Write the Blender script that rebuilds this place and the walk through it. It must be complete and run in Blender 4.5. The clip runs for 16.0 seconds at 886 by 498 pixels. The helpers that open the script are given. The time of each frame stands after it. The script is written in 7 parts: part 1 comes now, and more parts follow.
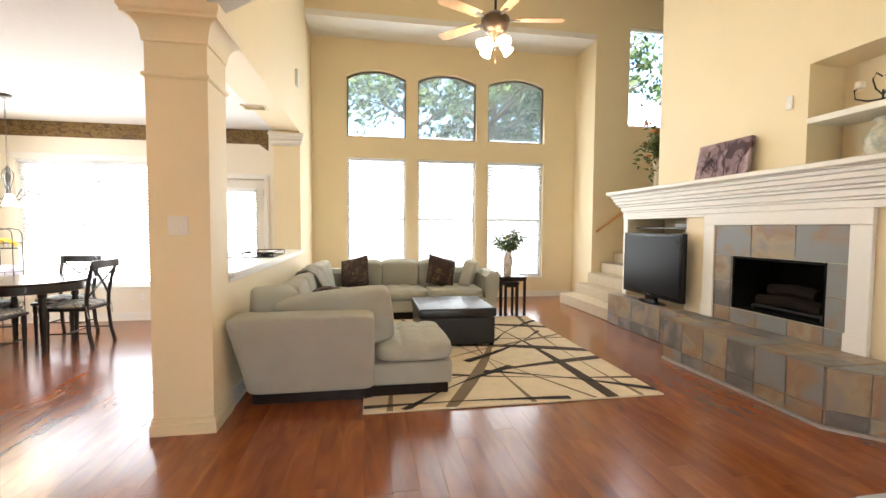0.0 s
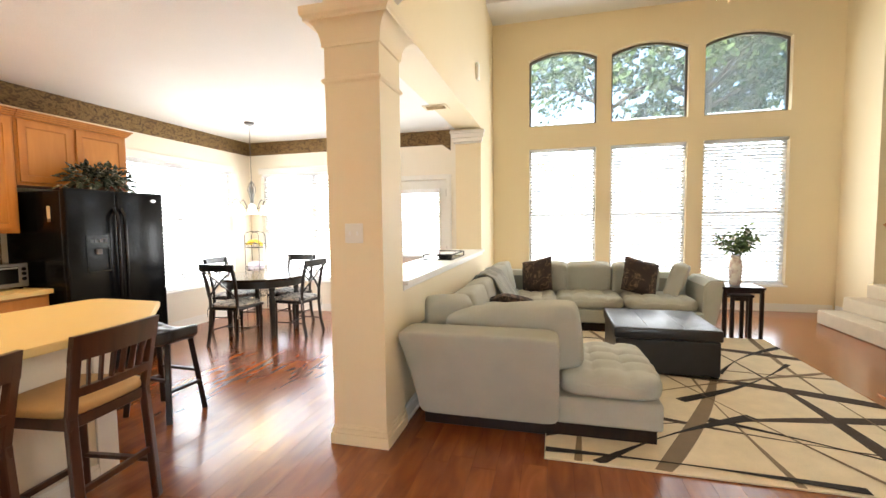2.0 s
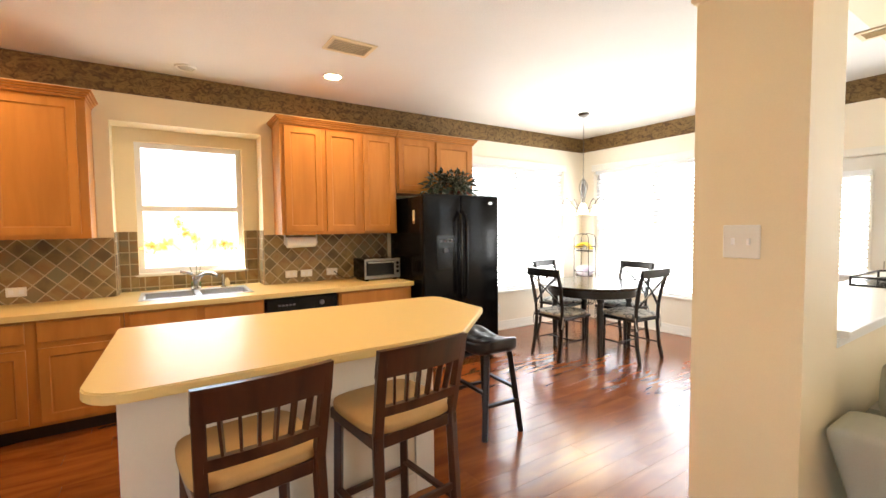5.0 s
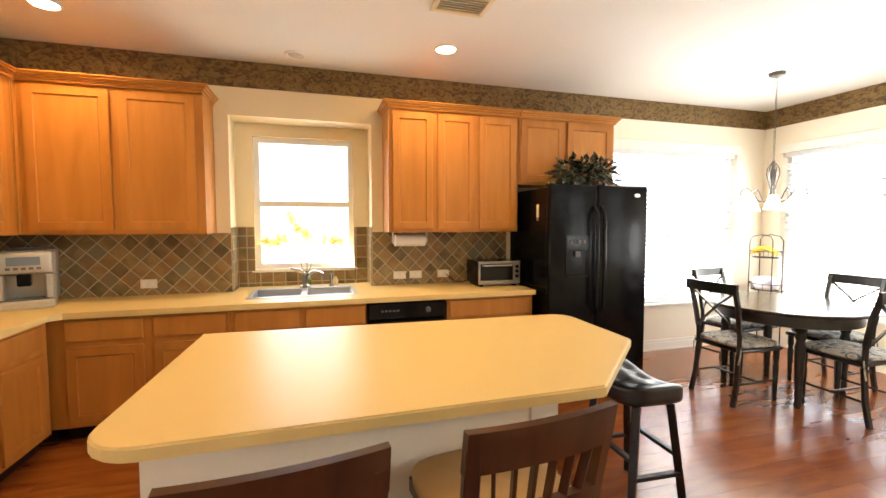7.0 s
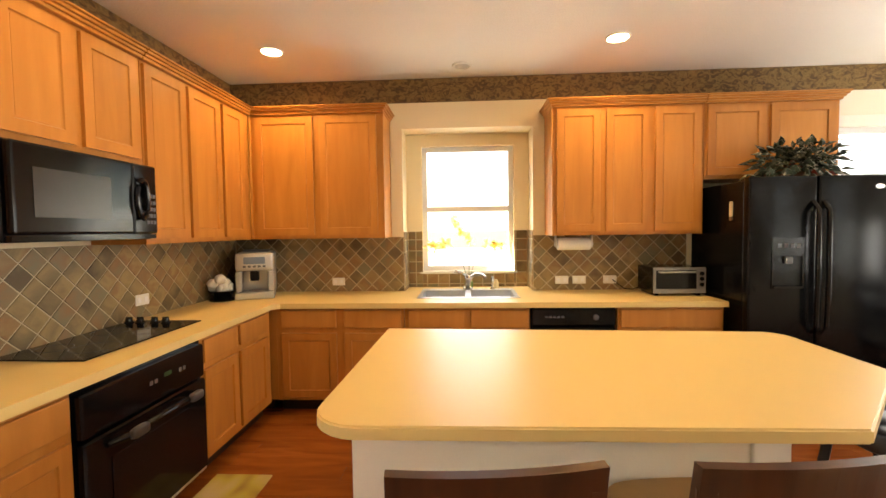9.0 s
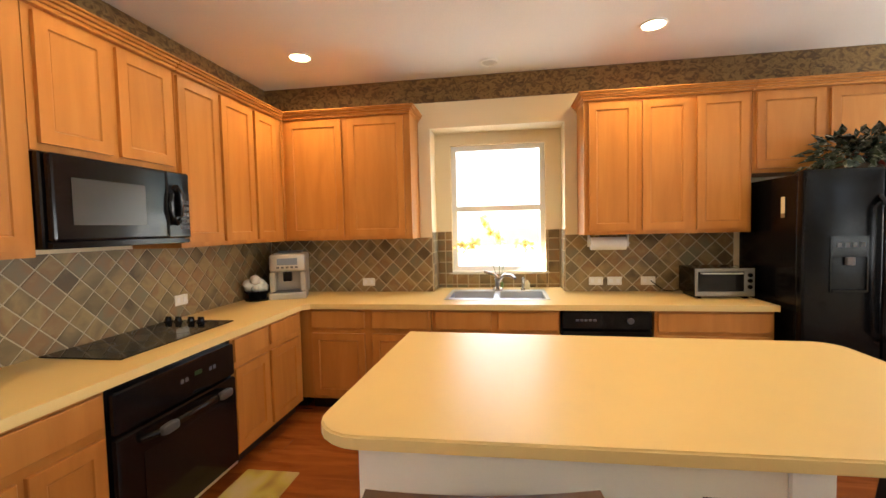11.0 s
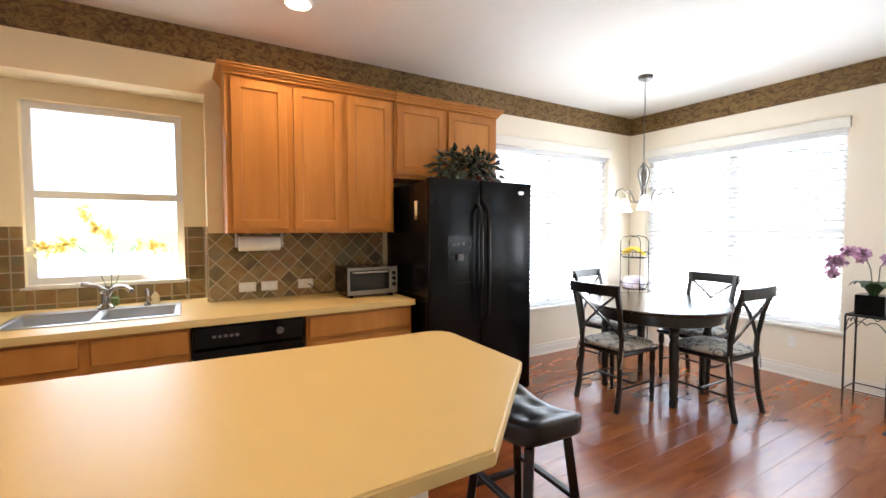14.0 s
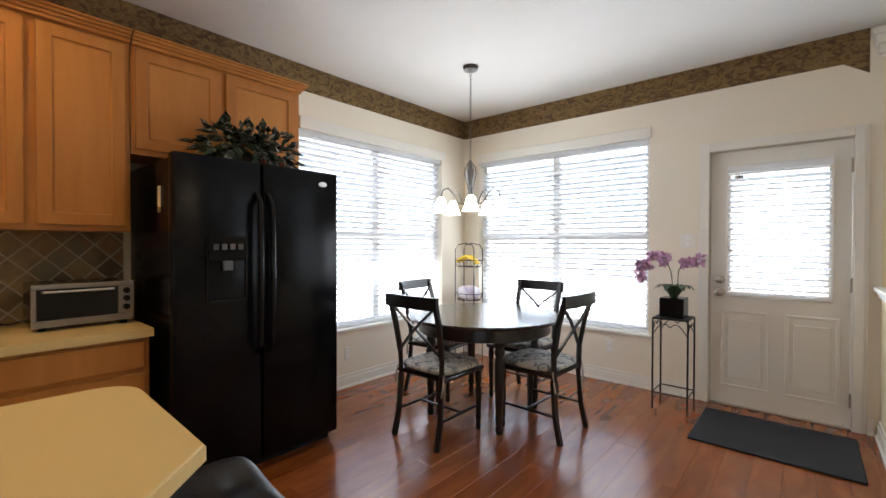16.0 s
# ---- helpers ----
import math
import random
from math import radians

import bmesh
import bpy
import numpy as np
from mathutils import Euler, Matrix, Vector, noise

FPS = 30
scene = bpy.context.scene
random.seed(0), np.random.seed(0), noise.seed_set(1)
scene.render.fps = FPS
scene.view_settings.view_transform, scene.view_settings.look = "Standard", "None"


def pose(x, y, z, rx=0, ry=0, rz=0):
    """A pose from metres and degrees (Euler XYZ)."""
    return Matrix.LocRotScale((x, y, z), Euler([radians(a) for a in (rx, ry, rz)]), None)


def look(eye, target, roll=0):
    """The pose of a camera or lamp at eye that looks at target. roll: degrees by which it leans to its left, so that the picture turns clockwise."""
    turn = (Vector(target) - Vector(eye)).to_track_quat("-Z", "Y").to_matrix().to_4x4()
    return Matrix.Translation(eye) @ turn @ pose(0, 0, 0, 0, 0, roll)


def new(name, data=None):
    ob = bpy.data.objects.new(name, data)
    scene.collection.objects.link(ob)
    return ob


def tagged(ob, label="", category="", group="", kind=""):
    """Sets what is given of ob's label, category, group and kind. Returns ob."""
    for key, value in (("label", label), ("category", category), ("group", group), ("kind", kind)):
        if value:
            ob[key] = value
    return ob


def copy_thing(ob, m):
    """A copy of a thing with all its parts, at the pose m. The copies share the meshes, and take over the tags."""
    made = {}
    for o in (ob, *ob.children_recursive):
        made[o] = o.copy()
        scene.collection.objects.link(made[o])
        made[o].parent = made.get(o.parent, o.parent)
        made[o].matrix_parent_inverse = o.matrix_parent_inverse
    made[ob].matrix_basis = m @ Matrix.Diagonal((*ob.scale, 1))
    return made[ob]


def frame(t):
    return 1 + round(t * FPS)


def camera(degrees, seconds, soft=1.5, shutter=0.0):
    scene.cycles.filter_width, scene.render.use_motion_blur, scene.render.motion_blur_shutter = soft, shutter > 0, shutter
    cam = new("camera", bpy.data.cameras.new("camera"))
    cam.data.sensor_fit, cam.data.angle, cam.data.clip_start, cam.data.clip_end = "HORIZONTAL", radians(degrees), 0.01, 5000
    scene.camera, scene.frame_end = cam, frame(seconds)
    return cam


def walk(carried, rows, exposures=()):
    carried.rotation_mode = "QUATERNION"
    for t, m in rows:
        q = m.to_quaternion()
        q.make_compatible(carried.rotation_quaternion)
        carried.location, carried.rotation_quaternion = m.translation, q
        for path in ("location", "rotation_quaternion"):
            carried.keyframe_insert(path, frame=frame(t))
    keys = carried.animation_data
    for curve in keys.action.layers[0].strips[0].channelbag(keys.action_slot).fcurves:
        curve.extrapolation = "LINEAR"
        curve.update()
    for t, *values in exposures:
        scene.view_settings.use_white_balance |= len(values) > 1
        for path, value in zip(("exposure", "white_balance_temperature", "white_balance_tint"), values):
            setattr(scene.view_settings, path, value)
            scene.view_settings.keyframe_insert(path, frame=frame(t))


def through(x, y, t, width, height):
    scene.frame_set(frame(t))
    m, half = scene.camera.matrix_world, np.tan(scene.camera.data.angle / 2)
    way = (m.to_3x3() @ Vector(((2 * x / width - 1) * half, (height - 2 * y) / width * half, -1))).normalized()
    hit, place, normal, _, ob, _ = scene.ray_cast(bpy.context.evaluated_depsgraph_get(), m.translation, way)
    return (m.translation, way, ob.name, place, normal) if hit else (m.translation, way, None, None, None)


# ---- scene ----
cam = camera(92.2, 16.0)
PATH = [
    (0, (4.878, 2.306, 1.331), (5.218, 4.275, 1.233), 0.4),
    (0.5, (4.948, 2.415, 1.366), (5.127, 4.404, 1.256), 0.3),
    (1, (4.913, 2.569, 1.405), (4.929, 4.564, 1.276), 0.4),
    (1.5, (4.83, 2.707, 1.4), (4.641, 4.694, 1.273), 0.2),
    (2, (4.877, 2.834, 1.394), (4.376, 4.766, 1.27), -0.7),
    (2.5, (4.852, 2.971, 1.401), (4.07, 4.808, 1.278), -0.8),
    (3, (4.76, 3.047, 1.383), (3.748, 4.77, 1.274), -0.9),
    (3.5, (4.656, 3.112, 1.409), (3.45, 4.702, 1.292), -0.5),
    (4, (4.586, 3.258, 1.396), (3.172, 4.669, 1.289), -0.6),
    (6.5, (3.991, 3.713, 1.402), (2.125, 4.425, 1.285), -0.2),
    (7, (3.852, 3.801, 1.411), (1.937, 4.364, 1.296), -0.1),
    (7.5, (3.798, 3.806, 1.418), (1.843, 4.212, 1.305), -0.1),
    (8, (3.776, 3.772, 1.431), (1.794, 4.015, 1.315), -0.2),
    (8.5, (3.779, 3.717, 1.422), (1.783, 3.792, 1.319), -0.3),
    (9, (3.797, 3.67, 1.402), (1.802, 3.566, 1.313), -0.8),
    (9.5, (3.81, 3.694, 1.407), (1.834, 3.395, 1.32), -1.0),
    (11.8, (3.719, 3.794, 1.43), (1.742, 3.517, 1.317), -1.7),
    (12, (3.798, 3.783, 1.431), (1.811, 3.597, 1.302), -2.0),
    (12.5, (3.756, 3.864, 1.45), (1.762, 3.939, 1.308), -1.4),
    (13, (3.642, 3.865, 1.463), (1.693, 4.29, 1.312), -1.2),
    (13.5, (3.542, 4.003, 1.42), (1.685, 4.735, 1.292), -0.7),
    (14, (3.401, 4.141, 1.368), (1.69, 5.171, 1.276), -0.1),
    (14.5, (3.346, 4.297, 1.325), (1.781, 5.541, 1.259), 0.2),
    (15, (3.282, 4.537, 1.327), (1.824, 5.905, 1.275), -0.1),
    (15.5, (3.232, 4.737, 1.315), (1.846, 6.179, 1.278), -0.2),
    (16, (3.126, 4.885, 1.282), (1.825, 6.404, 1.258), 0.1),
]
EXPOSURES = [(0, 2.86, 6550, 10), (4, 2.95, 6650, 10), (7, 2.86, 6950, 10), (9.7, 2.82, 7450, 10), (11.8, 2.72, 5800, 10), (12.5, 2.75, 5700, 10), (14, 2.53, 5950, 10), (15, 2.04, 5950, 10), (15.5, 1.97, 6000, 10), (16, 1.76, 5950, 10)]
walk(cam, [(t, look(eye, target, roll)) for t, eye, target, roll in PATH], EXPOSURES)
# ---- world, sun, lights ----
world = bpy.data.worlds.new("world")
world.use_nodes = True
scene.world = world
wn = world.node_tree
sky = wn.nodes.new("ShaderNodeTexSky")
sky.sky_type, sky.sun_disc, sky.sun_elevation, sky.sun_rotation = "NISHITA", False, radians(52), radians(200)
wn.nodes["Background"].inputs["Strength"].default_value = 0.15
wn.links.new(sky.outputs[0], wn.nodes["Background"].inputs["Color"])
sun = new("sun", bpy.data.lights.new("sun", "SUN"))
sun.data.energy, sun.data.angle, sun.data.color = 5.0, radians(0.5), (1.0, 0.95, 0.86)
sun.matrix_world = look((0, 0, 0), (0.25, 0.75, -1.0))


def area_lamp(name, x, y, z, target, w, h, energy, color=(1, 1, 1)):
    ob = new(name, bpy.data.lights.new(name, "AREA"))
    ob.data.shape, ob.data.size, ob.data.size_y, ob.data.energy, ob.data.color = "RECTANGLE", w, h, energy, color
    ob.matrix_world = look((x, y, z), target)
    return ob


DAY = (0.93, 0.97, 1.0)
WARM = (1.0, 0.645, 0.27)
area_lamp("skylight_sink", -0.24, 3.70, 1.35, (2, 3.70, 1.2), 0.75, 0.6, 1.2, DAY)
area_lamp("skylight_nook_side", 0.035, 7.63, 1.36, (2, 7.63, 0.7), 1.7, 1.6, 5.4, DAY)
area_lamp("skylight_nook_back", 1.12, 8.89, 1.36, (1.12, 6, 0.7), 1.8, 1.6, 5.4, DAY)
area_lamp("skylight_door", 2.94, 8.87, 1.36, (2.94, 6, 1.2), 0.55, 0.8, 2.4, DAY)
for wx in (5.01, 6.32, 7.67):
    area_lamp("skylight_living_low", wx, 10.24, 1.5, (wx, 6, 1.3), 1.0, 2.1, 4.2, DAY)
    area_lamp("skylight_blind", wx, 10.44, 1.5, (wx, 6, 1.5), 1.05, 2.15, 2.4 if wx > 7 else 5.0, DAY)
    area_lamp("skylight_living_high", wx, 10.24, 3.5, (wx, 6, 2.4), 1.0, 1.0, 1.6, DAY)
area_lamp("skylight_blind", -0.19, 7.63, 1.37, (2, 7.63, 1.37), 1.75, 1.68, 6, DAY)
area_lamp("skylight_blind", 1.12, 9.12, 1.35, (1.12, 6, 1.35), 1.80, 1.72, 6, DAY)
area_lamp("skylight_blind", 2.94, 9.06, 1.36, (2.94, 6, 1.36), 0.56, 0.85, 2.2, DAY)
# Fill light for surfaces facing the entry; its window opening is unseen and added.
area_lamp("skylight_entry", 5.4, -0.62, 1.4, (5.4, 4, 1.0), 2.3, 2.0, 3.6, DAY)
area_lamp("skylight_stairs", 9.95, 9.48, 4.1, (9.6, 6, 3.0), 0.8, 1.7, 2.6, DAY)


def spot_lamp(name, x, y, z, energy, angle=174, color=WARM):
    ob = new(name, bpy.data.lights.new(name, "SPOT"))
    ob.data.energy, ob.data.spot_size, ob.data.spot_blend, ob.data.shadow_soft_size, ob.data.color = energy, radians(angle), 0.9, 0.05, color
    ob.location = (x, y, z)
    return ob


def point_lamp(name, x, y, z, energy, radius=0.04, color=WARM):
    ob = new(name, bpy.data.lights.new(name, "POINT"))
    ob.data.energy, ob.data.shadow_soft_size, ob.data.color = energy, radius, color
    ob.location = (x, y, z)
    return ob


# The third light is unseen, added by guess to pair with the fourth.
CANS = [(0.69, 4.755), (0.665, 2.262), (2.15, 2.45), (1.98, 4.25)]
for (cx, cy), power in zip(CANS, (7.0, 7.0, 3.5, 5.5)):
    spot_lamp("can_light_lamp", cx, cy, 2.71, power)

# ---- materials ----


def mat(name, color, rough=0.5, metal=0.0, vary=0.08, scale=6.0, fine=80.0, bump=0.05, spec=0.5, coat=0.0, stretch=(1, 1, 1), per_object=0.0, per_island=0.0):
    """A painted or solid surface: two scales of noise on colour and roughness, and fine relief."""
    m = bpy.data.materials.new(name)
    m.use_nodes = True
    n, l = m.node_tree.nodes, m.node_tree.links
    b = n["Principled BSDF"]
    b.inputs["Metallic"].default_value = metal
    b.inputs["Specular IOR Level"].default_value = spec
    b.inputs["Coat Weight"].default_value = coat
    b.inputs["Coat Roughness"].default_value = 0.12
    tc, mp = n.new("ShaderNodeTexCoord"), n.new("ShaderNodeMapping")
    mp.inputs["Scale"].default_value = stretch
    l.new(tc.outputs["Object"], mp.inputs["Vector"])
    big, small = n.new("ShaderNodeTexNoise"), n.new("ShaderNodeTexNoise")
    big.inputs["Scale"].default_value, small.inputs["Scale"].default_value = scale, fine
    big.inputs["Detail"].default_value, small.inputs["Detail"].default_value = 4, 3
    for t in (big, small):
        l.new(mp.outputs[0], t.inputs["Vector"])
    mix = n.new("ShaderNodeMath")
    mix.operation = "ADD"
    l.new(big.outputs["Fac"], mix.inputs[0])
    l.new(small.outputs["Fac"], mix.inputs[1])
    last = mix
    for amount, node, out in ((per_object, "ShaderNodeObjectInfo", "Random"), (per_island, "ShaderNodeNewGeometry", "Random Per Island")):
        if amount:
            info, mul, add = n.new(node), n.new("ShaderNodeMath"), n.new("ShaderNodeMath")
            mul.operation, add.operation = "MULTIPLY", "ADD"
            mul.inputs[1].default_value = amount / max(vary, 0.01)
            l.new(info.outputs[out], mul.inputs[0])
            l.new(last.outputs[0], add.inputs[0])
            l.new(mul.outputs[0], add.inputs[1])
            last = add
    val = n.new("ShaderNodeMapRange")
    top = 1.4 + (per_object + per_island) / max(vary, 0.01)
    val.inputs["From Min"].default_value, val.inputs["From Max"].default_value = 0.6, top
    val.inputs["To Min"].default_value, val.inputs["To Max"].default_value = 1 - vary - (per_object + per_island), 1 + vary
    val.clamp = False
    l.new(last.outputs[0], val.inputs["Value"])
    hsv = n.new("ShaderNodeHueSaturation")
    hsv.inputs["Color"].default_value = (*color, 1)
    l.new(val.outputs[0], hsv.inputs["Value"])
    l.new(hsv.outputs[0], b.inputs["Base Color"])
    rr = n.new("ShaderNodeMapRange")
    rr.inputs["To Min"].default_value, rr.inputs["To Max"].default_value = max(0.02, rough - 0.06), min(1, rough + 0.06)
    l.new(big.outputs["Fac"], rr.inputs["Value"])
    l.new(rr.outputs[0], b.inputs["Roughness"])
    if bump:
        bp = n.new("ShaderNodeBump")
        bp.inputs["Strength"].default_value, bp.inputs["Distance"].default_value = bump, 0.01
        l.new(small.outputs["Fac"], bp.inputs["Height"])
        l.new(bp.outputs[0], b.inputs["Normal"])
    return m


def ramp_mat(name, stops, rough=0.5, scale=5.0, stretch=(1, 1, 1), distort=0.0, detail=6.0, bump=0.1, spec=0.5, coat=0.0, per_object=0.0, island=False, metal=0.0):
    """A mottled or grained surface: noise (or wood rings) through a colour ramp, shifted from piece to piece."""
    m = bpy.data.materials.new(name)
    m.use_nodes = True
    n, l = m.node_tree.nodes, m.node_tree.links
    b = n["Principled BSDF"]
    b.inputs["Roughness"].default_value, b.inputs["Specular IOR Level"].default_value = rough, spec
    b.inputs["Coat Weight"].default_value, b.inputs["Coat Roughness"].default_value = coat, 0.15
    b.inputs["Metallic"].default_value = metal
    tc, mp = n.new("ShaderNodeTexCoord"), n.new("ShaderNodeMapping")
    mp.inputs["Scale"].default_value = stretch
    l.new(tc.outputs["Object"], mp.inputs["Vector"])
    info = n.new("ShaderNodeNewGeometry" if island else "ShaderNodeObjectInfo")
    rnd = info.outputs["Random Per Island" if island else "Random"]
    if per_object:
        push = n.new("ShaderNodeVectorMath")
        push.operation = "SCALE"
        push.inputs[0].default_value = (13.0, 29.0, 7.0)
        l.new(rnd, push.inputs["Scale"])
        l.new(push.outputs[0], mp.inputs["Location"])
    tex = n.new("ShaderNodeTexNoise")
    tex.inputs["Scale"].default_value, tex.inputs["Detail"].default_value, tex.inputs["Distortion"].default_value = scale, detail, distort
    l.new(mp.outputs[0], tex.inputs["Vector"])
    fac = tex.outputs["Fac"]
    if per_object:
        mul, add = n.new("ShaderNodeMath"), n.new("ShaderNodeMath")
        mul.operation, add.operation = "MULTIPLY_ADD", "ADD"
        mul.inputs[1].default_value, mul.inputs[2].default_value = per_object, -per_object / 2
        l.new(rnd, mul.inputs[0])
        l.new(fac, add.inputs[0])
        l.new(mul.outputs[0], add.inputs[1])
        fac = add.outputs[0]
    ramp = n.new("ShaderNodeValToRGB")
    while len(ramp.color_ramp.elements) < len(stops):
        ramp.color_ramp.elements.new(0.5)
    for e, (p, c) in zip(ramp.color_ramp.elements, stops):
        e.position, e.color = p, (*c, 1)
    l.new(fac, ramp.inputs[0])
    l.new(ramp.outputs[0], b.inputs["Base Color"])
    if bump:
        bp = n.new("ShaderNodeBump")
        bp.inputs["Strength"].default_value, bp.inputs["Distance"].default_value = bump, 0.01
        l.new(tex.outputs["Fac"], bp.inputs["Height"])
        l.new(bp.outputs[0], b.inputs["Normal"])
    return m


def glow(name, color, strength):
    m = bpy.data.materials.new(name)
    m.use_nodes = True
    b = m.node_tree.nodes["Principled BSDF"]
    b.inputs["Base Color"].default_value = (*color, 1)
    b.inputs["Emission Color"].default_value = (*color, 1)
    b.inputs["Emission Strength"].default_value = strength
    return m


def glass(name, tint=(1, 1, 1), rough=0.0):
    m = bpy.data.materials.new(name)
    m.use_nodes = True
    b = m.node_tree.nodes["Principled BSDF"]
    b.inputs["Base Color"].default_value = (*tint, 1)
    b.inputs["Roughness"].default_value, b.inputs["Transmission Weight"].default_value, b.inputs["IOR"].default_value = rough, 1.0, 1.45
    return m


CREAM = mat("cream_wall_paint", (0.80, 0.68, 0.46), 0.6, vary=0.03, scale=1.5, fine=220, bump=0.06)
PALE = mat("pale_wall_paint", (0.82, 0.76, 0.64), 0.6, vary=0.03, scale=1.5, fine=220, bump=0.06)
CEIL = mat("textured_ceiling_paint", (0.80, 0.79, 0.76), 0.85, vary=0.03, scale=2, fine=90, bump=0.25)
WHITE = mat("white_trim_paint", (0.80, 0.78, 0.72), 0.35, vary=0.02, scale=4, fine=120, bump=0.02)
VINYL = mat("white_window_vinyl", (0.85, 0.85, 0.85), 0.4, vary=0.02)
LAM = mat("yellow_laminate_worktop", (0.74, 0.545, 0.225), 0.42, vary=0.03, scale=9, fine=400, bump=0.01)
MAPLE = ramp_mat("maple_cabinet_wood", [(0.25, (0.42, 0.165, 0.034)), (0.5, (0.49, 0.200, 0.043)), (0.75, (0.55, 0.235, 0.054))], 0.42, 3.0, (4, 4, 0.5), 0.4, 5, 0.01, spec=0.3, per_object=0.2)
PLANK = ramp_mat("laminate_floor_plank", [(0.2, (0.15, 0.038, 0.009)), (0.42, (0.22, 0.060, 0.014)), (0.6, (0.27, 0.078, 0.018)), (0.8, (0.33, 0.105, 0.026))], 0.23, 2.2, (5, 1.0, 1), 0.8, 6, 0.0, coat=0.35, per_object=0.16)
BLACK = mat("black_gloss_plastic", (0.005, 0.005, 0.006), 0.14, vary=0.2, bump=0.0, spec=0.25)
FRIDGE = mat("black_textured_steel", (0.004, 0.004, 0.005), 0.20, vary=0.2, fine=300, bump=0.02, spec=0.17)
ESPRESSO = ramp_mat("espresso_wood", [(0.3, (0.009, 0.005, 0.004)), (0.7, (0.022, 0.011, 0.007))], 0.34, 4, (4, 4, 0.6), 0.3, 6, 0.03, spec=0.35)
BORDER = ramp_mat("leafy_wallpaper_border", [(0.3, (0.07, 0.037, 0.014)), (0.45, (0.13, 0.075, 0.025)), (0.58, (0.24, 0.15, 0.052)), (0.72, (0.11, 0.070, 0.026))], 0.8, 14, (1, 1, 1.6), 1.6, 3, 0.0)
SOFA = mat("sage_grey_microfibre", (0.415, 0.41, 0.35), 0.9, vary=0.10, scale=5, fine=350, bump=0.12, spec=0.2)
SLATE = ramp_mat("multicolour_slate", [(0.25, (0.13, 0.12, 0.11)), (0.38, (0.23, 0.215, 0.195)), (0.5, (0.34, 0.27, 0.17)), (0.6, (0.27, 0.165, 0.095)), (0.75, (0.22, 0.225, 0.22))], 0.4, 3.0, (1, 1, 1), 0.6, 8, 0.25, per_object=0.55)
GROUT = mat("sand_grout", (0.42, 0.37, 0.29), 0.85, vary=0.08)
DARKMETAL = mat("dark_wrought_iron", (0.03, 0.028, 0.026), 0.45, metal=0.6, vary=0.15)
STEEL = mat("brushed_steel", (0.66, 0.65, 0.63), 0.34, metal=1.0, vary=0.04, fine=200, bump=0.01, stretch=(1, 3, 1))
def thin_sheet(name, color, rough=0.5, through=0.65):
    """White sheet that lets part of the light through."""
    m = mat(name, color, rough, vary=0.03)
    n, l = m.node_tree.nodes, m.node_tree.links
    tr, mx = n.new("ShaderNodeBsdfTranslucent"), n.new("ShaderNodeMixShader")
    tr.inputs["Color"].default_value = (*color, 1)
    mx.inputs["Fac"].default_value = through
    l.new(n["Principled BSDF"].outputs[0], mx.inputs[1])
    l.new(tr.outputs[0], mx.inputs[2])
    l.new(mx.outputs[0], n["Material Output"].inputs["Surface"])
    return m


SLAT = thin_sheet("white_blind_slat", (0.88, 0.88, 0.88))
CLEAR = glass("window_glass")

# ---- building helpers ----


def cuboid(bm, x0, y0, z0, x1, y1, z1, bevel=0.0, seg=1):
    vs = [bm.verts.new((x, y, z)) for x in (x0, x1) for y in (y0, y1) for z in (z0, z1)]
    fs = [bm.faces.new([vs[i] for i in f]) for f in ((0, 1, 3, 2), (4, 6, 7, 5), (0, 4, 5, 1), (2, 3, 7, 6), (0, 2, 6, 4), (1, 5, 7, 3))]
    if bevel:
        es = list({e for f in fs for e in f.edges})
        bmesh.ops.bevel(bm, geom=es, offset=bevel, segments=seg, profile=0.5, affect="EDGES", clamp_overlap=True)
    return bm


def prism(bm, pts, axis, a, b):
    """A flat outline drawn across the two other axes, given thickness from a to b along one axis."""
    def at(p, v):
        return {"x": (v, p[0], p[1]), "y": (p[0], v, p[1]), "z": (p[0], p[1], v)}[axis]
    lo, hi = [bm.verts.new(at(p, a)) for p in pts], [bm.verts.new(at(p, b)) for p in pts]
    k = len(pts)
    fs = [bm.faces.new(lo), bm.faces.new(hi[::-1])] + [bm.faces.new([lo[i], hi[i], hi[(i + 1) % k], lo[(i + 1) % k]]) for i in range(k)]
    bmesh.ops.recalc_face_normals(bm, faces=fs)
    return bm


def lathe(bm, profile, cx=0, cy=0, seg=24, m=None):
    """Turned shape: (radius, height) from bottom to top round a vertical line."""
    rings = []
    made = []
    for r, z in profile:
        ring = [bm.verts.new((cx + r * math.cos(2 * math.pi * i / seg), cy + r * math.sin(2 * math.pi * i / seg), z)) for i in range(seg)]
        rings.append(ring)
        made += ring
    for a, b in zip(rings, rings[1:]):
        for i in range(seg):
            bm.faces.new((a[i], a[(i + 1) % seg], b[(i + 1) % seg], b[i]))
    bm.faces.new(rings[0][::-1])
    bm.faces.new(rings[-1])
    if m:
        bmesh.ops.transform(bm, matrix=m, verts=made)
    return bm


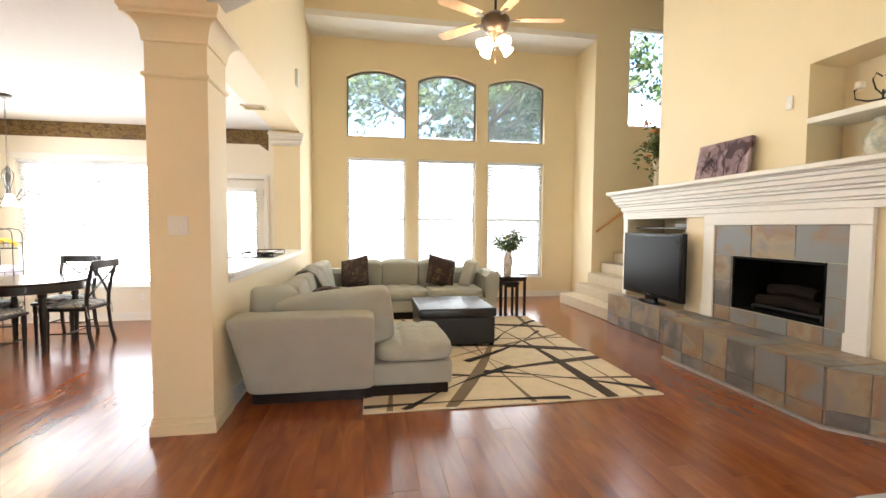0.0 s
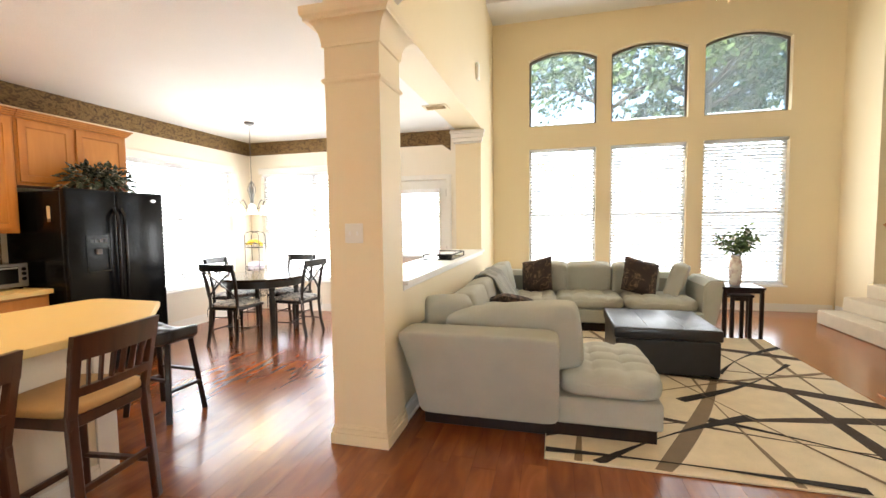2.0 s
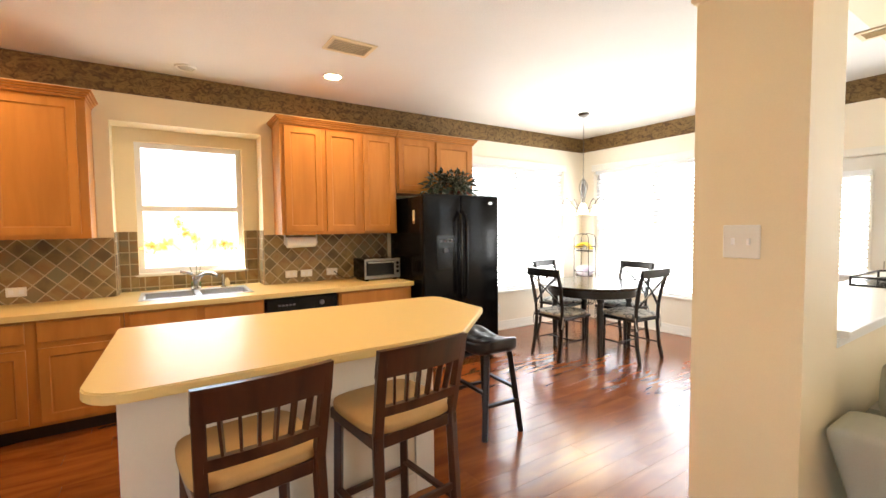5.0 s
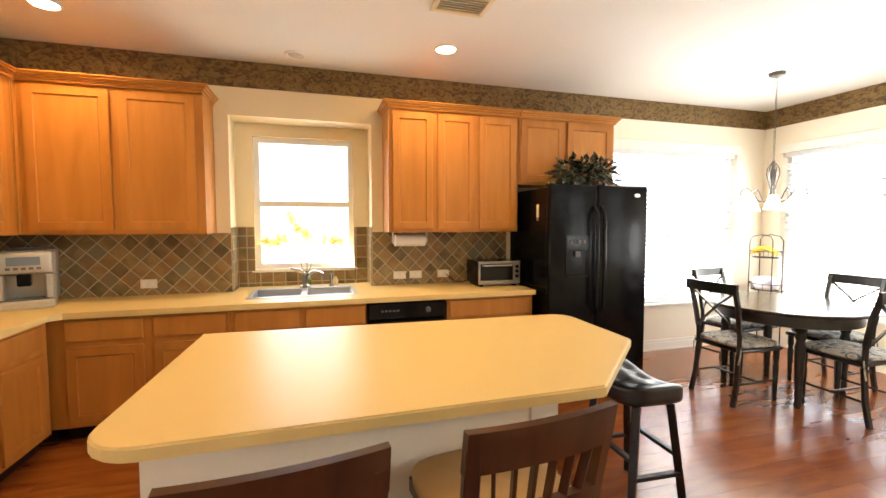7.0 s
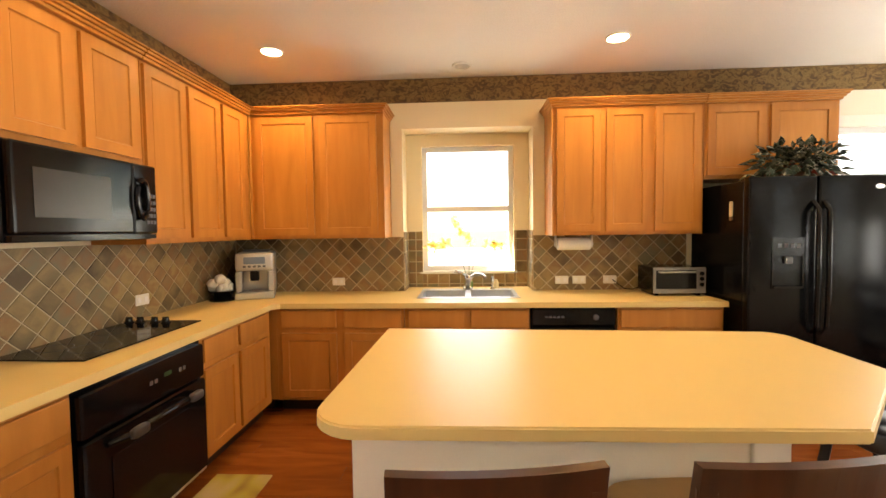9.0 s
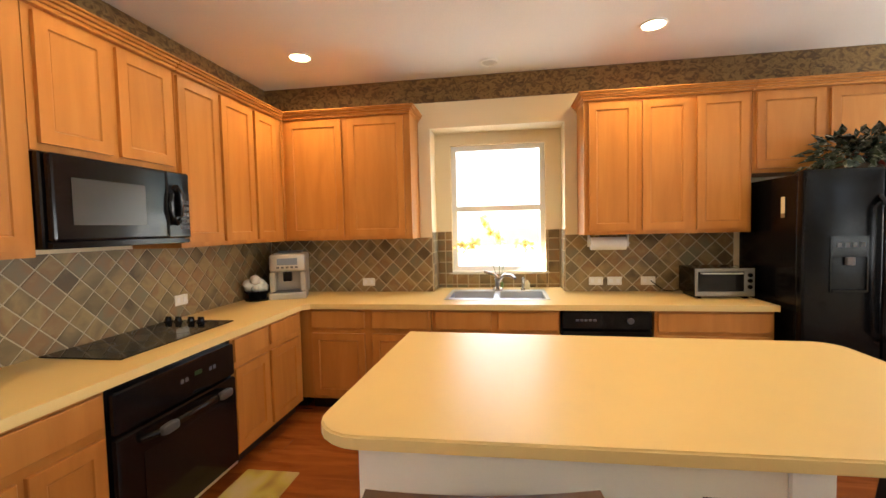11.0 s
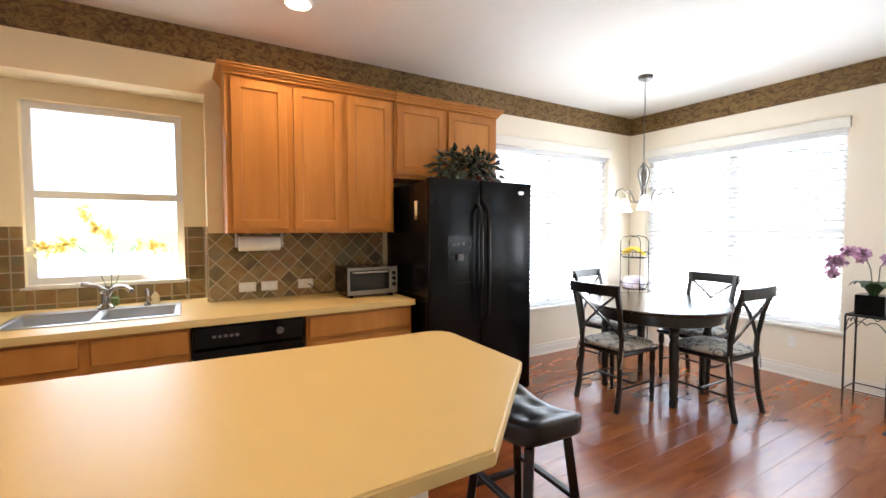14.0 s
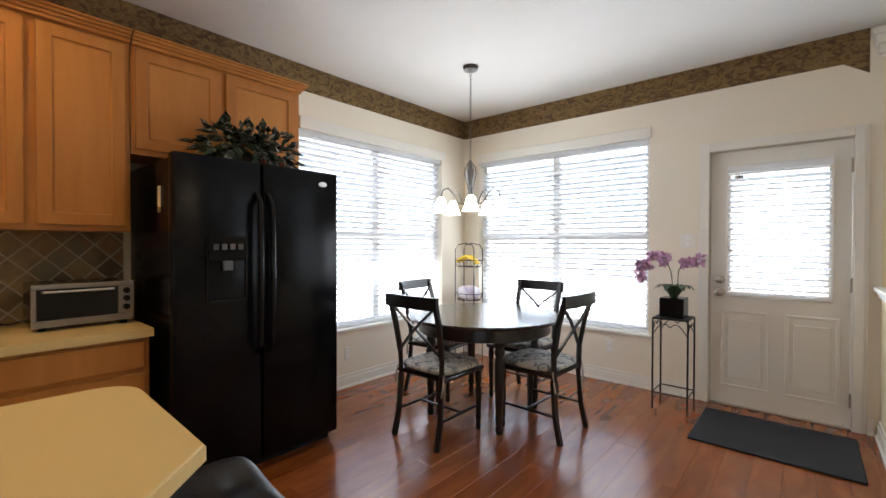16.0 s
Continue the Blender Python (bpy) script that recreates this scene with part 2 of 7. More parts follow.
def tube(bm, pts, r, seg=8, taper=None):
    """A round bar along a line of points."""
    pts = [Vector(p) for p in pts]
    rings = []
    for i, p in enumerate(pts):
        d = (pts[min(i + 1, len(pts) - 1)] - pts[max(i - 1, 0)]).normalized()
        up = Vector((0, 0, 1)) if abs(d.z) < 0.95 else Vector((1, 0, 0))
        u = d.cross(up).normalized()
        v = u.cross(d)
        rad = r if taper is None else r + (taper - r) * i / (len(pts) - 1)
        rings.append([bm.verts.new(p + rad * (math.cos(a) * u + math.sin(a) * v)) for a in [2 * math.pi * k / seg for k in range(seg)]])
    fs = []
    for a, b in zip(rings, rings[1:]):
        for i in range(seg):
            fs.append(bm.faces.new((a[i], a[(i + 1) % seg], b[(i + 1) % seg], b[i])))
    fs.append(bm.faces.new(rings[0][::-1]))
    fs.append(bm.faces.new(rings[-1]))
    bmesh.ops.recalc_face_normals(bm, faces=fs)
    return bm


def beam(bm, p, q, w, h, bevel=0.0):
    """A square bar from p to q, w wide across and h deep."""
    p, q = Vector(p), Vector(q)
    d = q - p
    m = Matrix.Translation((p + q) / 2) @ d.to_track_quat("Z", "Y").to_matrix().to_4x4()
    sub = bmesh.new()
    cuboid(sub, -w / 2, -h / 2, -d.length / 2, w / 2, h / 2, d.length / 2, bevel)
    bmesh.ops.transform(sub, matrix=m, verts=sub.verts)
    me = bpy.data.meshes.new("tmp")
    sub.to_mesh(me)
    sub.free()
    bm.from_mesh(me)
    bpy.data.meshes.remove(me)
    return bm


def cushion(bm, sx, sy, sz, cx=0, cy=0, cz=0, puff=0.35, n=10, rot=None, k=6.0):
    """A padded block: a grid-subdivided box, swelled towards the middle of each side, with round corners."""
    sub = bmesh.new()
    bmesh.ops.create_cube(sub, size=2.0)
    bmesh.ops.subdivide_edges(sub, edges=sub.edges[:], cuts=n, use_grid_fill=True)
    for v in sub.verts:
        x, y, z = v.co
        s = (abs(x) ** k + abs(y) ** k + abs(z) ** k) ** (1 / k)
        x, y, z = x / s, y / s, z / s
        fx, fy, fz = (1 - x * x), (1 - y * y), (1 - z * z)
        x *= 1 + puff * 0.35 * max(fy, 0) * max(fz, 0) * (0.5 if sx > max(sy, sz) else 1)
        y *= 1 + puff * 0.35 * max(fx, 0) * max(fz, 0) * (0.5 if sy > max(sx, sz) else 1)
        z *= 1 + puff * max(fx, 0) * max(fy, 0)
        v.co = (x * sx / 2, y * sy / 2, z * sz / 2)
    m = Matrix.Translation((cx, cy, cz)) @ (rot or Matrix())
    bmesh.ops.transform(sub, matrix=m, verts=sub.verts)
    for f in sub.faces:
        f.smooth = True
    me = bpy.data.meshes.new("tmp")
    sub.to_mesh(me)
    sub.free()
    bm.from_mesh(me)
    bpy.data.meshes.remove(me)
    return bm


def finish(name, bm, material, smooth=False):
    me = bpy.data.meshes.new(name)
    if smooth:
        for f in bm.faces:
            f.smooth = True
    bm.to_mesh(me)
    bm.free()
    me.materials.append(material)
    if smooth:
        me.set_sharp_from_angle(angle=radians(40))
    return new(name, me)


def part(name, bm, material, parent, label="", smooth=False):
    ob = finish(name, bm, material, smooth)
    ob.parent = parent
    return tagged(ob, label)


def solo(name, bm, material, label, category, kind="", group="", smooth=False):
    return tagged(finish(name, bm, material, smooth), label, category, group, kind)


def thing(name, label, category, group="", x=0, y=0, z=0, rz=0, kind=""):
    ob = new(name)
    ob.empty_display_size = 0.1
    ob.matrix_basis = pose(x, y, z, 0, 0, rz)
    return tagged(ob, label, category, group, kind)


def box(x0, y0, z0, x1, y1, z1, bevel=0.0, seg=1):
    return cuboid(bmesh.new(), x0, y0, z0, x1, y1, z1, bevel, seg)


def boxes(*rows, bevel=0.0):
    bm = bmesh.new()
    for r in rows:
        cuboid(bm, *r, bevel)
    return bm

# ---- structure ----
CZ = 2.735     # kitchen ceiling
HZ = 5.8       # living room ceiling
NB = 8.93      # nook back wall
LB = 10.25     # living window wall


def structure(name, bm, material, label, category):
    return solo(name, bm, material, label, category, "structure")


def arc_header(bm, x0, x1, zs, zc, ztop, y0, y1):
    """The wall over an arched window: flat top, bowed underside."""
    pts = [(x0, ztop), (x0, zs)]
    for i in range(1, 12):
        u = i / 12
        pts.append((x0 + (x1 - x0) * u, zs + (zc - zs) * math.sin(math.pi * u) ** 0.8))
    pts += [(x1, zs), (x1, ztop)]
    return prism(bm, pts, "y", y0, y1)


AL0, AL1, ALZ = 3.12, 4.27, 2.30
SW = (3.265, 4.13, 1.01, 2.19)
NWY = (6.74, 8.52, 0.52, 2.22)
NWX = (0.215, 2.055, 0.48, 2.22)
DOORX = (2.52, 3.36, 2.02)
SY = 1.57      # stove wall
PX0, PX1 = 3.50, 3.87
wall_sink = structure("wall_sink", boxes(
    (-0.5, SY - 0.15, 0, 0, AL0, CZ), (-0.5, AL0, 0, 0, AL1, 0.82), (-0.5, AL0, ALZ, 0, AL1, CZ),
    (-0.5, AL0, 0.82, -0.25, SW[0], ALZ), (-0.5, SW[1], 0.82, -0.25, AL1, ALZ), (-0.5, SW[0], 0.82, -0.25, SW[1], SW[2]), (-0.5, SW[0], SW[3], -0.25, SW[1], ALZ),
    (-0.5, AL1, 0, 0, NWY[0], CZ)), CREAM, "cream painted kitchen wall with a recessed window bay", "wall")
wall_nook_side = structure("wall_nook_side", boxes(
    (-0.2, NWY[0], 0, 0, NWY[1], NWY[2]), (-0.2, NWY[0], NWY[3], 0, NWY[1], CZ), (-0.2, NWY[1], 0, 0, NB + 0.2, CZ)), PALE, "pale painted breakfast nook wall with a wide window", "wall")
wall_nook_back = structure("wall_nook_back", boxes(
    (0, NB, 0, NWX[0], NB + 0.2, CZ), (NWX[0], NB, 0, NWX[1], NB + 0.2, NWX[2]), (NWX[0], NB, NWX[3], NWX[1], NB + 0.2, CZ),
    (NWX[1], NB, 0, DOORX[0], NB + 0.2, CZ), (DOORX[0], NB, DOORX[2], DOORX[1], NB + 0.2, CZ), (DOORX[1], NB, 0, PX0, NB + 0.2, CZ)), PALE, "pale painted back wall with a window and a door", "wall")
wall_stove = structure("wall_stove", boxes((0, SY - 0.15, 0, 3.1, SY, CZ), (2.95, -0.6, 0, 3.1, SY - 0.15, CZ)), CREAM, "cream painted kitchen wall behind the cooktop", "wall")
wall_half = structure("wall_half", boxes((PX0, 5.56, 0, PX1, NB, 0.97)), CREAM, "cream half wall between nook and living room", "wall")
wall_between = structure("wall_between", boxes((PX0, 5.56, CZ, PX1, NB, HZ), (PX0, NB, 0, PX1, LB + 0.2, HZ), (PX0, 5.22, CZ + 0.15, PX1, 5.56, HZ)), CREAM, "tall cream living room wall over the pass-through", "wall")
half_wall_cap = structure("half_wall_cap", boxes((PX0 - 0.04, 5.565, 0.97, PX1 + 0.05, NB - 0.003, 1.0), (PX1, 5.565, 0.93, PX1 + 0.02, NB - 0.003, 0.968), (PX0 - 0.02, 5.565, 0.93, PX0, NB - 0.003, 0.968), bevel=0.004), WHITE, "white painted wooden ledge on the half wall", "ledge")
WX = [(4.475, 5.55), (5.765, 6.88), (7.10, 8.235)]
LZ0, LZ1, AZ0, AZS, AZC = 0.39, 2.60, 2.975, 4.05, 4.18
bm = boxes((PX1, LB, 0, WX[0][0], LB + 0.2, HZ), (WX[0][1], LB, 0, WX[1][0], LB + 0.2, HZ), (WX[1][1], LB, 0, WX[2][0], LB + 0.2, HZ), (WX[2][1], LB, 0, 9.02, LB + 0.2, HZ))
for x0, x1 in WX:
    cuboid(bm, x0, LB, 0, x1, LB + 0.2, LZ0)
    cuboid(bm, x0, LB, LZ1, x1, LB + 0.2, AZ0)
    arc_header(bm, x0, x1, AZS, AZC, HZ, LB, LB + 0.2)
wall_window = structure("wall_window", bm, CREAM, "tall cream wall with three windows and three arched windows", "wall")
BAYZ, BAYY = 4.70, 9.50
wall_bay = structure("wall_bay", boxes((8.87, BAYY, 0, 9.02, LB, HZ), (PX1, BAYY, BAYZ + 0.1, 8.87, BAYY + 0.12, HZ)), CREAM, "cream return wall and header of the window bay", "wall")
ceiling_bay = structure("ceiling_bay", boxes((PX1, BAYY, BAYZ, 8.87, LB, BAYZ + 0.1)), CEIL, "pale flat ceiling over the window bay", "ceiling")
STX = (9.53, 10.4, 3.20, 5.0)
wall_stairs = structure("wall_stairs", boxes((9.02, BAYY, 0, STX[0], BAYY + 0.15, HZ), (STX[0], BAYY, 0, STX[1], BAYY + 0.15, STX[2]), (STX[0], BAYY, STX[3], STX[1], BAYY + 0.15, HZ), (STX[1], BAYY, 0, 11.9, BAYY + 0.15, HZ)), CREAM, "cream stairwell wall with a tall window", "wall")
wall_east = structure("wall_east", boxes((11.9, 3.0, 0, 12.05, BAYY + 0.15, HZ), (8.55, -0.6, 0, 8.70, 4.2, HZ), (8.70, 3.0, 0, 11.9, 3.15, HZ)), CREAM, "cream wall closing the house on the stair side", "wall")
# Opening in the unseen entry wall, added for the fill lamp.
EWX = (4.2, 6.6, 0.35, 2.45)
wall_south = structure("wall_south", boxes((2.95, -0.75, 0, EWX[0], -0.6, HZ), (EWX[1], -0.75, 0, 8.70, -0.6, HZ), (EWX[0], -0.75, 0, EWX[1], -0.6, EWX[2]), (EWX[0], -0.75, EWX[3], EWX[1], -0.6, HZ)), CREAM, "cream entry wall with an added, unseen window opening", "wall")
bm = bmesh.new()
prism(bm, [(-0.5, SY - 0.15), (-0.5, NB + 0.2), (PX0, NB + 0.2), (PX0, 5.56), (PX1, 5.56), (3.92, 5.42), (4.95, 4.48), (8.55, 4.48), (8.55, -0.6), (2.95, -0.6), (2.95, SY - 0.15)], "z", CZ, CZ + 0.15)
ceiling_low = structure("ceiling_low", bm, CEIL, "white textured ceiling over kitchen and entry", "ceiling")
ceiling_high = structure("ceiling_high", boxes((2.9, -0.75, HZ, 12.05, LB + 0.2, HZ + 0.1)), CEIL, "white high ceiling of the living room", "ceiling")
bm = bmesh.new()
prism(bm, [(PX1, 5.47), (3.92, 5.42), (4.95, 4.48), (8.55, 4.48), (8.55, 4.36), (4.9, 4.36), (3.8, 5.36)], "z", CZ + 0.152, HZ)
wall_gallery = structure("wall_gallery", bm, CREAM, "cream wall over the entry opening", "wall")
floor = structure("floor", boxes((-0.5, -0.75, -0.2, 12.05, LB + 0.2, -0.012)), mat("subfloor", (0.03, 0.012, 0.006), 0.6), "reddish brown laminate plank floor", "floor")
ground = structure("ground", boxes((-500, -500, -0.5, 500, 500, -0.3)), ramp_mat("lawn", [(0.3, (0.05, 0.09, 0.02)), (0.7, (0.10, 0.16, 0.04))], 0.9, 3, bump=0.3), "green lawn round the house", "ground")

# column
column = thing("column", "square cream column with moulded capital and base", "column", kind="structure")
CX0, CX1, CY0, CY1 = 3.53, 3.885, 5.22, 5.558
part("shaft", box(CX0, CY0, 0, CX1, CY1, CZ), CREAM, column)
bm = bmesh.new()
for g, z0, z1 in ((0.020, 0, 0.07), (0.012, 0.07, 0.10), (0.006, 0.10, 0.12)):
    cuboid(bm, CX0 - g, CY0 - g, z0, CX1 + g, CY1, z1, 0.003)
part("base", bm, CREAM, column)


def square_loft(bm, profile):
    """A moulding carried round the square shaft: (reach, height) from bottom to top."""
    rings = [[bm.verts.new(p) for p in ((CX0 - g, CY0 - g, z), (CX1 + g, CY0 - g, z), (CX1 + g, CY1 + g, z), (CX0 - g, CY1 + g, z))] for g, z in profile]
    for a, b in zip(rings, rings[1:]):
        for i in range(4):
            bm.faces.new((a[i], a[(i + 1) % 4], b[(i + 1) % 4], b[i]))
    bm.faces.new(rings[0][::-1])
    bm.faces.new(rings[-1])


bm = bmesh.new()
square_loft(bm, [(0.002, 2.238), (0.010, 2.243), (0.016, 2.252), (0.016, 2.262), (0.010, 2.27), (0.002, 2.275)])
part("astragal", bm, CREAM, column)
bm = bmesh.new()
square_loft(bm, [(0.002, 2.452), (0.012, 2.455), (0.012, 2.47)] + [(0.014 + 0.066 * (1 - math.cos(a * math.pi / 20)), 2.47 + 0.115 * math.sin(a * math.pi / 20)) for a in range(1, 11)] + [(0.088, 2.585), (0.088, 2.60), (0.10, 2.615), (0.104, 2.635), (0.104, 2.665)])
part("capital", bm, CREAM, column)
# crown at the far end of the pass-through
bm = bmesh.new()
for g, z0, z1 in ((0.012, 2.52, 2.54), (0.03, 2.54, 2.60), (0.05, 2.60, 2.66), (0.065, 2.66, 2.70)):
    cuboid(bm, PX0 - g, NB - 0.02 - g, z0, PX1 + g, NB - 0.002, z1, 0.005)
structure("trim_crown", bm, WHITE, "white crown moulding at the end of the beam", "trim")

# wallpaper border under the kitchen ceiling
BZ = CZ - 0.21
structure("trim_border_sink", boxes((0.0, SY, BZ, 0.004, NB, CZ - 0.001)), BORDER, "brown leaf-patterned wallpaper border", "wallpaper border")
structure("trim_border_stove", boxes((0.005, SY, BZ, 2.95, SY + 0.004, CZ - 0.001)), BORDER, "brown leaf-patterned wallpaper border", "wallpaper border")
bm = bmesh.new()
prism(bm, [(0.005, BZ), (3.30, BZ), (PX0 - 0.07, BZ - 0.09), (PX0 - 0.07, CZ - 0.001), (0.005, CZ - 0.001)], "y", NB - 0.004, NB - 0.0005)
structure("trim_border_back", bm, BORDER, "brown leaf-patterned wallpaper border", "wallpaper border")


# baseboards
def baseboard(name, rows):
    bm = bmesh.new()
    for x0, y0, x1, y1, nx, ny in rows:
        for g, z0, z1 in ((0.016, 0.0, 0.085), (0.010, 0.085, 0.115), (0.026, 0.0, 0.018)):
            cuboid(bm, min(x0, x1) + min(0, nx * g), min(y0, y1) + min(0, ny * g), z0, max(x0, x1) + max(0, nx * g), max(y0, y1) + max(0, ny * g), z1)
    return structure(name, bm, WHITE, "white moulded baseboard", "baseboard")


baseboard("baseboard_nook", [(0, 6.54, 0, NB, 1, 0), (0.03, NB, 2.44, NB, 0, -1), (3.44, NB, PX0 - 0.03, NB, 0, -1), (PX0, 5.58, PX0, NB - 0.03, -1, 0)])
baseboard("baseboard_living", [(PX1, 5.58, PX1, LB, 1, 0), (PX1 + 0.03, LB, 8.84, LB, 0, -1), (8.87, BAYY, 8.87, LB - 0.03, -1, 0)])

# ---- windows and doors ----
def blind(parent, along, u0, u1, z0, z1, depth, tilt=18.0, pitch=0.05, wide=0.046):
    """Horizontal slats, head rail and bottom rail; along: 'x' or 'y'; depth: the place across the wall."""
    def sheet(a0, a1, d0, d1, zl, zh):
        return (a0, d0, zl, a1, d1, zh) if along == "x" else (d0, a0, zl, d1, a1, zh)
    part("head_rail", box(*sheet(u0, u1, depth - 0.028, depth + 0.028, z1 - 0.05, z1), 0.003), SLAT, parent)
    part("bottom_rail", box(*sheet(u0, u1, depth - 0.024, depth + 0.024, z0 + 0.002, z0 + 0.022), 0.003), SLAT, parent)
    k = int((z1 - z0 - 0.09) / pitch)
    s = math.sin(radians(tilt)) * wide / 2
    c = math.cos(radians(tilt)) * wide / 2
    me = None
    for i in range(k):
        z = z0 + 0.05 + i * pitch
        if me is None:
            bm = bmesh.new()
            pts = [(-c, -s), (0, 0.0035), (c, s), (c, s + 0.0022), (0, 0.0057), (-c, -s + 0.0022)]
            if along == "x":
                prism(bm, pts, "x", u0 + 0.006, u1 - 0.006)
            else:
                prism(bm, pts, "y", u0 + 0.006, u1 - 0.006)
            me = bpy.data.meshes.new("slat")
            bm.to_mesh(me)
            bm.free()
            me.materials.append(SLAT)
        ob = new("slat", me)
        ob.location = (0, depth, z) if along == "x" else (depth, 0, z)
        ob.parent = parent
    for f in (0.15, 0.85):
        bm = bmesh.new()
        u = u0 + (u1 - u0) * f
        p = (u, depth - 0.026, 0) if along == "x" else (depth + 0.026, u, 0)
        tube(bm, [(p[0], p[1], z0 + 0.02), (p[0], p[1], z1 - 0.04)], 0.0012, 5)
        part("ladder_cord", bm, SLAT, parent)


def window(name, along, u0, u1, z0, z1, depth, label, mull=0, rail=True, inside=-1, sill_to=None):
    """A sash window in an opening. depth: place of the sash across the wall; inside: which way the room lies."""
    ob = thing(name, label, "window", kind="structure")
    def sheet(a0, a1, d0, d1, zl, zh):
        return (a0, min(d0, d1), zl, a1, max(d0, d1), zh) if along == "x" else (min(d0, d1), a0, zl, max(d0, d1), a1, zh)
    f = 0.045
    bm = bmesh.new()
    cuboid(bm, *sheet(u0, u0 + f, depth - 0.03, depth + 0.03, z0, z1))
    cuboid(bm, *sheet(u1 - f, u1, depth - 0.03, depth + 0.03, z0, z1))
    cuboid(bm, *sheet(u0 + f, u1 - f, depth - 0.03, depth + 0.03, z1 - f, z1))
    cuboid(bm, *sheet(u0 + f, u1 - f, depth - 0.03, depth + 0.03, z0, z0 + f))
    cols = [u0 + f] + [u0 + (u1 - u0) * (i + 1) / (mull + 1) for i in range(mull)] + [u1 - f]
    for c in cols[1:-1]:
        cuboid(bm, *sheet(c - 0.035, c + 0.035, depth - 0.03, depth + 0.03, z0 + f, z1 - f))
    zm = (z0 + z1) / 2
    if rail:
        cuboid(bm, *sheet(u0 + f, u1 - f, depth - 0.024, depth + 0.024, zm - 0.025, zm + 0.025))
    part("window_frame", bm, VINYL, ob)
    for a, b in zip(cols, cols[1:]):
        for lo, hi in ((z0 + f, zm), (zm, z1 - f)) if rail else ((z0 + f, z1 - f),):
            p = part("pane", box(*sheet(a, b, depth - 0.003, depth + 0.003, lo, hi)), CLEAR, ob)
            p.visible_shadow = False
    if sill_to is not None:
        part("window_sill", box(*sheet(u0 - 0.03, u1 + 0.03, depth - inside * -0.03, sill_to, z0 - 0.025, z0 + 0.004), 0.004), WHITE, ob)
    return ob


window_1 = window("window_1", "y", SW[0], SW[1], SW[2], SW[3], -0.34, "white sash window over the sink", inside=1, sill_to=-0.24)
window_2 = window("window_2", "y", NWY[0], NWY[1], NWY[2], NWY[3], -0.12, "wide white sash window of the breakfast nook", mull=1, inside=1, sill_to=0.03)
window_3 = window("window_3", "x", NWX[0], NWX[1], NWX[2], NWX[3], NB + 0.12, "wide white sash window beside the back door", mull=1, sill_to=NB - 0.03)
for i, (u0, u1) in enumerate(WX):
    window("window_%d" % (i + 4), "x", u0, u1, LZ0, LZ1, LB + 0.12, "tall white sash window of the living room", sill_to=LB - 0.02)
b = thing("window_blind", "white horizontal slat blind, slats open", "blind", "slat blinds")
blind(b, "y", NWY[0] + 0.01, NWY[1] - 0.01, NWY[2] + 0.006, NWY[3], -0.05, tilt=28)
b = thing("window_blind", "white horizontal slat blind, slats open", "blind", "slat blinds")
blind(b, "x", NWX[0] + 0.01, NWX[1] - 0.01, NWX[2] + 0.006, NWX[3], NB + 0.05, tilt=-28)
for i, (u0, u1) in enumerate(WX):
    b = thing("window_blind", "white horizontal slat blind, slats open", "blind", "slat blinds")
    blind(b, "x", u0 + 0.01, u1 - 0.01, LZ0 + 0.006, LZ1, LB + 0.05, tilt=-42 if i < 2 else -30)
# valances over the nook windows
structure("trim_valance_side", boxes((0.001, NWY[0], NWY[3] - 0.005, 0.03, NWY[1] + 0.02, NWY[3] + 0.09), bevel=0.004), WHITE, "white flat valance over the nook window", "valance")
structure("trim_valance_back", boxes((NWX[0] - 0.02, NB - 0.03, NWX[3] - 0.005, NWX[1] + 0.02, NB - 0.001, NWX[3] + 0.09), bevel=0.004), WHITE, "white flat valance over the nook window", "valance")


def arched_window(name, x0, x1):
    ob = thing(name, "fixed arched window with a dark slim frame and tinted pane", "window", kind="structure")
    def outline(g):
        w = x1 - x0
        pts = [(x0 + g, AZ0 + g)]
        for i in range(0, 13):
            u = i / 12
            pts.append((x0 + g + (w - 2 * g) * u, AZS - g + (AZC - AZS) * math.sin(math.pi * u) ** 0.8))
        pts.append((x1 - g, AZ0 + g))
        return pts
    bm = bmesh.new()
    a, b = outline(0.0), outline(0.03)
    for i in range(len(a)):
        j = (i + 1) % len(a)
        prism(bm, [a[i], a[j], b[j], b[i]], "y", LB + 0.09, LB + 0.14)
    part("window_frame", bm, mat("bronze_window_frame", (0.12, 0.10, 0.08), 0.4), ob)
    bm = bmesh.new()
    prism(bm, outline(0.028), "y", LB + 0.112, LB + 0.118)
    part("pane", bm, TINT, ob).visible_shadow = False
    return ob


TINT = glass("tinted_glass", (0.74, 0.80, 0.82))
# Bright haze over the view, put into the panes as a translucent share.
n, l = TINT.node_tree.nodes, TINT.node_tree.links
haze, veil = n.new("ShaderNodeBsdfTranslucent"), n.new("ShaderNodeMixShader")
haze.inputs["Color"].default_value = (0.85, 0.88, 0.90, 1)
veil.inputs["Fac"].default_value = 0.13
l.new(n["Principled BSDF"].outputs[0], veil.inputs[1])
l.new(haze.outputs[0], veil.inputs[2])
l.new(veil.outputs[0], n["Material Output"].inputs["Surface"])
for i, (u0, u1) in enumerate(WX):
    arched_window("window_%d" % (i + 7), u0, u1)
window_10 = window("window_10", "x", STX[0], STX[1], STX[2], STX[3], BAYY + 0.1, "tall fixed stairwell window", rail=False)

# Unseen sash, added round the entry fill light.
window_11 = window("window_11", "x", EWX[0], EWX[1], EWX[2], EWX[3], -0.69, "unseen white sash window added to the entry wall for fill light", mull=2)

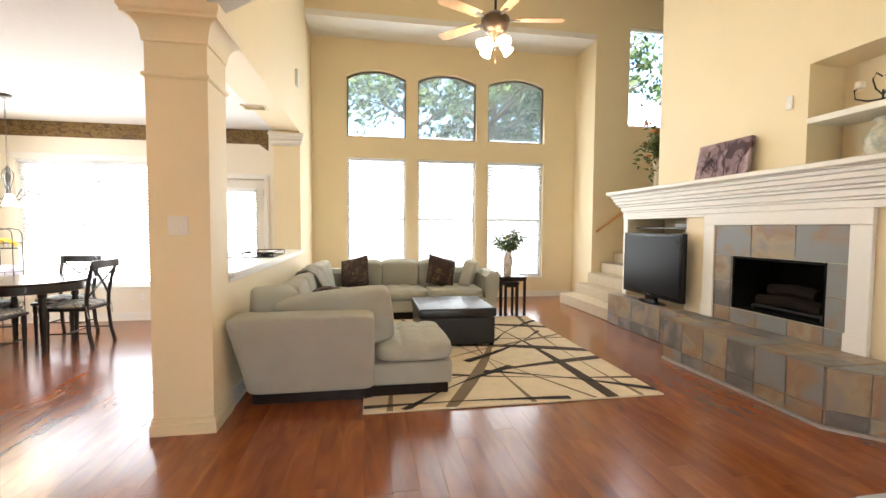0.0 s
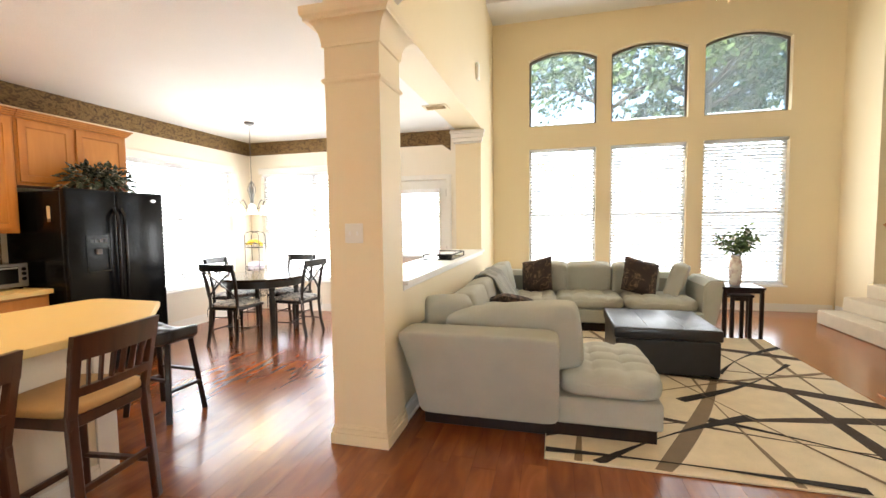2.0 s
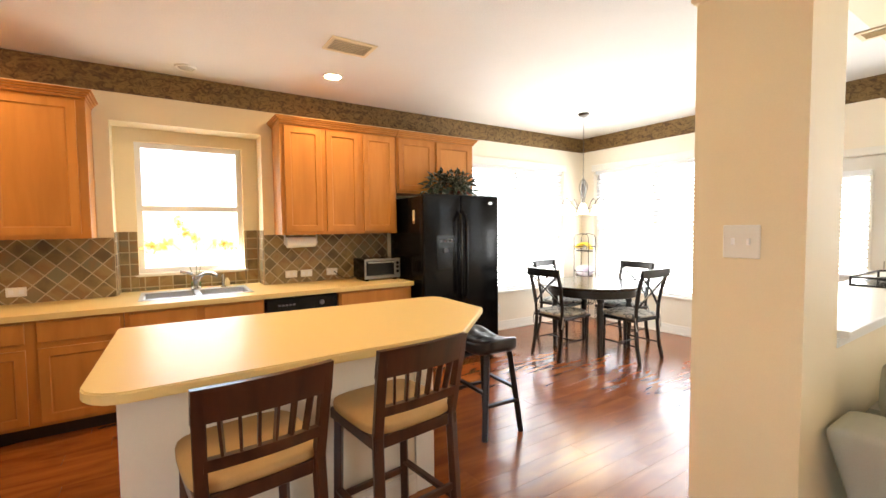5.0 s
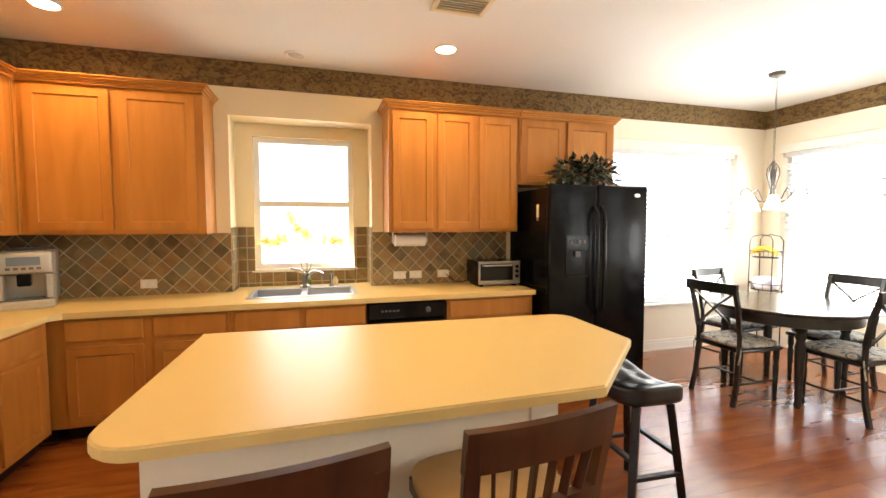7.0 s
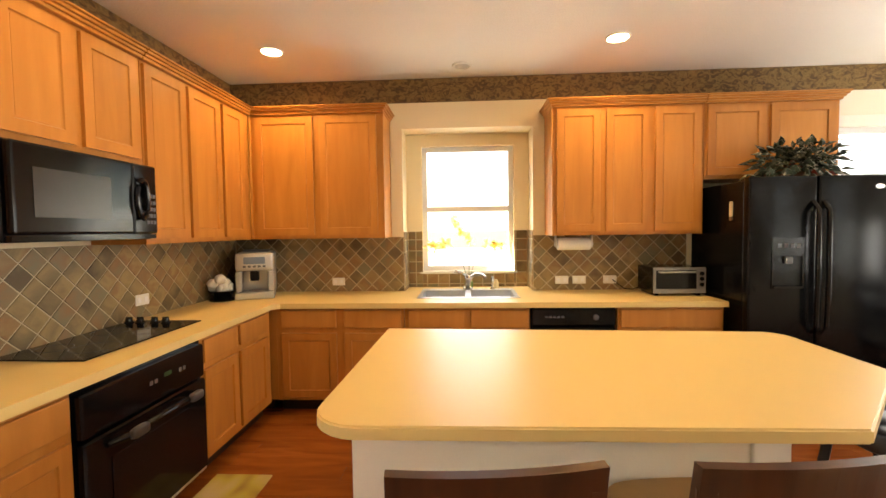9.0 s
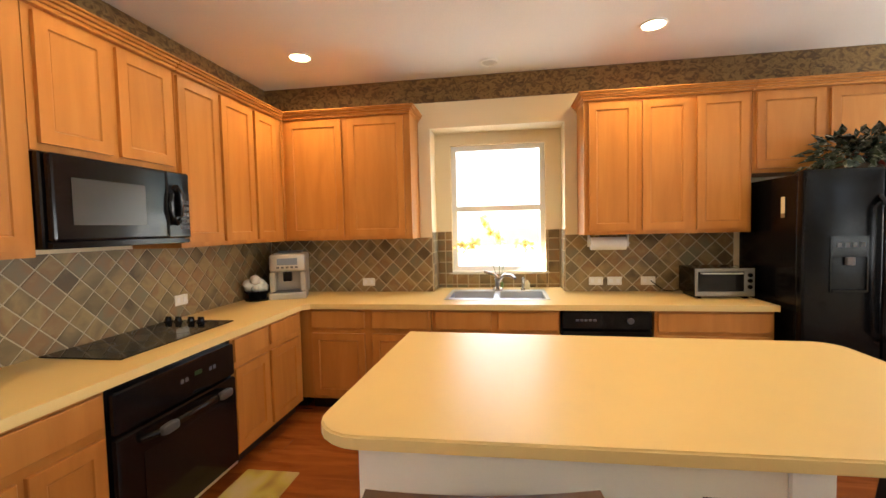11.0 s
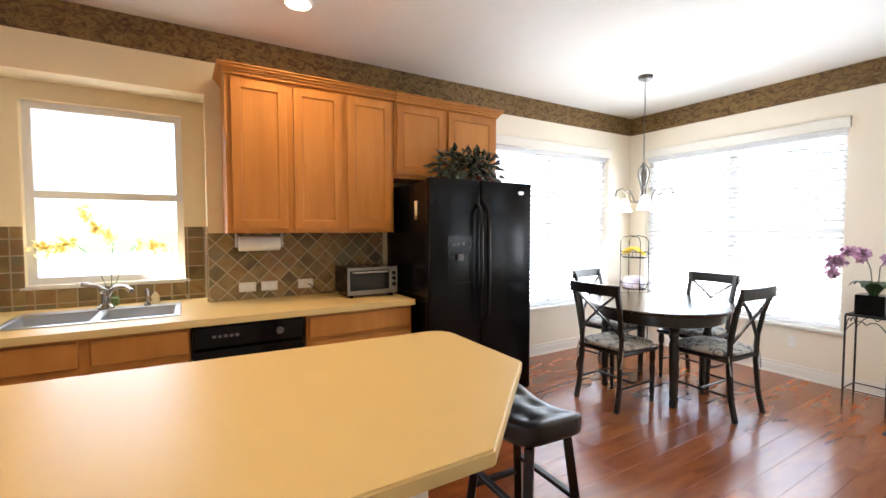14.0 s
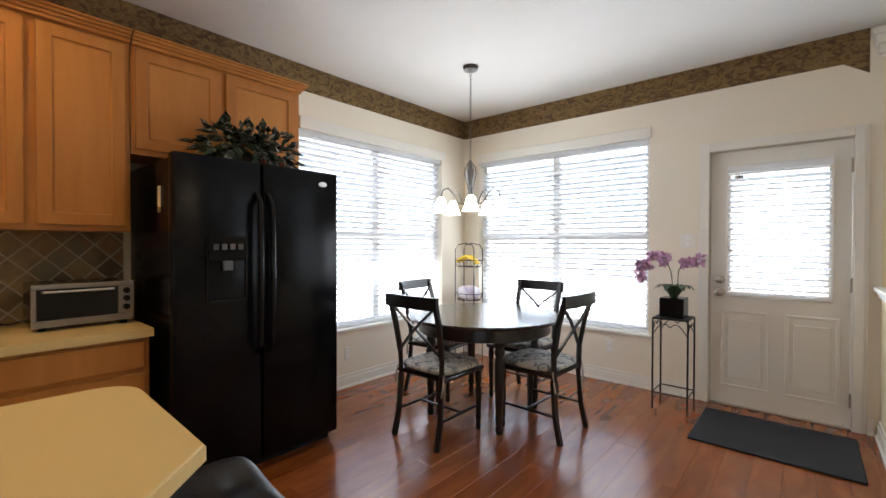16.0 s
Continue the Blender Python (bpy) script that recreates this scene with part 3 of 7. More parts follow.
# back door
DX0, DX1, DZ = DOORX
door_1 = thing("door_1", "white panelled back door with a half-height glazed light", "door", kind="structure")
LX0, LX1, LZa, LZb = 2.66, 3.235, 0.90, 1.83
part("leaf", boxes((DX0 + 0.004, NB + 0.02, 0.012, LX0, NB + 0.065, DZ - 0.004), (LX1, NB + 0.02, 0.012, DX1 - 0.004, NB + 0.065, DZ - 0.004), (LX0, NB + 0.02, 0.012, LX1, NB + 0.065, LZa), (LX0, NB + 0.02, LZb, LX1, NB + 0.065, DZ - 0.004)), WHITE, door_1)
for a, b in ((2.60, 2.90), (3.0, 3.30)):
    bm = bmesh.new()
    for x0, x1, z0, z1 in ((a, b, 0.15, 0.17), (a, b, 0.74, 0.76), (a, a + 0.02, 0.17, 0.74), (b - 0.02, b, 0.17, 0.74)):
        cuboid(bm, x0, NB + 0.010, z0, x1, NB + 0.021, z1, 0.004)
    cuboid(bm, a + 0.05, NB + 0.013, 0.22, b - 0.05, NB + 0.021, 0.69, 0.006)
    part("panel", bm, WHITE, door_1)
bm = bmesh.new()
for x0, x1, z0, z1 in ((LX0 - 0.03, LX1 + 0.03, LZb, LZb + 0.03), (LX0 - 0.03, LX1 + 0.03, LZa - 0.03, LZa), (LX0 - 0.03, LX0, LZa, LZb), (LX1, LX1 + 0.03, LZa, LZb)):
    cuboid(bm, x0, NB + 0.006, z0, x1, NB + 0.021, z1, 0.004)
part("light_frame", bm, WHITE, door_1)
part("pane", box(LX0, NB + 0.04, LZa, LX1, NB + 0.046, LZb), CLEAR, door_1).visible_shadow = False
BRASSY = mat("satin_nickel", (0.42, 0.38, 0.32), 0.3, metal=1.0, vary=0.05)
for z, r in ((1.0, 0.026), (0.90, 0.03)):
    bm = bmesh.new()
    lathe(bm, [(0.032, 0), (0.032, 0.008), (0.012, 0.012), (0.012, 0.04), (r, 0.045), (r, 0.062), (r * 0.6, 0.07)], seg=20, m=pose(DX0 + 0.07, NB + 0.02, z, 90, 0, 0))
    part("door_knob" if z < 0.95 else "deadbolt", bm, BRASSY, door_1, "round satin metal knob", smooth=True)
for z in (0.2, 1.0, 1.83):
    part("hinge", boxes((DX1 - 0.012, NB + 0.008, z - 0.05, DX1 + 0.004, NB + 0.02, z + 0.05), bevel=0.002), BRASSY, door_1)
bm = bmesh.new()
for g, d in ((0.075, 0.018), (0.055, 0.026), (0.02, 0.022)):
    cuboid(bm, DX0 - g, NB - d, 0, DX0 - 0.003, NB - 0.001, DZ + g, 0.003)
    cuboid(bm, DX1 + 0.003, NB - d, 0, DX1 + g, NB - 0.001, DZ + g, 0.003)
    cuboid(bm, DX0 - 0.003, NB - d, DZ + 0.003, DX1 + 0.003, NB - 0.001, DZ + g, 0.003)
structure("trim_door", bm, WHITE, "white moulded casing of the back door", "trim")
structure("trim_threshold", box(DX0 - 0.002, NB - 0.005, 0.0005, DX1 + 0.002, NB + 0.2, 0.011, 0.003), BRASSY, "satin metal threshold under the back door", "threshold")
b = thing("door_blind", "white slat blind hung on the door light", "blind", "slat blinds")
blind(b, "x", LX0 - 0.02, LX1 + 0.02, LZa - 0.01, LZb + 0.06, NB - 0.02, tilt=-30, pitch=0.042, wide=0.038)
door_mat = solo("door_mat", box(2.53, 8.06, 0.001, 3.38, 8.74, 0.014, 0.004), mat("charcoal_mat_fibre", (0.022, 0.023, 0.026), 0.95, vary=0.3, scale=12, fine=250, bump=0.5), "charcoal ribbed mat lying before the back door", "door mat")

# ---- kitchen ----
CT = 0.86     # worktop height
UB, UT = 1.345, 2.37   # wall cabinets


def front(parent, u0, z0, u1, z1, d, kind="door"):
    """A cabinet front at depth d (towards the room is -y): a slab drawer, or a door with a sunk panel."""
    if kind == "drawer":
        return part("drawer_front", box(u0, -d - 0.02, z0, u1, -d - 0.001, z1, 0.005, 2), MAPLE, parent)
    s = 0.055
    bm = box(u0, -d - 0.02, z0, u1, -d - 0.001, z1)
    bmesh.ops.recalc_face_normals(bm, faces=bm.faces)
    face = min(bm.faces, key=lambda f: f.calc_center_median().y)
    for inset, push in ((0.003, -0.0), (s - 0.003, 0.0), (0.004, 0.007), (0.006, 0.002)):
        bmesh.ops.inset_region(bm, faces=[face], thickness=inset, use_even_offset=True)
        bmesh.ops.translate(bm, verts=face.verts[:], vec=(0, push, 0))
    outer = [v for v in bm.verts if v.co.y < -d - 0.0195 and (v.co.x in (u0, u1) or v.co.z in (z0, z1))]
    bmesh.ops.translate(bm, verts=outer, vec=(0, 0.003, 0))
    door = part("door", bm, MAPLE, parent)
    part("panel", box(u0 + s + 0.012, -d - 0.0122, z0 + s + 0.012, u1 - s - 0.012, -d - 0.0105, z1 - s - 0.012), MAPLE, door)
    return door


def sink_wall(y):
    return dict(x=0.003, y=y, rz=90)


def stove_wall(x):
    return dict(x=x, y=SY + 0.003, rz=180)


def base_unit(w, fronts, where, d=0.60, label="maple base cabinet with plain drawer and panelled door"):
    ob = thing("base_cabinet", label, "cabinet", "base cabinets", **where)
    part("body", box(0, -d, 0.10, w, 0, CT - 0.042), MAPLE, ob)
    part("toe_kick", box(0, -d + 0.07, 0, w, 0, 0.10), ESPRESSO, ob)
    for f in fronts:
        front(ob, *f[:4], d, f[4])
    return ob


def wall_unit(w, z0, doors, where, d=0.325, ends=(), label="maple wall cabinet with panelled doors and crown moulding"):
    ob = thing("wall_cabinet", label, "cabinet", "wall cabinets", z=z0, **where)
    h = UT - z0
    part("body", box(0, -d, 0, w, 0, h), MAPLE, ob)
    for u0, u1 in doors:
        front(ob, u0, 0.03, u1, h - 0.03, d)
    bm = bmesh.new()
    for g, za, zb in ((0.008, 0.0, 0.018), (0.02, 0.018, 0.034), (0.034, 0.034, 0.05), (0.046, 0.05, 0.062)):
        a, b = (g if "a" in ends else 0), (g if "b" in ends else 0)
        cuboid(bm, -a, -d - 0.021 - g, h + za - 0.012, w + b, 0, h + zb - 0.012, 0.003)
    part("crown_moulding", bm, MAPLE, ob)
    return ob


D0, D1, R0, R1 = 0.125, 0.625, 0.665, 0.80
# along the sink wall
base_unit(0.99, [(0.04, R0, 0.47, R1, "drawer"), (0.53, R0, 0.97, R1, "drawer"), (0.04, D0, 0.47, D1, "door"), (0.53, D0, 0.97, D1, "door")], sink_wall(2.21))
sinkbase = base_unit(0.94, [(0.03, R0, 0.45, R1, "drawer"), (0.50, R0, 0.93, R1, "drawer"), (0.03, D0, 0.45, D1, "door"), (0.50, D0, 0.93, D1, "door")], sink_wall(3.205), label="maple sink cabinet with false drawers and panelled doors")
base_unit(0.76, [(0.02, R0, 0.74, R1, "drawer"), (0.02, 0.42, 0.74, 0.64, "drawer"), (0.02, D0, 0.74, 0.395, "drawer")], sink_wall(4.79), label="maple base cabinet with three wide drawers beside the fridge")
for ob in sinkbase.children:
    if ob.name.startswith("body"):
        bm = boxes((0, -0.60, 0.10, 0.94, -0.56, CT - 0.042), (0, -0.56, 0.10, 0.02, 0, CT - 0.042), (0.92, -0.56, 0.10, 0.94, 0, CT - 0.042), (0.02, -0.56, 0.10, 0.92, 0, 0.60))
        bm.to_mesh(ob.data)
        bm.free()
# along the stove wall (u runs towards the corner)
base_unit(0.855, [(0.02, R0, 0.37, R1, "drawer"), (0.41, R0, 0.79, R1, "drawer"), (0.02, D0, 0.37, D1, "door"), (0.41, D0, 0.79, D1, "door")], stove_wall(1.507))
base_unit(0.626, [(0.02, R0, 0.61, R1, "drawer"), (0.02, D0, 0.30, D1, "door"), (0.33, D0, 0.61, D1, "door")], stove_wall(2.92))
ob = thing("corner_cabinet", "maple blind corner carcass under the worktop", "cabinet", x=0, y=0)
part("body", boxes((0.004, SY + 0.004, 0.1, 0.60, 2.208, CT - 0.042)), MAPLE, ob)
part("toe_kick", boxes((0.004, SY + 0.004, 0.0, 0.53, 2.14, 0.1)), ESPRESSO, ob)

# wall cabinets
wall_unit(1.10, UB, [(0.04, 0.52), (0.575, 1.045)], sink_wall(1.915), ends="b")
wall_unit(1.17, UB, [(0.035, 0.375), (0.42, 0.755), (0.80, 1.145)], sink_wall(4.37), ends="a")
wall_unit(1.005, 1.77, [(0.02, 0.455), (0.495, 0.97)], sink_wall(5.545), ends="b", label="short maple wall cabinet above the fridge")
wall_unit(1.165, UB, [(0.01, 0.36), (0.39, 0.735), (0.775, 1.06)], stove_wall(1.51))
wall_unit(0.77, 1.78, [(0.03, 0.355), (0.40, 0.735)], stove_wall(2.285), label="short maple wall cabinet above the microwave")
wall_unit(0.635, UB, [(0.03, 0.605)], stove_wall(2.925), label="tall maple wall cabinet with one panelled door")

filler = thing("corner_filler", "maple filler strip between the wall cabinets in the corner", "cabinet trim", x=0, y=0)
part("strip", box(0.26, SY + 0.335, UB + 0.002, 0.356, 1.914, UT - 0.013), MAPLE, filler)

# worktops
bm = prism(bmesh.new(), [(0.003, SY + 0.003), (2.93, SY + 0.003), (2.93, SY + 0.64), (0.70, SY + 0.64), (0.65, SY + 0.69), (0.65, 3.30), (0.003, 3.30)], "z", CT - 0.04, CT)
for r in ((0.003, 3.30, 0.02, 4.08), (0.43, 3.30, 0.65, 4.08), (0.003, 4.08, 0.65, 5.56)):
    cuboid(bm, r[0], r[1], CT - 0.04, r[2], r[3], CT)
worktop = solo("worktop", bm, LAM, "yellow cream laminate L-shaped kitchen worktop", "worktop")
splash_lip = structure("trim_bay_shelf", boxes((-0.25, AL0, CT - 0.04, 0.002, AL1, CT)), LAM, "laminate shelf in the window bay behind the sink", "shelf")

# sink
sink = thing("sink", "double bowl stainless steel sink set in the worktop", "sink")
bm = bmesh.new()
Z = CT + 0.006
for x0, y0, x1, y1 in ((-0.075, 3.28, 0.03, 4.10), (0.41, 3.28, 0.45, 4.10), (0.03, 3.28, 0.41, 3.31), (0.03, 4.07, 0.41, 4.10), (0.03, 3.67, 0.41, 3.71)):
    cuboid(bm, x0, y0, CT + 0.001, x1, y1, Z, 0.002)
part("rim", bm, STEEL, sink)
for a, b in ((3.31, 3.67), (3.71, 4.07)):
    bm = boxes((0.03, a, CT - 0.15, 0.034, b, CT), (0.406, a, CT - 0.15, 0.41, b, CT), (0.034, a, CT - 0.15, 0.406, a + 0.004, CT), (0.034, b - 0.004, CT - 0.15, 0.406, b, CT), (0.03, a, CT - 0.155, 0.41, b, CT - 0.15))
    part("bowl", bm, STEEL, sink)
faucet = thing("faucet", "chrome single lever kitchen faucet behind the sink", "faucet", x=-0.03, y=3.69, z=CT + 0.006)
CHROME = mat("chrome", (0.42, 0.40, 0.37), 0.14, metal=1.0, vary=0.02, bump=0)
part("base", lathe(bmesh.new(), [(0.045, 0), (0.045, 0.012), (0.028, 0.03), (0.026, 0.09), (0.03, 0.10), (0.018, 0.12)], seg=20), CHROME, faucet, smooth=True)
part("spout", tube(bmesh.new(), [(0, 0, 0.06), (0.03, 0.03, 0.115), (0.08, 0.07, 0.145), (0.15, 0.12, 0.145), (0.19, 0.15, 0.125)], 0.015, 12), CHROME, faucet, smooth=True)
part("lever", tube(bmesh.new(), [(0, 0, 0.115), (0.0, -0.04, 0.145), (0.0, -0.12, 0.165)], 0.014, 10), CHROME, faucet, smooth=True)
part("sprayer", lathe(bmesh.new(), [(0.02, 0), (0.02, 0.01), (0.012, 0.02), (0.015, 0.10), (0.01, 0.115)], cx=0.0, cy=0.22, seg=14), CHROME, faucet, smooth=True)
soap = solo("soap_bottle", lathe(bmesh.new(), [(0.02, CT + 0.001), (0.024, CT + 0.01), (0.024, CT + 0.06), (0.012, CT + 0.075), (0.01, CT + 0.085)], cx=-0.10, cy=3.95, seg=14), mat("clear_amber_soap", (0.75, 0.62, 0.35), 0.25), "small clear soap bottle beside the sink", "bottle", smooth=True)

# decorative yellow blossoms before the window
spray = thing("blossom_spray", "yellow artificial orchid spray in the sink window", "flowers")
STEMG = mat("green_stem", (0.10, 0.16, 0.05), 0.6)
YEL = thin_sheet("yellow_petal", (0.86, 0.70, 0.30), 0.6, 0.6)
rng = random.Random(4)
bm, st = bmesh.new(), bmesh.new()


def petal(bm, c, r, rng):
    n = Vector((rng.uniform(-1, 1), rng.uniform(-1, 1), rng.uniform(-0.4, 1))).normalized()
    u = n.orthogonal().normalized()
    v = n.cross(u)
    a = rng.uniform(0, 6.3)
    d = math.cos(a) * u + math.sin(a) * v
    e = n.cross(d)
    c = Vector(c)
    pts = [c - d * r * 0.1, c + d * r * 0.45 + e * r * 0.42 + n * r * 0.12, c + d * r, c + d * r * 0.45 - e * r * 0.42 + n * r * 0.12]
    bm.faces.new([bm.verts.new(p) for p in pts])


def spray_arm(y0, z0, y1, z1, k):
    tube(st, [(-0.19, 3.70, CT + 0.05), (-0.19, (3.70 + y0) / 2, (CT + z0) / 2 + 0.12), (-0.19, y0, z0), (-0.19, y1, z1)], 0.003, 6)
    for i in range(k):
        f = i / (k - 1)
        c = (-0.19 + rng.uniform(-0.015, 0.015), y0 + (y1 - y0) * f, z0 + (z1 - z0) * f + 0.015 * math.sin(f * 9))
        for _ in range(7):
            petal(bm, (c[0], c[1] + rng.uniform(-0.025, 0.025), c[2] + rng.uniform(-0.03, 0.03)), 0.05, rng)


spray_arm(3.52, 1.28, 3.33, 1.24, 7)
spray_arm(3.72, 1.28, 3.56, 1.48, 9)
spray_arm(3.86, 1.28, 4.03, 1.22, 7)
cuboid(st, -0.22, 3.66, CT + 0.001, -0.16, 3.74, CT + 0.06, 0.008)
part("stem", st, STEMG, spray)
part("blossom", bm, YEL, spray, "yellow blossoms")

# dishwasher
dw = thing("dishwasher", "black built-in dishwasher under the worktop", "dishwasher", x=0.003, y=4.155, rz=90)
part("body", box(0, -0.58, 0.1, 0.62, 0, CT - 0.043), BLACK, dw)
part("door", box(0.005, -0.62, 0.12, 0.615, -0.581, 0.67, 0.006), BLACK, dw)
part("control_panel", box(0.005, -0.625, 0.68, 0.615, -0.581, 0.81, 0.008), BLACK, dw)
part("toe_kick", box(0, -0.53, 0.0, 0.62, 0, 0.1), BLACK, dw)
GREYP = mat("grey_print", (0.10, 0.10, 0.11), 0.5)
for i in range(5):
    part("button", box(0.10 + i * 0.03, -0.628, 0.74, 0.12 + i * 0.03, -0.6251, 0.755), GREYP, dw)
part("dial", lathe(bmesh.new(), [(0.022, 0), (0.022, 0.012), (0.018, 0.018)], seg=18, m=pose(0.47, -0.625, 0.745, 90)), GREYP, dw, smooth=True)

# refrigerator
fr = thing("refrigerator", "black side-by-side refrigerator with water dispenser", "refrigerator")
FY0, FYM, FY1, FX, FH = 5.60, 6.05, 6.555, 0.79, 1.735
part("body", box(0.03, FY0 + 0.01, 0.02, FX - 0.075, FY1 - 0.01, FH - 0.02, 0.006), FRIDGE, fr)
part("base_grille", box(0.06, FY0 + 0.02, 0.0, FX - 0.08, FY1 - 0.02, 0.02), BLACK, fr)
ldoor = part("door", box(FX - 0.07, FY0, 0.06, FX, FYM - 0.004, FH, 0.016, 3), FRIDGE, fr, smooth=True)
rdoor = part("door", box(FX - 0.07, FYM + 0.004, 0.06, FX, FY1, FH, 0.016, 3), FRIDGE, fr, smooth=True)
for dr, y in ((ldoor, FYM - 0.034), (rdoor, FYM + 0.034)):
    bm = bmesh.new()
    tube(bm, [(FX - 0.002, y, 0.66), (FX + 0.05, y, 0.72), (FX + 0.055, y, 1.1), (FX + 0.05, y, 1.50), (FX - 0.002, y, 1.56)], 0.016, 10)
    part("handle", bm, BLACK, dr, smooth=True)
part("dispenser", boxes((FX - 0.001, 5.75, 0.97, FX + 0.008, 5.76, 1.32), (FX - 0.001, 5.95, 0.97, FX + 0.008, 5.96, 1.32), (FX - 0.001, 5.76, 1.19, FX + 0.008, 5.95, 1.32), (FX - 0.001, 5.76, 0.97, FX + 0.016, 5.95, 0.99), bevel=0.002), BLACK, ldoor)
for i in range(4):
    part("dispenser_button", box(FX + 0.008, 5.785 + 0.042 * i, 1.25, FX + 0.011, 5.81 + 0.042 * i, 1.28), GREYP, ldoor)
part("dispenser_spout", box(FX + 0.001, 5.83, 1.14, FX + 0.02, 5.88, 1.19, 0.004), GREYP, ldoor)
bm = lathe(bmesh.new(), [(0.03, 0), (0.03, 0.003), (0.024, 0.004)], seg=20, m=pose(FX + 0.0005, 6.44, 1.655, 0, 90, 0) @ Matrix.Diagonal((0.55, 1, 1, 1)))
part("badge", bm, STEEL, rdoor, "oval silver maker's badge")
magnet = thing("fridge_magnet", "cream and brown figurine magnet on the refrigerator", "magnet")
part("body", box(0.56, FY0 + 0.002, 1.47, 0.60, FY0 + 0.009, 1.58, 0.004), mat("cream_magnet", (0.7, 0.62, 0.42), 0.5), magnet)
part("base", box(0.56, FY0 + 0.0015, 1.44, 0.60, FY0 + 0.009, 1.469, 0.004), mat("brown_magnet", (0.2, 0.12, 0.06), 0.5), magnet)


def foliage(bm, centre, spread, count, length, width, rng, droop=0.3, up=0.4):
    """Pointed leaves, folded along the midrib, growing out from a middle."""
    for _ in range(count):
        a, e = rng.uniform(0, 2 * math.pi), rng.uniform(-0.5, 1.2)
        d = Vector((math.cos(a) * math.cos(e), math.sin(a) * math.cos(e), math.sin(e)))
        r = rng.uniform(0.2, 1.0)
        p = Vector(centre) + Vector((d.x * spread[0], d.y * spread[1], d.z * spread[2])) * r
        d = (d + Vector((rng.uniform(-.6, .6), rng.uniform(-.6, .6), rng.uniform(-.5, .5)))).normalized()
        s = d.cross(Vector((0, 0, 1)))
        s = s.normalized() if s.length > 0.1 else Vector((1, 0, 0))
        n = s.cross(d)
        ln, w = length * rng.uniform(0.6, 1.15), width * rng.uniform(0.7, 1.15)
        q = [p, p + d * ln * 0.35 + s * w / 2 - n * 0.01, p + d * ln * 0.4 + n * 0.012, p + d * ln * 0.35 - s * w / 2 - n * 0.01, p + d * ln - Vector((0, 0, droop * ln))]
        vs = [bm.verts.new(c) for c in q]
        bm.faces.new((vs[0], vs[1], vs[2]))
        bm.faces.new((vs[0], vs[2], vs[3]))
        bm.faces.new((vs[1], vs[4], vs[2]))
        bm.faces.new((vs[2], vs[4], vs[3]))


# Pale stops hold the leaf variegation, with whitish glints put into the colour.
LEAF = ramp_mat("dark_variegated_leaf", [(0.35, (0.010, 0.018, 0.010)), (0.50, (0.022, 0.04, 0.02)), (0.58, (0.07, 0.085, 0.06)), (0.66, (0.40, 0.39, 0.33))], 0.35, 26, (1, 1, 1), 0.5, 2, 0.0)
RED = mat("dark_red_leaf", (0.20, 0.03, 0.02), 0.5, vary=0.2)
ivy = thing("fridge_top_plant", "dark variegated ivy arrangement on top of the refrigerator", "plant")
rng = random.Random(11)
part("pot", boxes((0.42, 5.93, FH + 0.001, 0.60, 6.25, FH + 0.07), bevel=0.01), mat("brown_wicker", (0.12, 0.06, 0.03), 0.8, vary=0.3), ivy)
bm = bmesh.new()
foliage(bm, (0.52, 6.10, FH + 0.10), (0.20, 0.31, 0.17), 330, 0.11, 0.05, rng)
for v in bm.verts:
    v.co.z = max(v.co.z, FH + 0.004)
part("leaves", bm, LEAF, ivy)
bm = bmesh.new()
foliage(bm, (0.54, 6.10, FH + 0.06), (0.15, 0.26, 0.06), 26, 0.06, 0.045, rng)
for v in bm.verts:
    v.co.z = max(v.co.z, FH + 0.004)
part("red_leaves", bm, RED, ivy, "dark red leaves")

# microwave and oven
mw = thing("microwave", "black over-the-range microwave with window and oval handle", "microwave", x=2.284, y=SY + 0.003, z=1.375, rz=180)
part("body", box(0, -0.36, 0, 0.772, 0, 0.40, 0.006), BLACK, mw)
mdoor = part("door", box(0.01, -0.40, 0.03, 0.60, -0.361, 0.395, 0.012, 2), BLACK, mw)
SCREEN = mat("dark_oven_glass", (0.008, 0.008, 0.009), 0.07, vary=0.1, bump=0, spec=0.25)
part("window", box(0.09, -0.4025, 0.10, 0.46, -0.4005, 0.30), mat("perforated_window", (0.035, 0.034, 0.033), 0.22, vary=0.1, fine=600), mdoor, "grey perforated window")
bm = bmesh.new()
ring = [(0.645 + 0.035 * math.cos(a), -0.415, 0.21 + 0.10 * math.sin(a)) for a in [2 * math.pi * i / 20 for i in range(21)]]
tube(bm, ring, 0.014, 8)
part("handle", bm, BLACK, mw, "oval black loop handle", smooth=True)
cp = part("control_panel", box(0.605, -0.398, 0.03, 0.77, -0.361, 0.395, 0.008), BLACK, mw)
for r in range(5):
    for c in range(3):
        part("button", box(0.69 + c * 0.024, -0.3995, 0.08 + r * 0.035, 0.708 + c * 0.024, -0.3981, 0.10 + r * 0.035), GREYP, cp)
part("display", box(0.688, -0.3995, 0.30, 0.76, -0.3981, 0.34), SCREEN, cp)
part("vent_strip", box(0.01, -0.39, 0.004, 0.765, -0.361, 0.026), BLACK, mw)

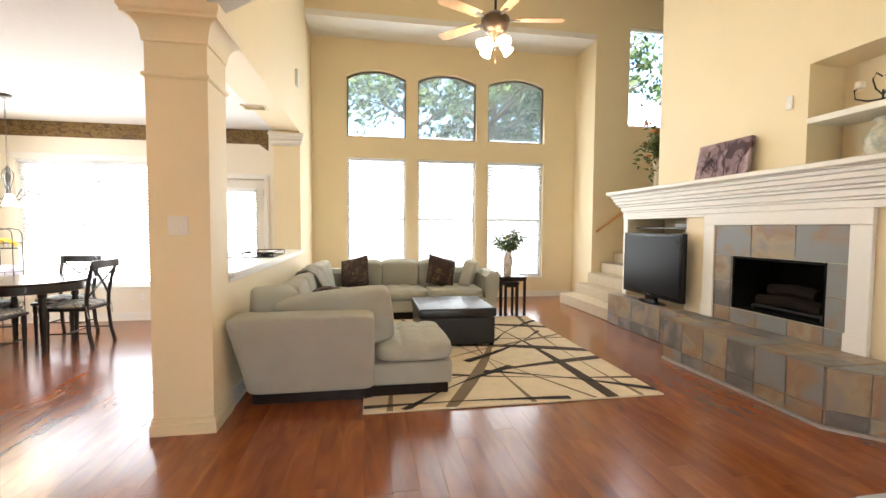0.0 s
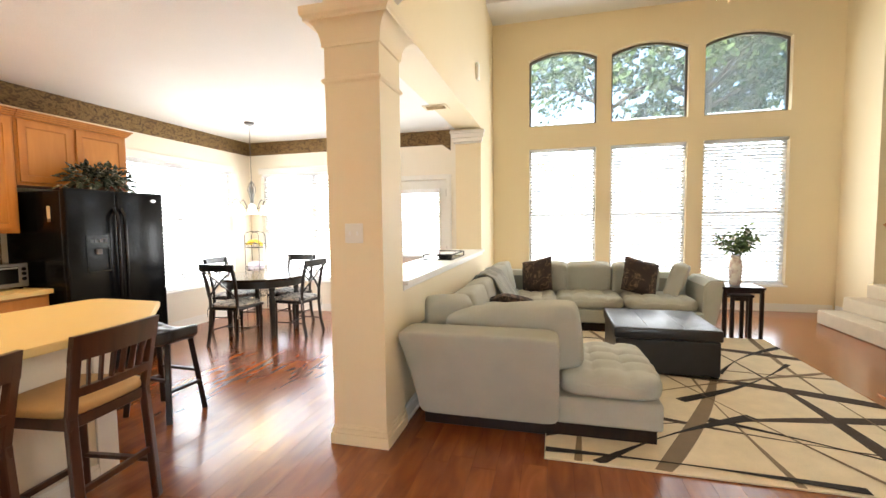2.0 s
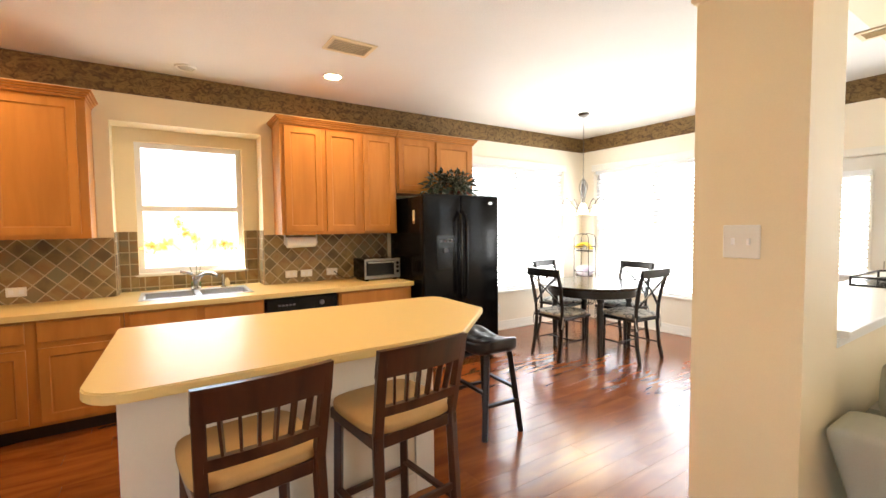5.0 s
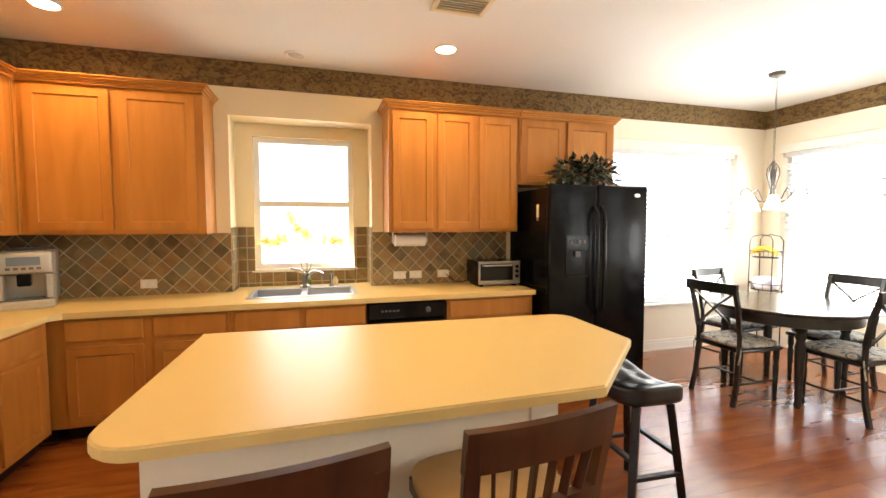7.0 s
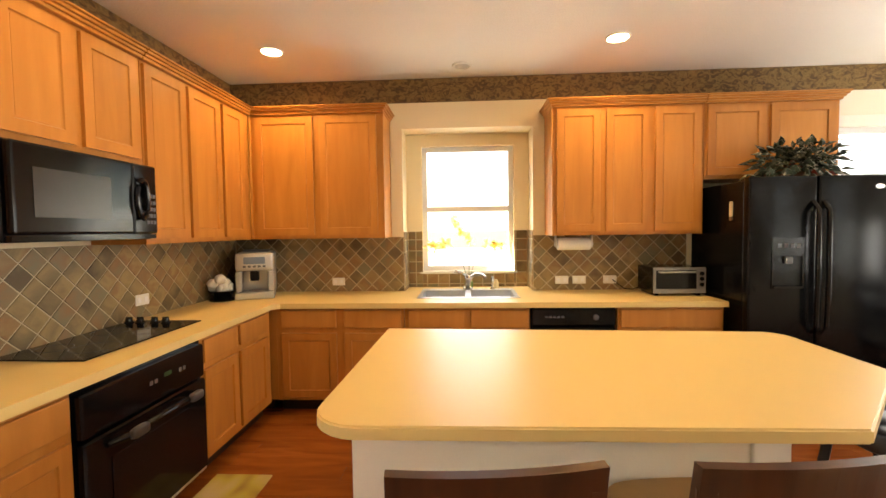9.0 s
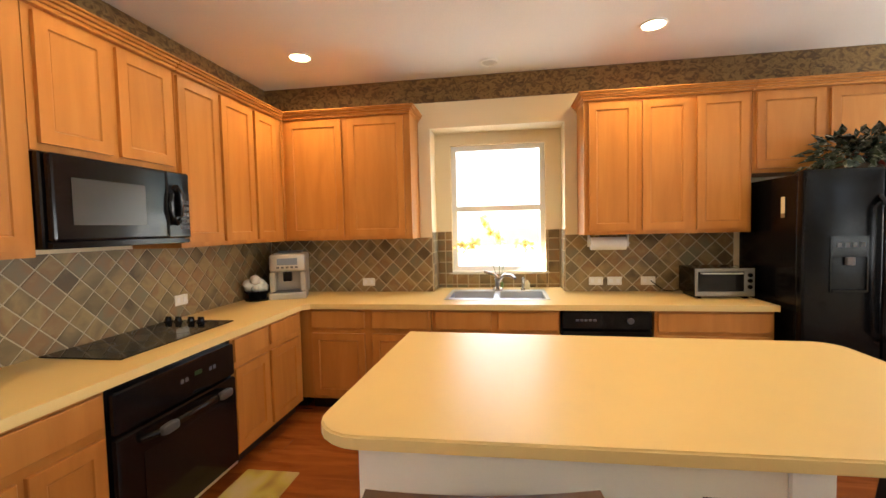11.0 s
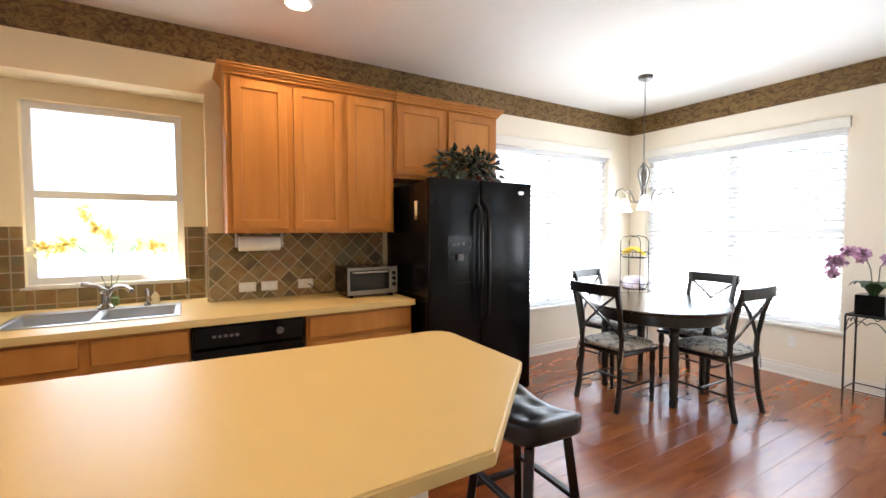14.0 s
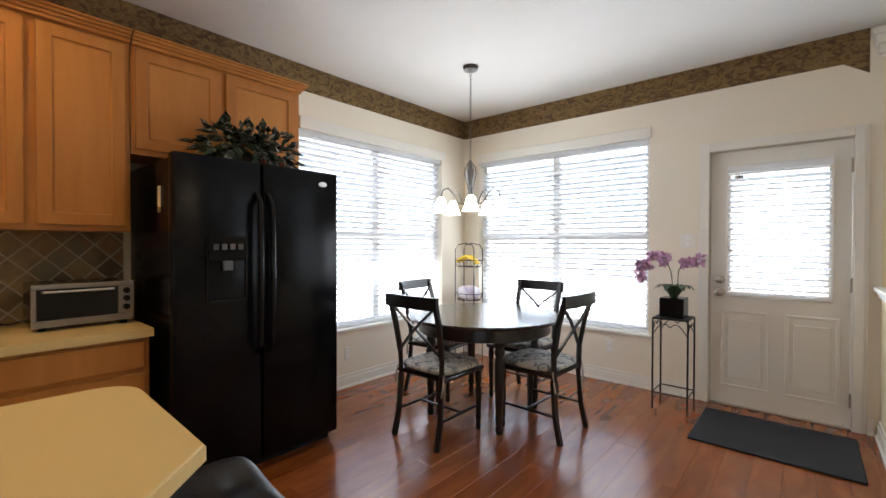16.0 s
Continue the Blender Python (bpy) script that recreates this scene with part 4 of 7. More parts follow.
oven = thing("oven", "black built-in oven with glass door below the cooktop", "oven", x=2.291, y=SY + 0.003, rz=180)
part("body", box(0, -0.60, 0.09, 0.78, 0, CT - 0.043), BLACK, oven)
odoor = part("door", box(0.01, -0.64, 0.10, 0.77, -0.601, 0.60, 0.008), BLACK, oven)
part("window", box(0.13, -0.642, 0.19, 0.65, -0.6405, 0.49), SCREEN, odoor, "dark glass window")
bm = bmesh.new()
tube(bm, [(0.12, -0.64, 0.55), (0.16, -0.69, 0.565), (0.39, -0.70, 0.57), (0.62, -0.69, 0.565), (0.66, -0.64, 0.55)], 0.017, 10)
part("handle", bm, BLACK, odoor, smooth=True)
for u in (0.20, 0.58):
    bm = bmesh.new()
    cushion(bm, 0.09, 0.03, 0.04, u, -0.71, 0.57, 0.2, 5)
    part("handle_grip", bm, mat("worn_grey_grip", (0.06, 0.06, 0.06), 0.4), odoor)
op = part("control_panel", box(0.01, -0.635, 0.61, 0.77, -0.601, 0.79, 0.008), BLACK, oven)
part("display", box(0.455, -0.637, 0.71, 0.505, -0.6351, 0.73), mat("oven_display", (0.02, 0.06, 0.015), 0.3), op, "green clock display")
for i in range(4):
    part("button", box(0.36 + (i % 2) * 0.03 + (i // 2) * 0.2, -0.637, 0.70, 0.38 + (i % 2) * 0.03 + (i // 2) * 0.2, -0.6351, 0.72), GREYP, op)
part("bottom_trim", box(0.0, -0.62, 0.075, 0.78, -0.601, 0.095), STEEL, oven)
part("toe_kick", box(0.0, -0.53, 0.0, 0.78, 0.0, 0.089), ESPRESSO, oven)

cook = thing("cooktop", "black glass electric cooktop with four knobs", "cooktop")
part("glass", box(1.27, 1.60, CT + 0.001, 2.08, 2.04, CT + 0.008, 0.002), SCREEN, cook)
for i, y in enumerate((1.63, 1.70, 1.79, 1.86)):
    bm = lathe(bmesh.new(), [(0.026, CT + 0.008), (0.026, CT + 0.012), (0.02, CT + 0.016), (0.018, CT + 0.034), (0.014, CT + 0.036)], cx=1.335, cy=y, seg=18)
    cuboid(bm, 1.33, y - 0.02, CT + 0.034, 1.34, y + 0.02, CT + 0.042, 0.002)
    part("knob", bm, BLACK, cook, smooth=True)
RINGM = mat("burner_ring", (0.05, 0.05, 0.05), 0.3)
for x, y, r in ((1.56, 1.71, 0.09), (1.55, 1.92, 0.075), (1.90, 1.72, 0.075), (1.88, 1.91, 0.10)):
    bm = bmesh.new()
    tube(bm, [(x + r * math.cos(a), y + r * math.sin(a), CT + 0.0075) for a in [2 * math.pi * i / 28 for i in range(29)]], 0.0015, 4)
    part("burner_ring", bm, RINGM, cook)

# island
isl = thing("kitchen_island", "kitchen island with yellow laminate top and cream base", "island")


def corner(cx, cy, r, a0, a1, k=6):
    return [(cx + r * math.cos(radians(a0 + (a1 - a0) * i / k)), cy + r * math.sin(radians(a0 + (a1 - a0) * i / k))) for i in range(k + 1)]


pts = [(1.462, 3.235)] + corner(2.50, 3.355, 0.15, -95, 0) + [(2.64, 4.74), (2.165, 5.24)] + corner(1.66, 5.145, 0.11, 90, 170)
bm = prism(bmesh.new(), pts, "z", CT - 0.042, CT)
bmesh.ops.bevel(bm, geom=[e for e in bm.edges if abs(e.verts[0].co.z - e.verts[1].co.z) < 1e-4], offset=0.006, segments=3, affect="EDGES")
part("top", bm, LAM, isl, "yellow cream laminate top with rounded corners")
part("base", box(1.60, 3.30, 0, 2.475, 4.535, CT - 0.0425), PALE, isl, "cream painted base")
part("post", box(2.375, 4.537, 0, 2.485, 4.65, CT - 0.0425, 0.004), WHITE, isl, "white end post")
part("end_panel", box(1.60, 4.537, 0, 2.373, 4.64, CT - 0.0425), PALE, isl)
bm = bmesh.new()
for g, z0, z1 in ((0.014, 0, 0.08), (0.008, 0.08, 0.105)):
    cuboid(bm, 2.476, 3.30, z0, 2.475 + g, 4.535, z1)
    cuboid(bm, 1.60, 3.30 - g, z0, 2.475 + g, 3.299, z1)
part("baseboard", bm, WHITE, isl)


# bar stools with slatted backs
CHERRY = ramp_mat("dark_cherry_wood", [(0.3, (0.030, 0.010, 0.005)), (0.7, (0.075, 0.026, 0.011))], 0.3, 3, (5, 5, 0.6), 0.4, 6, 0.03, coat=0.25)
TANSEAT = mat("tan_seat_fabric", (0.45, 0.28, 0.11), 0.75, vary=0.12, scale=10, fine=300, bump=0.15)


def bar_stool(x, y, rz):
    """Faces -x when rz is 0: the back stands at +x."""
    ob = thing("bar_stool", "dark cherry bar stool with slatted back and tan padded seat", "stool", "bar stools at the island", x=x, y=y, rz=rz)
    for s in (-1, 1):
        part("leg", beam(bmesh.new(), (-0.19, s * 0.185, 0), (-0.18, s * 0.175, 0.57), 0.036, 0.036, 0.004), CHERRY, ob)
        bm = beam(bmesh.new(), (0.22, s * 0.195, 0), (0.185, s * 0.185, 0.60), 0.042, 0.034, 0.004)
        beam(bm, (0.186, s * 0.185, 0.58), (0.245, s * 0.195, 0.90), 0.040, 0.032, 0.004)
        part("back_leg", bm, CHERRY, ob)
        part("side_stretcher", beam(bmesh.new(), (-0.188, s * 0.183, 0.20), (0.21, s * 0.192, 0.20), 0.032, 0.02, 0.003), CHERRY, ob)
    part("front_stretcher", beam(bmesh.new(), (-0.188, -0.18, 0.16), (-0.188, 0.18, 0.16), 0.02, 0.032, 0.003), CHERRY, ob)
    part("back_stretcher", beam(bmesh.new(), (0.205, -0.19, 0.26), (0.205, 0.19, 0.26), 0.02, 0.032, 0.003), CHERRY, ob)
    part("seat_frame", boxes((-0.205, -0.205, 0.535, 0.205, -0.18, 0.585), (-0.205, 0.18, 0.535, 0.205, 0.205, 0.585), (-0.205, -0.18, 0.535, -0.18, 0.18, 0.585), (0.17, -0.165, 0.535, 0.195, 0.165, 0.585), bevel=0.003), CHERRY, ob)
    part("seat", cushion(bmesh.new(), 0.41, 0.42, 0.055, -0.012, 0, 0.608, 0.25, 10), TANSEAT, ob, "tan padded seat", smooth=True)
    bm = bmesh.new()
    k = 10
    for z0, z1, lean in ((0.835, 0.945, 0.0), (0.675, 0.715, 0.0)):
        f0 = (z0 - 0.58) / 0.32
        x0, x1 = 0.186 + 0.059 * f0, 0.186 + 0.059 * (z1 - 0.58) / 0.32
        for i in range(k):
            ya, yb = -0.215 + 0.43 * i / k, -0.215 + 0.43 * (i + 1) / k
            if z0 < 0.8:
                ya, yb = ya * 0.85, yb * 0.85
            xa, xb = [0.018 * (1 - (v / 0.215) ** 2) for v in (ya, yb)]
            vs = [bm.verts.new(p) for p in ((x0 + xa - 0.013, ya, z0), (x0 + xb - 0.013, yb, z0), (x0 + xb + 0.013, yb, z0), (x0 + xa + 0.013, ya, z0), (x1 + xa - 0.013, ya, z1), (x1 + xb - 0.013, yb, z1), (x1 + xb + 0.013, yb, z1), (x1 + xa + 0.013, ya, z1))]
            for f in ((3, 2, 1, 0), (4, 5, 6, 7), (0, 1, 5, 4), (2, 3, 7, 6)) + (((3, 0, 4, 7),) if i == 0 else ()) + (((1, 2, 6, 5),) if i == k - 1 else ()):
                bm.faces.new([vs[j] for j in f])
    bmesh.ops.remove_doubles(bm, verts=bm.verts, dist=1e-4)
    bmesh.ops.recalc_face_normals(bm, faces=bm.faces)
    part("back_rail", bm, CHERRY, ob)
    for i in range(6):
        yy = -0.14 + 0.056 * i
        xo = 0.018 * (1 - (yy / 0.215) ** 2)
        part("back_slat", beam(bmesh.new(), (0.205 + xo, yy * 0.9, 0.70), (0.234 + xo, yy, 0.845), 0.010, 0.026, 0.002), CHERRY, ob)
    return ob


bar_stool(2.745, 3.70, 6)
bar_stool(2.70, 4.30, 6)

saddle = thing("saddle_stool", "dark wooden saddle stool with tufted black leather seat", "stool", x=2.07, y=5.33, rz=-3)
bm = bmesh.new()
cushion(bm, 0.46, 0.27, 0.10, 0, 0, 0, 0.1, 16)
for v in bm.verts:
    v.co.z += 0.05 * (abs(v.co.x) / 0.23) ** 2 + 0.575
    if v.co.z > 0.595:
        v.co.z -= 0.016 * sum(math.exp(-((v.co.x - a) ** 2 + (v.co.y - b) ** 2) / 0.0009) for a in (-0.12, 0, 0.12) for b in (-0.06, 0.06))
LEATHER = mat("black_leather", (0.012, 0.012, 0.014), 0.32, vary=0.25, scale=14, fine=220, bump=0.12)
part("seat", bm, LEATHER, saddle, "tufted black leather seat", smooth=True)
for sx in (-1, 1):
    for sy in (-1, 1):
        part("leg", beam(bmesh.new(), (sx * 0.21, sy * 0.15, 0), (sx * 0.16, sy * 0.095, 0.55), 0.036, 0.036, 0.004), ESPRESSO, saddle)
    part("stretcher", beam(bmesh.new(), (sx * 0.195, -0.13, 0.22), (sx * 0.195, 0.13, 0.22), 0.03, 0.02, 0.003), ESPRESSO, saddle)
for sy in (-1, 1):
    part("stretcher", beam(bmesh.new(), (-0.185, sy * 0.125, 0.30), (0.185, sy * 0.125, 0.30), 0.03, 0.02, 0.003), ESPRESSO, saddle)

# things on the worktop
coffee = thing("coffee_machine", "silver automatic espresso machine on the worktop", "coffee machine", x=0.24, y=1.88, z=CT, rz=112)
coffee.scale = (1.16, 1.16, 1.14)
SILVER = mat("silver_plastic", (0.50, 0.49, 0.46), 0.35, metal=0.5, vary=0.04)
part("body", box(-0.13, -0.05, 0.02, 0.13, 0.19, 0.33, 0.02, 3), SILVER, coffee, smooth=True)
part("head", box(-0.125, -0.15, 0.20, 0.125, -0.051, 0.33, 0.018, 3), SILVER, coffee, smooth=True)
part("side_post", box(-0.125, -0.15, 0.05, -0.085, -0.051, 0.199, 0.008), SILVER, coffee)
part("side_post", box(0.085, -0.15, 0.05, 0.125, -0.051, 0.199, 0.008), SILVER, coffee)
part("drip_tray", box(-0.13, -0.19, 0.0, 0.13, -0.0, 0.049, 0.01, 2), SILVER, coffee)
part("drip_grate", box(-0.10, -0.17, 0.05, 0.10, -0.06, 0.054), GREYP, coffee)
part("spout", box(-0.03, -0.165, 0.13, 0.03, -0.10, 0.20, 0.006), BLACK, coffee)
part("display", box(-0.07, -0.153, 0.25, 0.07, -0.1505, 0.30), mat("blue_grey_display", (0.18, 0.22, 0.28), 0.2), coffee)
for i in range(5):
    part("button", box(-0.075 + i * 0.032, -0.1535, 0.225, -0.055 + i * 0.032, -0.1505, 0.24), GREYP, coffee)
part("bean_lid", box(-0.09, 0.0, 0.331, 0.09, 0.15, 0.345, 0.006), GREYP, coffee)

pods = thing("pod_caddy", "round dark caddy heaped with white wrapped sweets", "jar", x=0.47, y=1.71, z=CT)
pods.scale = (1.1, 1.1, 1.05)
part("dish", lathe(bmesh.new(), [(0.09, 0), (0.095, 0.012), (0.06, 0.02), (0.07, 0.05), (0.095, 0.075), (0.092, 0.078)], seg=24), BLACK, pods, smooth=True)
rng = random.Random(3)
PORC = mat("white_wrapper", (0.78, 0.74, 0.66), 0.5)
for i in range(9):
    a, r = i * 2.4, 0.02 + 0.05 * (i % 3) / 2
    part("wrapped_sweet", cushion(bmesh.new(), 0.062, 0.05, 0.05, r * math.cos(a), r * math.sin(a), 0.10 + 0.035 * (i // 4), 0.5, 4, Euler((rng.random(), rng.random(), rng.random() * 3)).to_matrix().to_4x4()), PORC, pods, smooth=True)

toast = thing("toaster_oven", "black and steel toaster oven with glass door", "toaster oven", x=0.14, y=5.14, z=CT, rz=90)
part("body", box(0, -0.24, 0.02, 0.40, 0.06, 0.225, 0.01, 2), BLACK, toast)
part("front_frame", boxes((0.0, -0.252, 0.02, 0.40, -0.241, 0.055), (0.0, -0.252, 0.20, 0.40, -0.241, 0.225), (0.0, -0.252, 0.055, 0.02, -0.241, 0.20), (0.33, -0.252, 0.055, 0.40, -0.241, 0.20), bevel=0.003), mat("dull_toaster_steel", (0.30, 0.29, 0.28), 0.4, metal=0.8, vary=0.06), toast)
part("door", box(0.021, -0.250, 0.056, 0.329, -0.242, 0.199), SCREEN, toast, "dark glass door")
part("handle", tube(bmesh.new(), [(0.04, -0.251, 0.19), (0.04, -0.275, 0.19), (0.31, -0.275, 0.19), (0.31, -0.251, 0.19)], 0.006, 8), STEEL, toast)
for z in (0.09, 0.135, 0.175):
    part("dial", lathe(bmesh.new(), [(0.015, 0), (0.015, 0.012), (0.011, 0.014)], seg=16, m=pose(0.365, -0.252, z, 90)), BLACK, toast)
for u in (0.04, 0.36):
    part("foot", box(u - 0.015, -0.22, 0, u + 0.015, 0.04, 0.02), BLACK, toast)

towel = thing("paper_towel_roll", "white paper towel roll held under the wall cabinet", "paper towel")
part("roll", lathe(bmesh.new(), [(0.02, 0), (0.052, 0.001), (0.052, 0.27), (0.02, 0.271)], seg=24, m=pose(0.14, 4.45, UB - 0.075, -90, 0, 0)), mat("white_paper_towel", (0.80, 0.79, 0.76), 0.9, fine=160, bump=0.15), towel, smooth=True)
for y in (4.435, 4.735):
    part("bracket", box(0.12, y - 0.006, UB - 0.10, 0.16, y + 0.006, UB - 0.001, 0.002), STEEL, towel)
part("rod", tube(bmesh.new(), [(0.14, 4.43, UB - 0.075), (0.14, 4.75, UB - 0.075)], 0.008, 8), STEEL, towel)


def outlet(along, u, z, depth, wide=0.115, high=0.07, label="white wall outlet plate set in the backsplash"):
    """A plate on the wall; along: the way it runs; depth: the wall's face."""
    ob = thing("wall_outlet", label, "outlet", "wall outlets and switches")
    def sheet(a0, a1, d0, d1, z0, z1):
        lo, hi = min(depth + d0, depth + d1), max(depth + d0, depth + d1)
        return (a0, lo, z0, a1, hi, z1) if along == "x" else (lo, a0, z0, hi, a1, z1)
    s = -1 if along == "x" and depth > 4 else 1
    part("plate", box(*sheet(u - wide / 2, u + wide / 2, 0.0005 * s, 0.006 * s, z - high / 2, z + high / 2), 0.002), WHITE, ob)
    for o in (-0.25, 0.25):
        if wide > high:
            part("socket", box(*sheet(u + o * wide - 0.014, u + o * wide + 0.014, 0.006 * s, 0.008 * s, z - 0.017, z + 0.017)), VINYL, ob)
        else:
            part("socket", box(*sheet(u - 0.014, u + 0.014, 0.006 * s, 0.008 * s, z + o * high - 0.014, z + o * high + 0.014)), VINYL, ob)
    return ob


for y in (2.525, 4.515, 4.665, 4.93):
    outlet("y", y, 0.95, 0.010)
outlet("x", 1.163, 0.98, SY + 0.010)
cord = part("power_cord", tube(bmesh.new(), [(0.016, 4.95, 0.95), (0.05, 4.97, 0.93), (0.07, 5.03, 0.88), (0.06, 5.10, CT + 0.01), (0.06, 5.17, CT + 0.03)], 0.004, 6), BLACK, toast)
cord.matrix_parent_inverse = toast.matrix_basis.inverted()
kmat = solo("kitchen_mat", box(1.46, 2.22, 0.001, 2.30, 2.55, 0.012, 0.004), ramp_mat("printed_mat", [(0.35, (0.16, 0.05, 0.03)), (0.5, (0.40, 0.33, 0.06)), (0.62, (0.45, 0.36, 0.20)), (0.8, (0.12, 0.03, 0.02))], 0.8, 2.4, (1, 1, 1), 0.4, 2, 0.0), "printed olive and rust kitchen mat before the oven", "kitchen mat")

# ---- breakfast nook ----
TX, TY = 1.24, 7.57
INK = ramp_mat("black_painted_wood", [(0.3, (0.006, 0.006, 0.006)), (0.7, (0.016, 0.014, 0.013))], 0.3, 4, (4, 4, 0.8), 0.3, 5, 0.03, coat=0.2)
TOPWOOD = ramp_mat("dark_walnut_top", [(0.3, (0.020, 0.014, 0.010)), (0.7, (0.045, 0.030, 0.020))], 0.22, 3, (5, 0.8, 1), 0.4, 6, 0.02, coat=0.3)
CUSH = ramp_mat("grey_floral_print", [(0.35, (0.09, 0.10, 0.11)), (0.46, (0.30, 0.30, 0.29)), (0.58, (0.55, 0.53, 0.48)), (0.72, (0.14, 0.13, 0.12))], 0.85, 14, (1, 1, 1), 1.2, 2, 0.05)
tbl = thing("dining_table", "round black dining table with dark top and turned legs", "table", x=TX, y=TY)
part("tabletop", lathe(bmesh.new(), [(0.55, 0.722), (0.572, 0.728), (0.578, 0.74), (0.572, 0.75)], seg=64), TOPWOOD, tbl, smooth=True)
part("apron", lathe(bmesh.new(), [(0.49, 0.63), (0.50, 0.635), (0.50, 0.721)], seg=48), INK, tbl, smooth=True)
LEGP = [(0.022, 0), (0.028, 0.03), (0.02, 0.06), (0.03, 0.10), (0.024, 0.13), (0.032, 0.30), (0.036, 0.48), (0.026, 0.52), (0.038, 0.55), (0.03, 0.58), (0.04, 0.60), (0.04, 0.66)]
for a in (50, 140, 230, 320):
    part("leg", lathe(bmesh.new(), LEGP, cx=0.41 * math.cos(radians(a)), cy=0.41 * math.sin(radians(a)), seg=16), INK, tbl, smooth=True)


def dining_chair():
    """Faces +y; the back stands at -y."""
    ob = thing("dining_chair", "black cross-back dining chair with grey floral tie-on cushion", "chair", "chairs round the table")
    for s in (-1, 1):
        part("front_leg", lathe(bmesh.new(), [(0.014, 0), (0.018, 0.03), (0.013, 0.05), (0.02, 0.09), (0.017, 0.12), (0.023, 0.28), (0.016, 0.31), (0.024, 0.34), (0.022, 0.42)], cx=s * 0.185, cy=0.19, seg=12), INK, ob, smooth=True)
        pts = [(s * 0.19, -0.25, 0.0), (s * 0.185, -0.215, 0.16), (s * 0.18, -0.195, 0.40), (s * 0.185, -0.20, 0.56), (s * 0.195, -0.235, 0.76), (s * 0.20, -0.285, 0.93)]
        bm = bmesh.new()
        for p, q in zip(pts, pts[1:]):
            beam(bm, p, Vector(q) + (Vector(q) - Vector(p)).normalized() * 0.008, 0.032, 0.030, 0.003)
        part("back_post", bm, INK, ob)
        part("side_stretcher", tube(bmesh.new(), [(s * 0.185, 0.19, 0.17), (s * 0.186, -0.214, 0.17)], 0.009, 8), INK, ob)
    part("cross_stretcher", tube(bmesh.new(), [(-0.185, 0.0, 0.171), (0.185, 0.0, 0.171)], 0.009, 8), INK, ob)
    part("seat", box(-0.215, -0.205, 0.415, 0.215, 0.225, 0.445, 0.010, 2), INK, ob)
    bm = bmesh.new()
    k = 8
    for i in range(k):
        x0, x1 = -0.225 + 0.45 * i / k, -0.225 + 0.45 * (i + 1) / k
        y0, y1 = [-0.288 - 0.02 * (1 - (v / 0.225) ** 2) for v in (x0, x1)]
        vs = [bm.verts.new(p) for z in (0.875, 0.955) for p in ((x0, y0 - 0.012, z), (x1, y1 - 0.012, z), (x1, y1 + 0.012, z), (x0, y0 + 0.012, z))]
        for f in ((3, 2, 1, 0), (4, 5, 6, 7), (0, 1, 5, 4), (2, 3, 7, 6)) + (((3, 0, 4, 7),) if i == 0 else ()) + (((1, 2, 6, 5),) if i == k - 1 else ()):
            bm.faces.new([vs[j] for j in f])
    bmesh.ops.remove_doubles(bm, verts=bm.verts, dist=1e-4)
    bmesh.ops.recalc_face_normals(bm, faces=bm.faces)
    part("top_rail", bm, INK, ob)
    for s in (-1, 1):
        bm = bmesh.new()
        pts = [(s * 0.185, -0.205, 0.56), (s * 0.06, -0.235, 0.68), (-s * 0.06, -0.262, 0.78), (-s * 0.19, -0.275, 0.88)]
        off = 0.008 * s
        for p, q in zip(pts, pts[1:]):
            beam(bm, (p[0], p[1] + off, p[2]), (q[0], q[1] + off, q[2]), 0.022, 0.012, 0.002)
        part("cross_brace", bm, INK, ob)
    bm = bmesh.new()
    cushion(bm, 0.40, 0.40, 0.045, 0, 0.01, 0.468, 0.4, 14)
    for v in bm.verts:
        if v.co.z > 0.47:
            v.co.z -= 0.014 * sum(math.exp(-((v.co.x - a) ** 2 + (v.co.y - 0.01 - b) ** 2) / 0.0008) for a in (-0.09, 0.09) for b in (-0.09, 0.09))
    c = part("seat_cushion", bm, CUSH, ob, "grey and white floral cushion", smooth=True)
    for s in (-1, 1):
        bm = tube(bmesh.new(), [(s * 0.17, -0.17, 0.47), (s * 0.205, -0.205, 0.46), (s * 0.21, -0.215, 0.40), (s * 0.20, -0.222, 0.33)], 0.006, 6)
        part("tie", bm, CUSH, c)
    return ob


chair = dining_chair()
chair.matrix_basis = pose(1.215, 7.09, 0, 0, 0, 0)
copy_thing(chair, pose(1.70, 7.61, 0, 0, 0, 88))
copy_thing(chair, pose(0.70, 7.70, 0, 0, 0, -84))
copy_thing(chair, pose(1.30, 8.05, 0, 0, 0, 178))

# wire fruit stand in the corner
rack = thing("fruit_stand", "tiered black wire fruit stand in the nook corner", "fruit stand", x=0.24, y=8.70)
WIRE = DARKMETAL
for s in (-1, 1):
    for q in (-0.08, 0.08):
        part("upright", tube(bmesh.new(), [(s * 0.13, q, 0), (s * 0.13, q, 1.22), (s * 0.10, q * 0.9, 1.27), (0, q * 0.8, 1.29)], 0.005, 6), WIRE, rack)
for z in (0.25, 0.66, 1.03):
    bm = bmesh.new()
    for r, zz in ((0.13, 0), (0.16, 0.07)):
        loop = [(r * 1.1 * math.cos(a), r * 0.75 * math.sin(a), z + zz) for a in [2 * math.pi * i / 20 for i in range(21)]]
        tube(bm, loop, 0.004, 5)
    for i in range(10):
        a = 2 * math.pi * i / 10
        tube(bm, [(0, 0, z), (0.143 * math.cos(a), 0.0975 * math.sin(a), z), (0.176 * math.cos(a), 0.12 * math.sin(a), z + 0.07)], 0.0025, 5)
    part("basket", bm, WIRE, rack)
BAN = mat("ripe_banana", (0.75, 0.50, 0.03), 0.5, vary=0.15, scale=20)
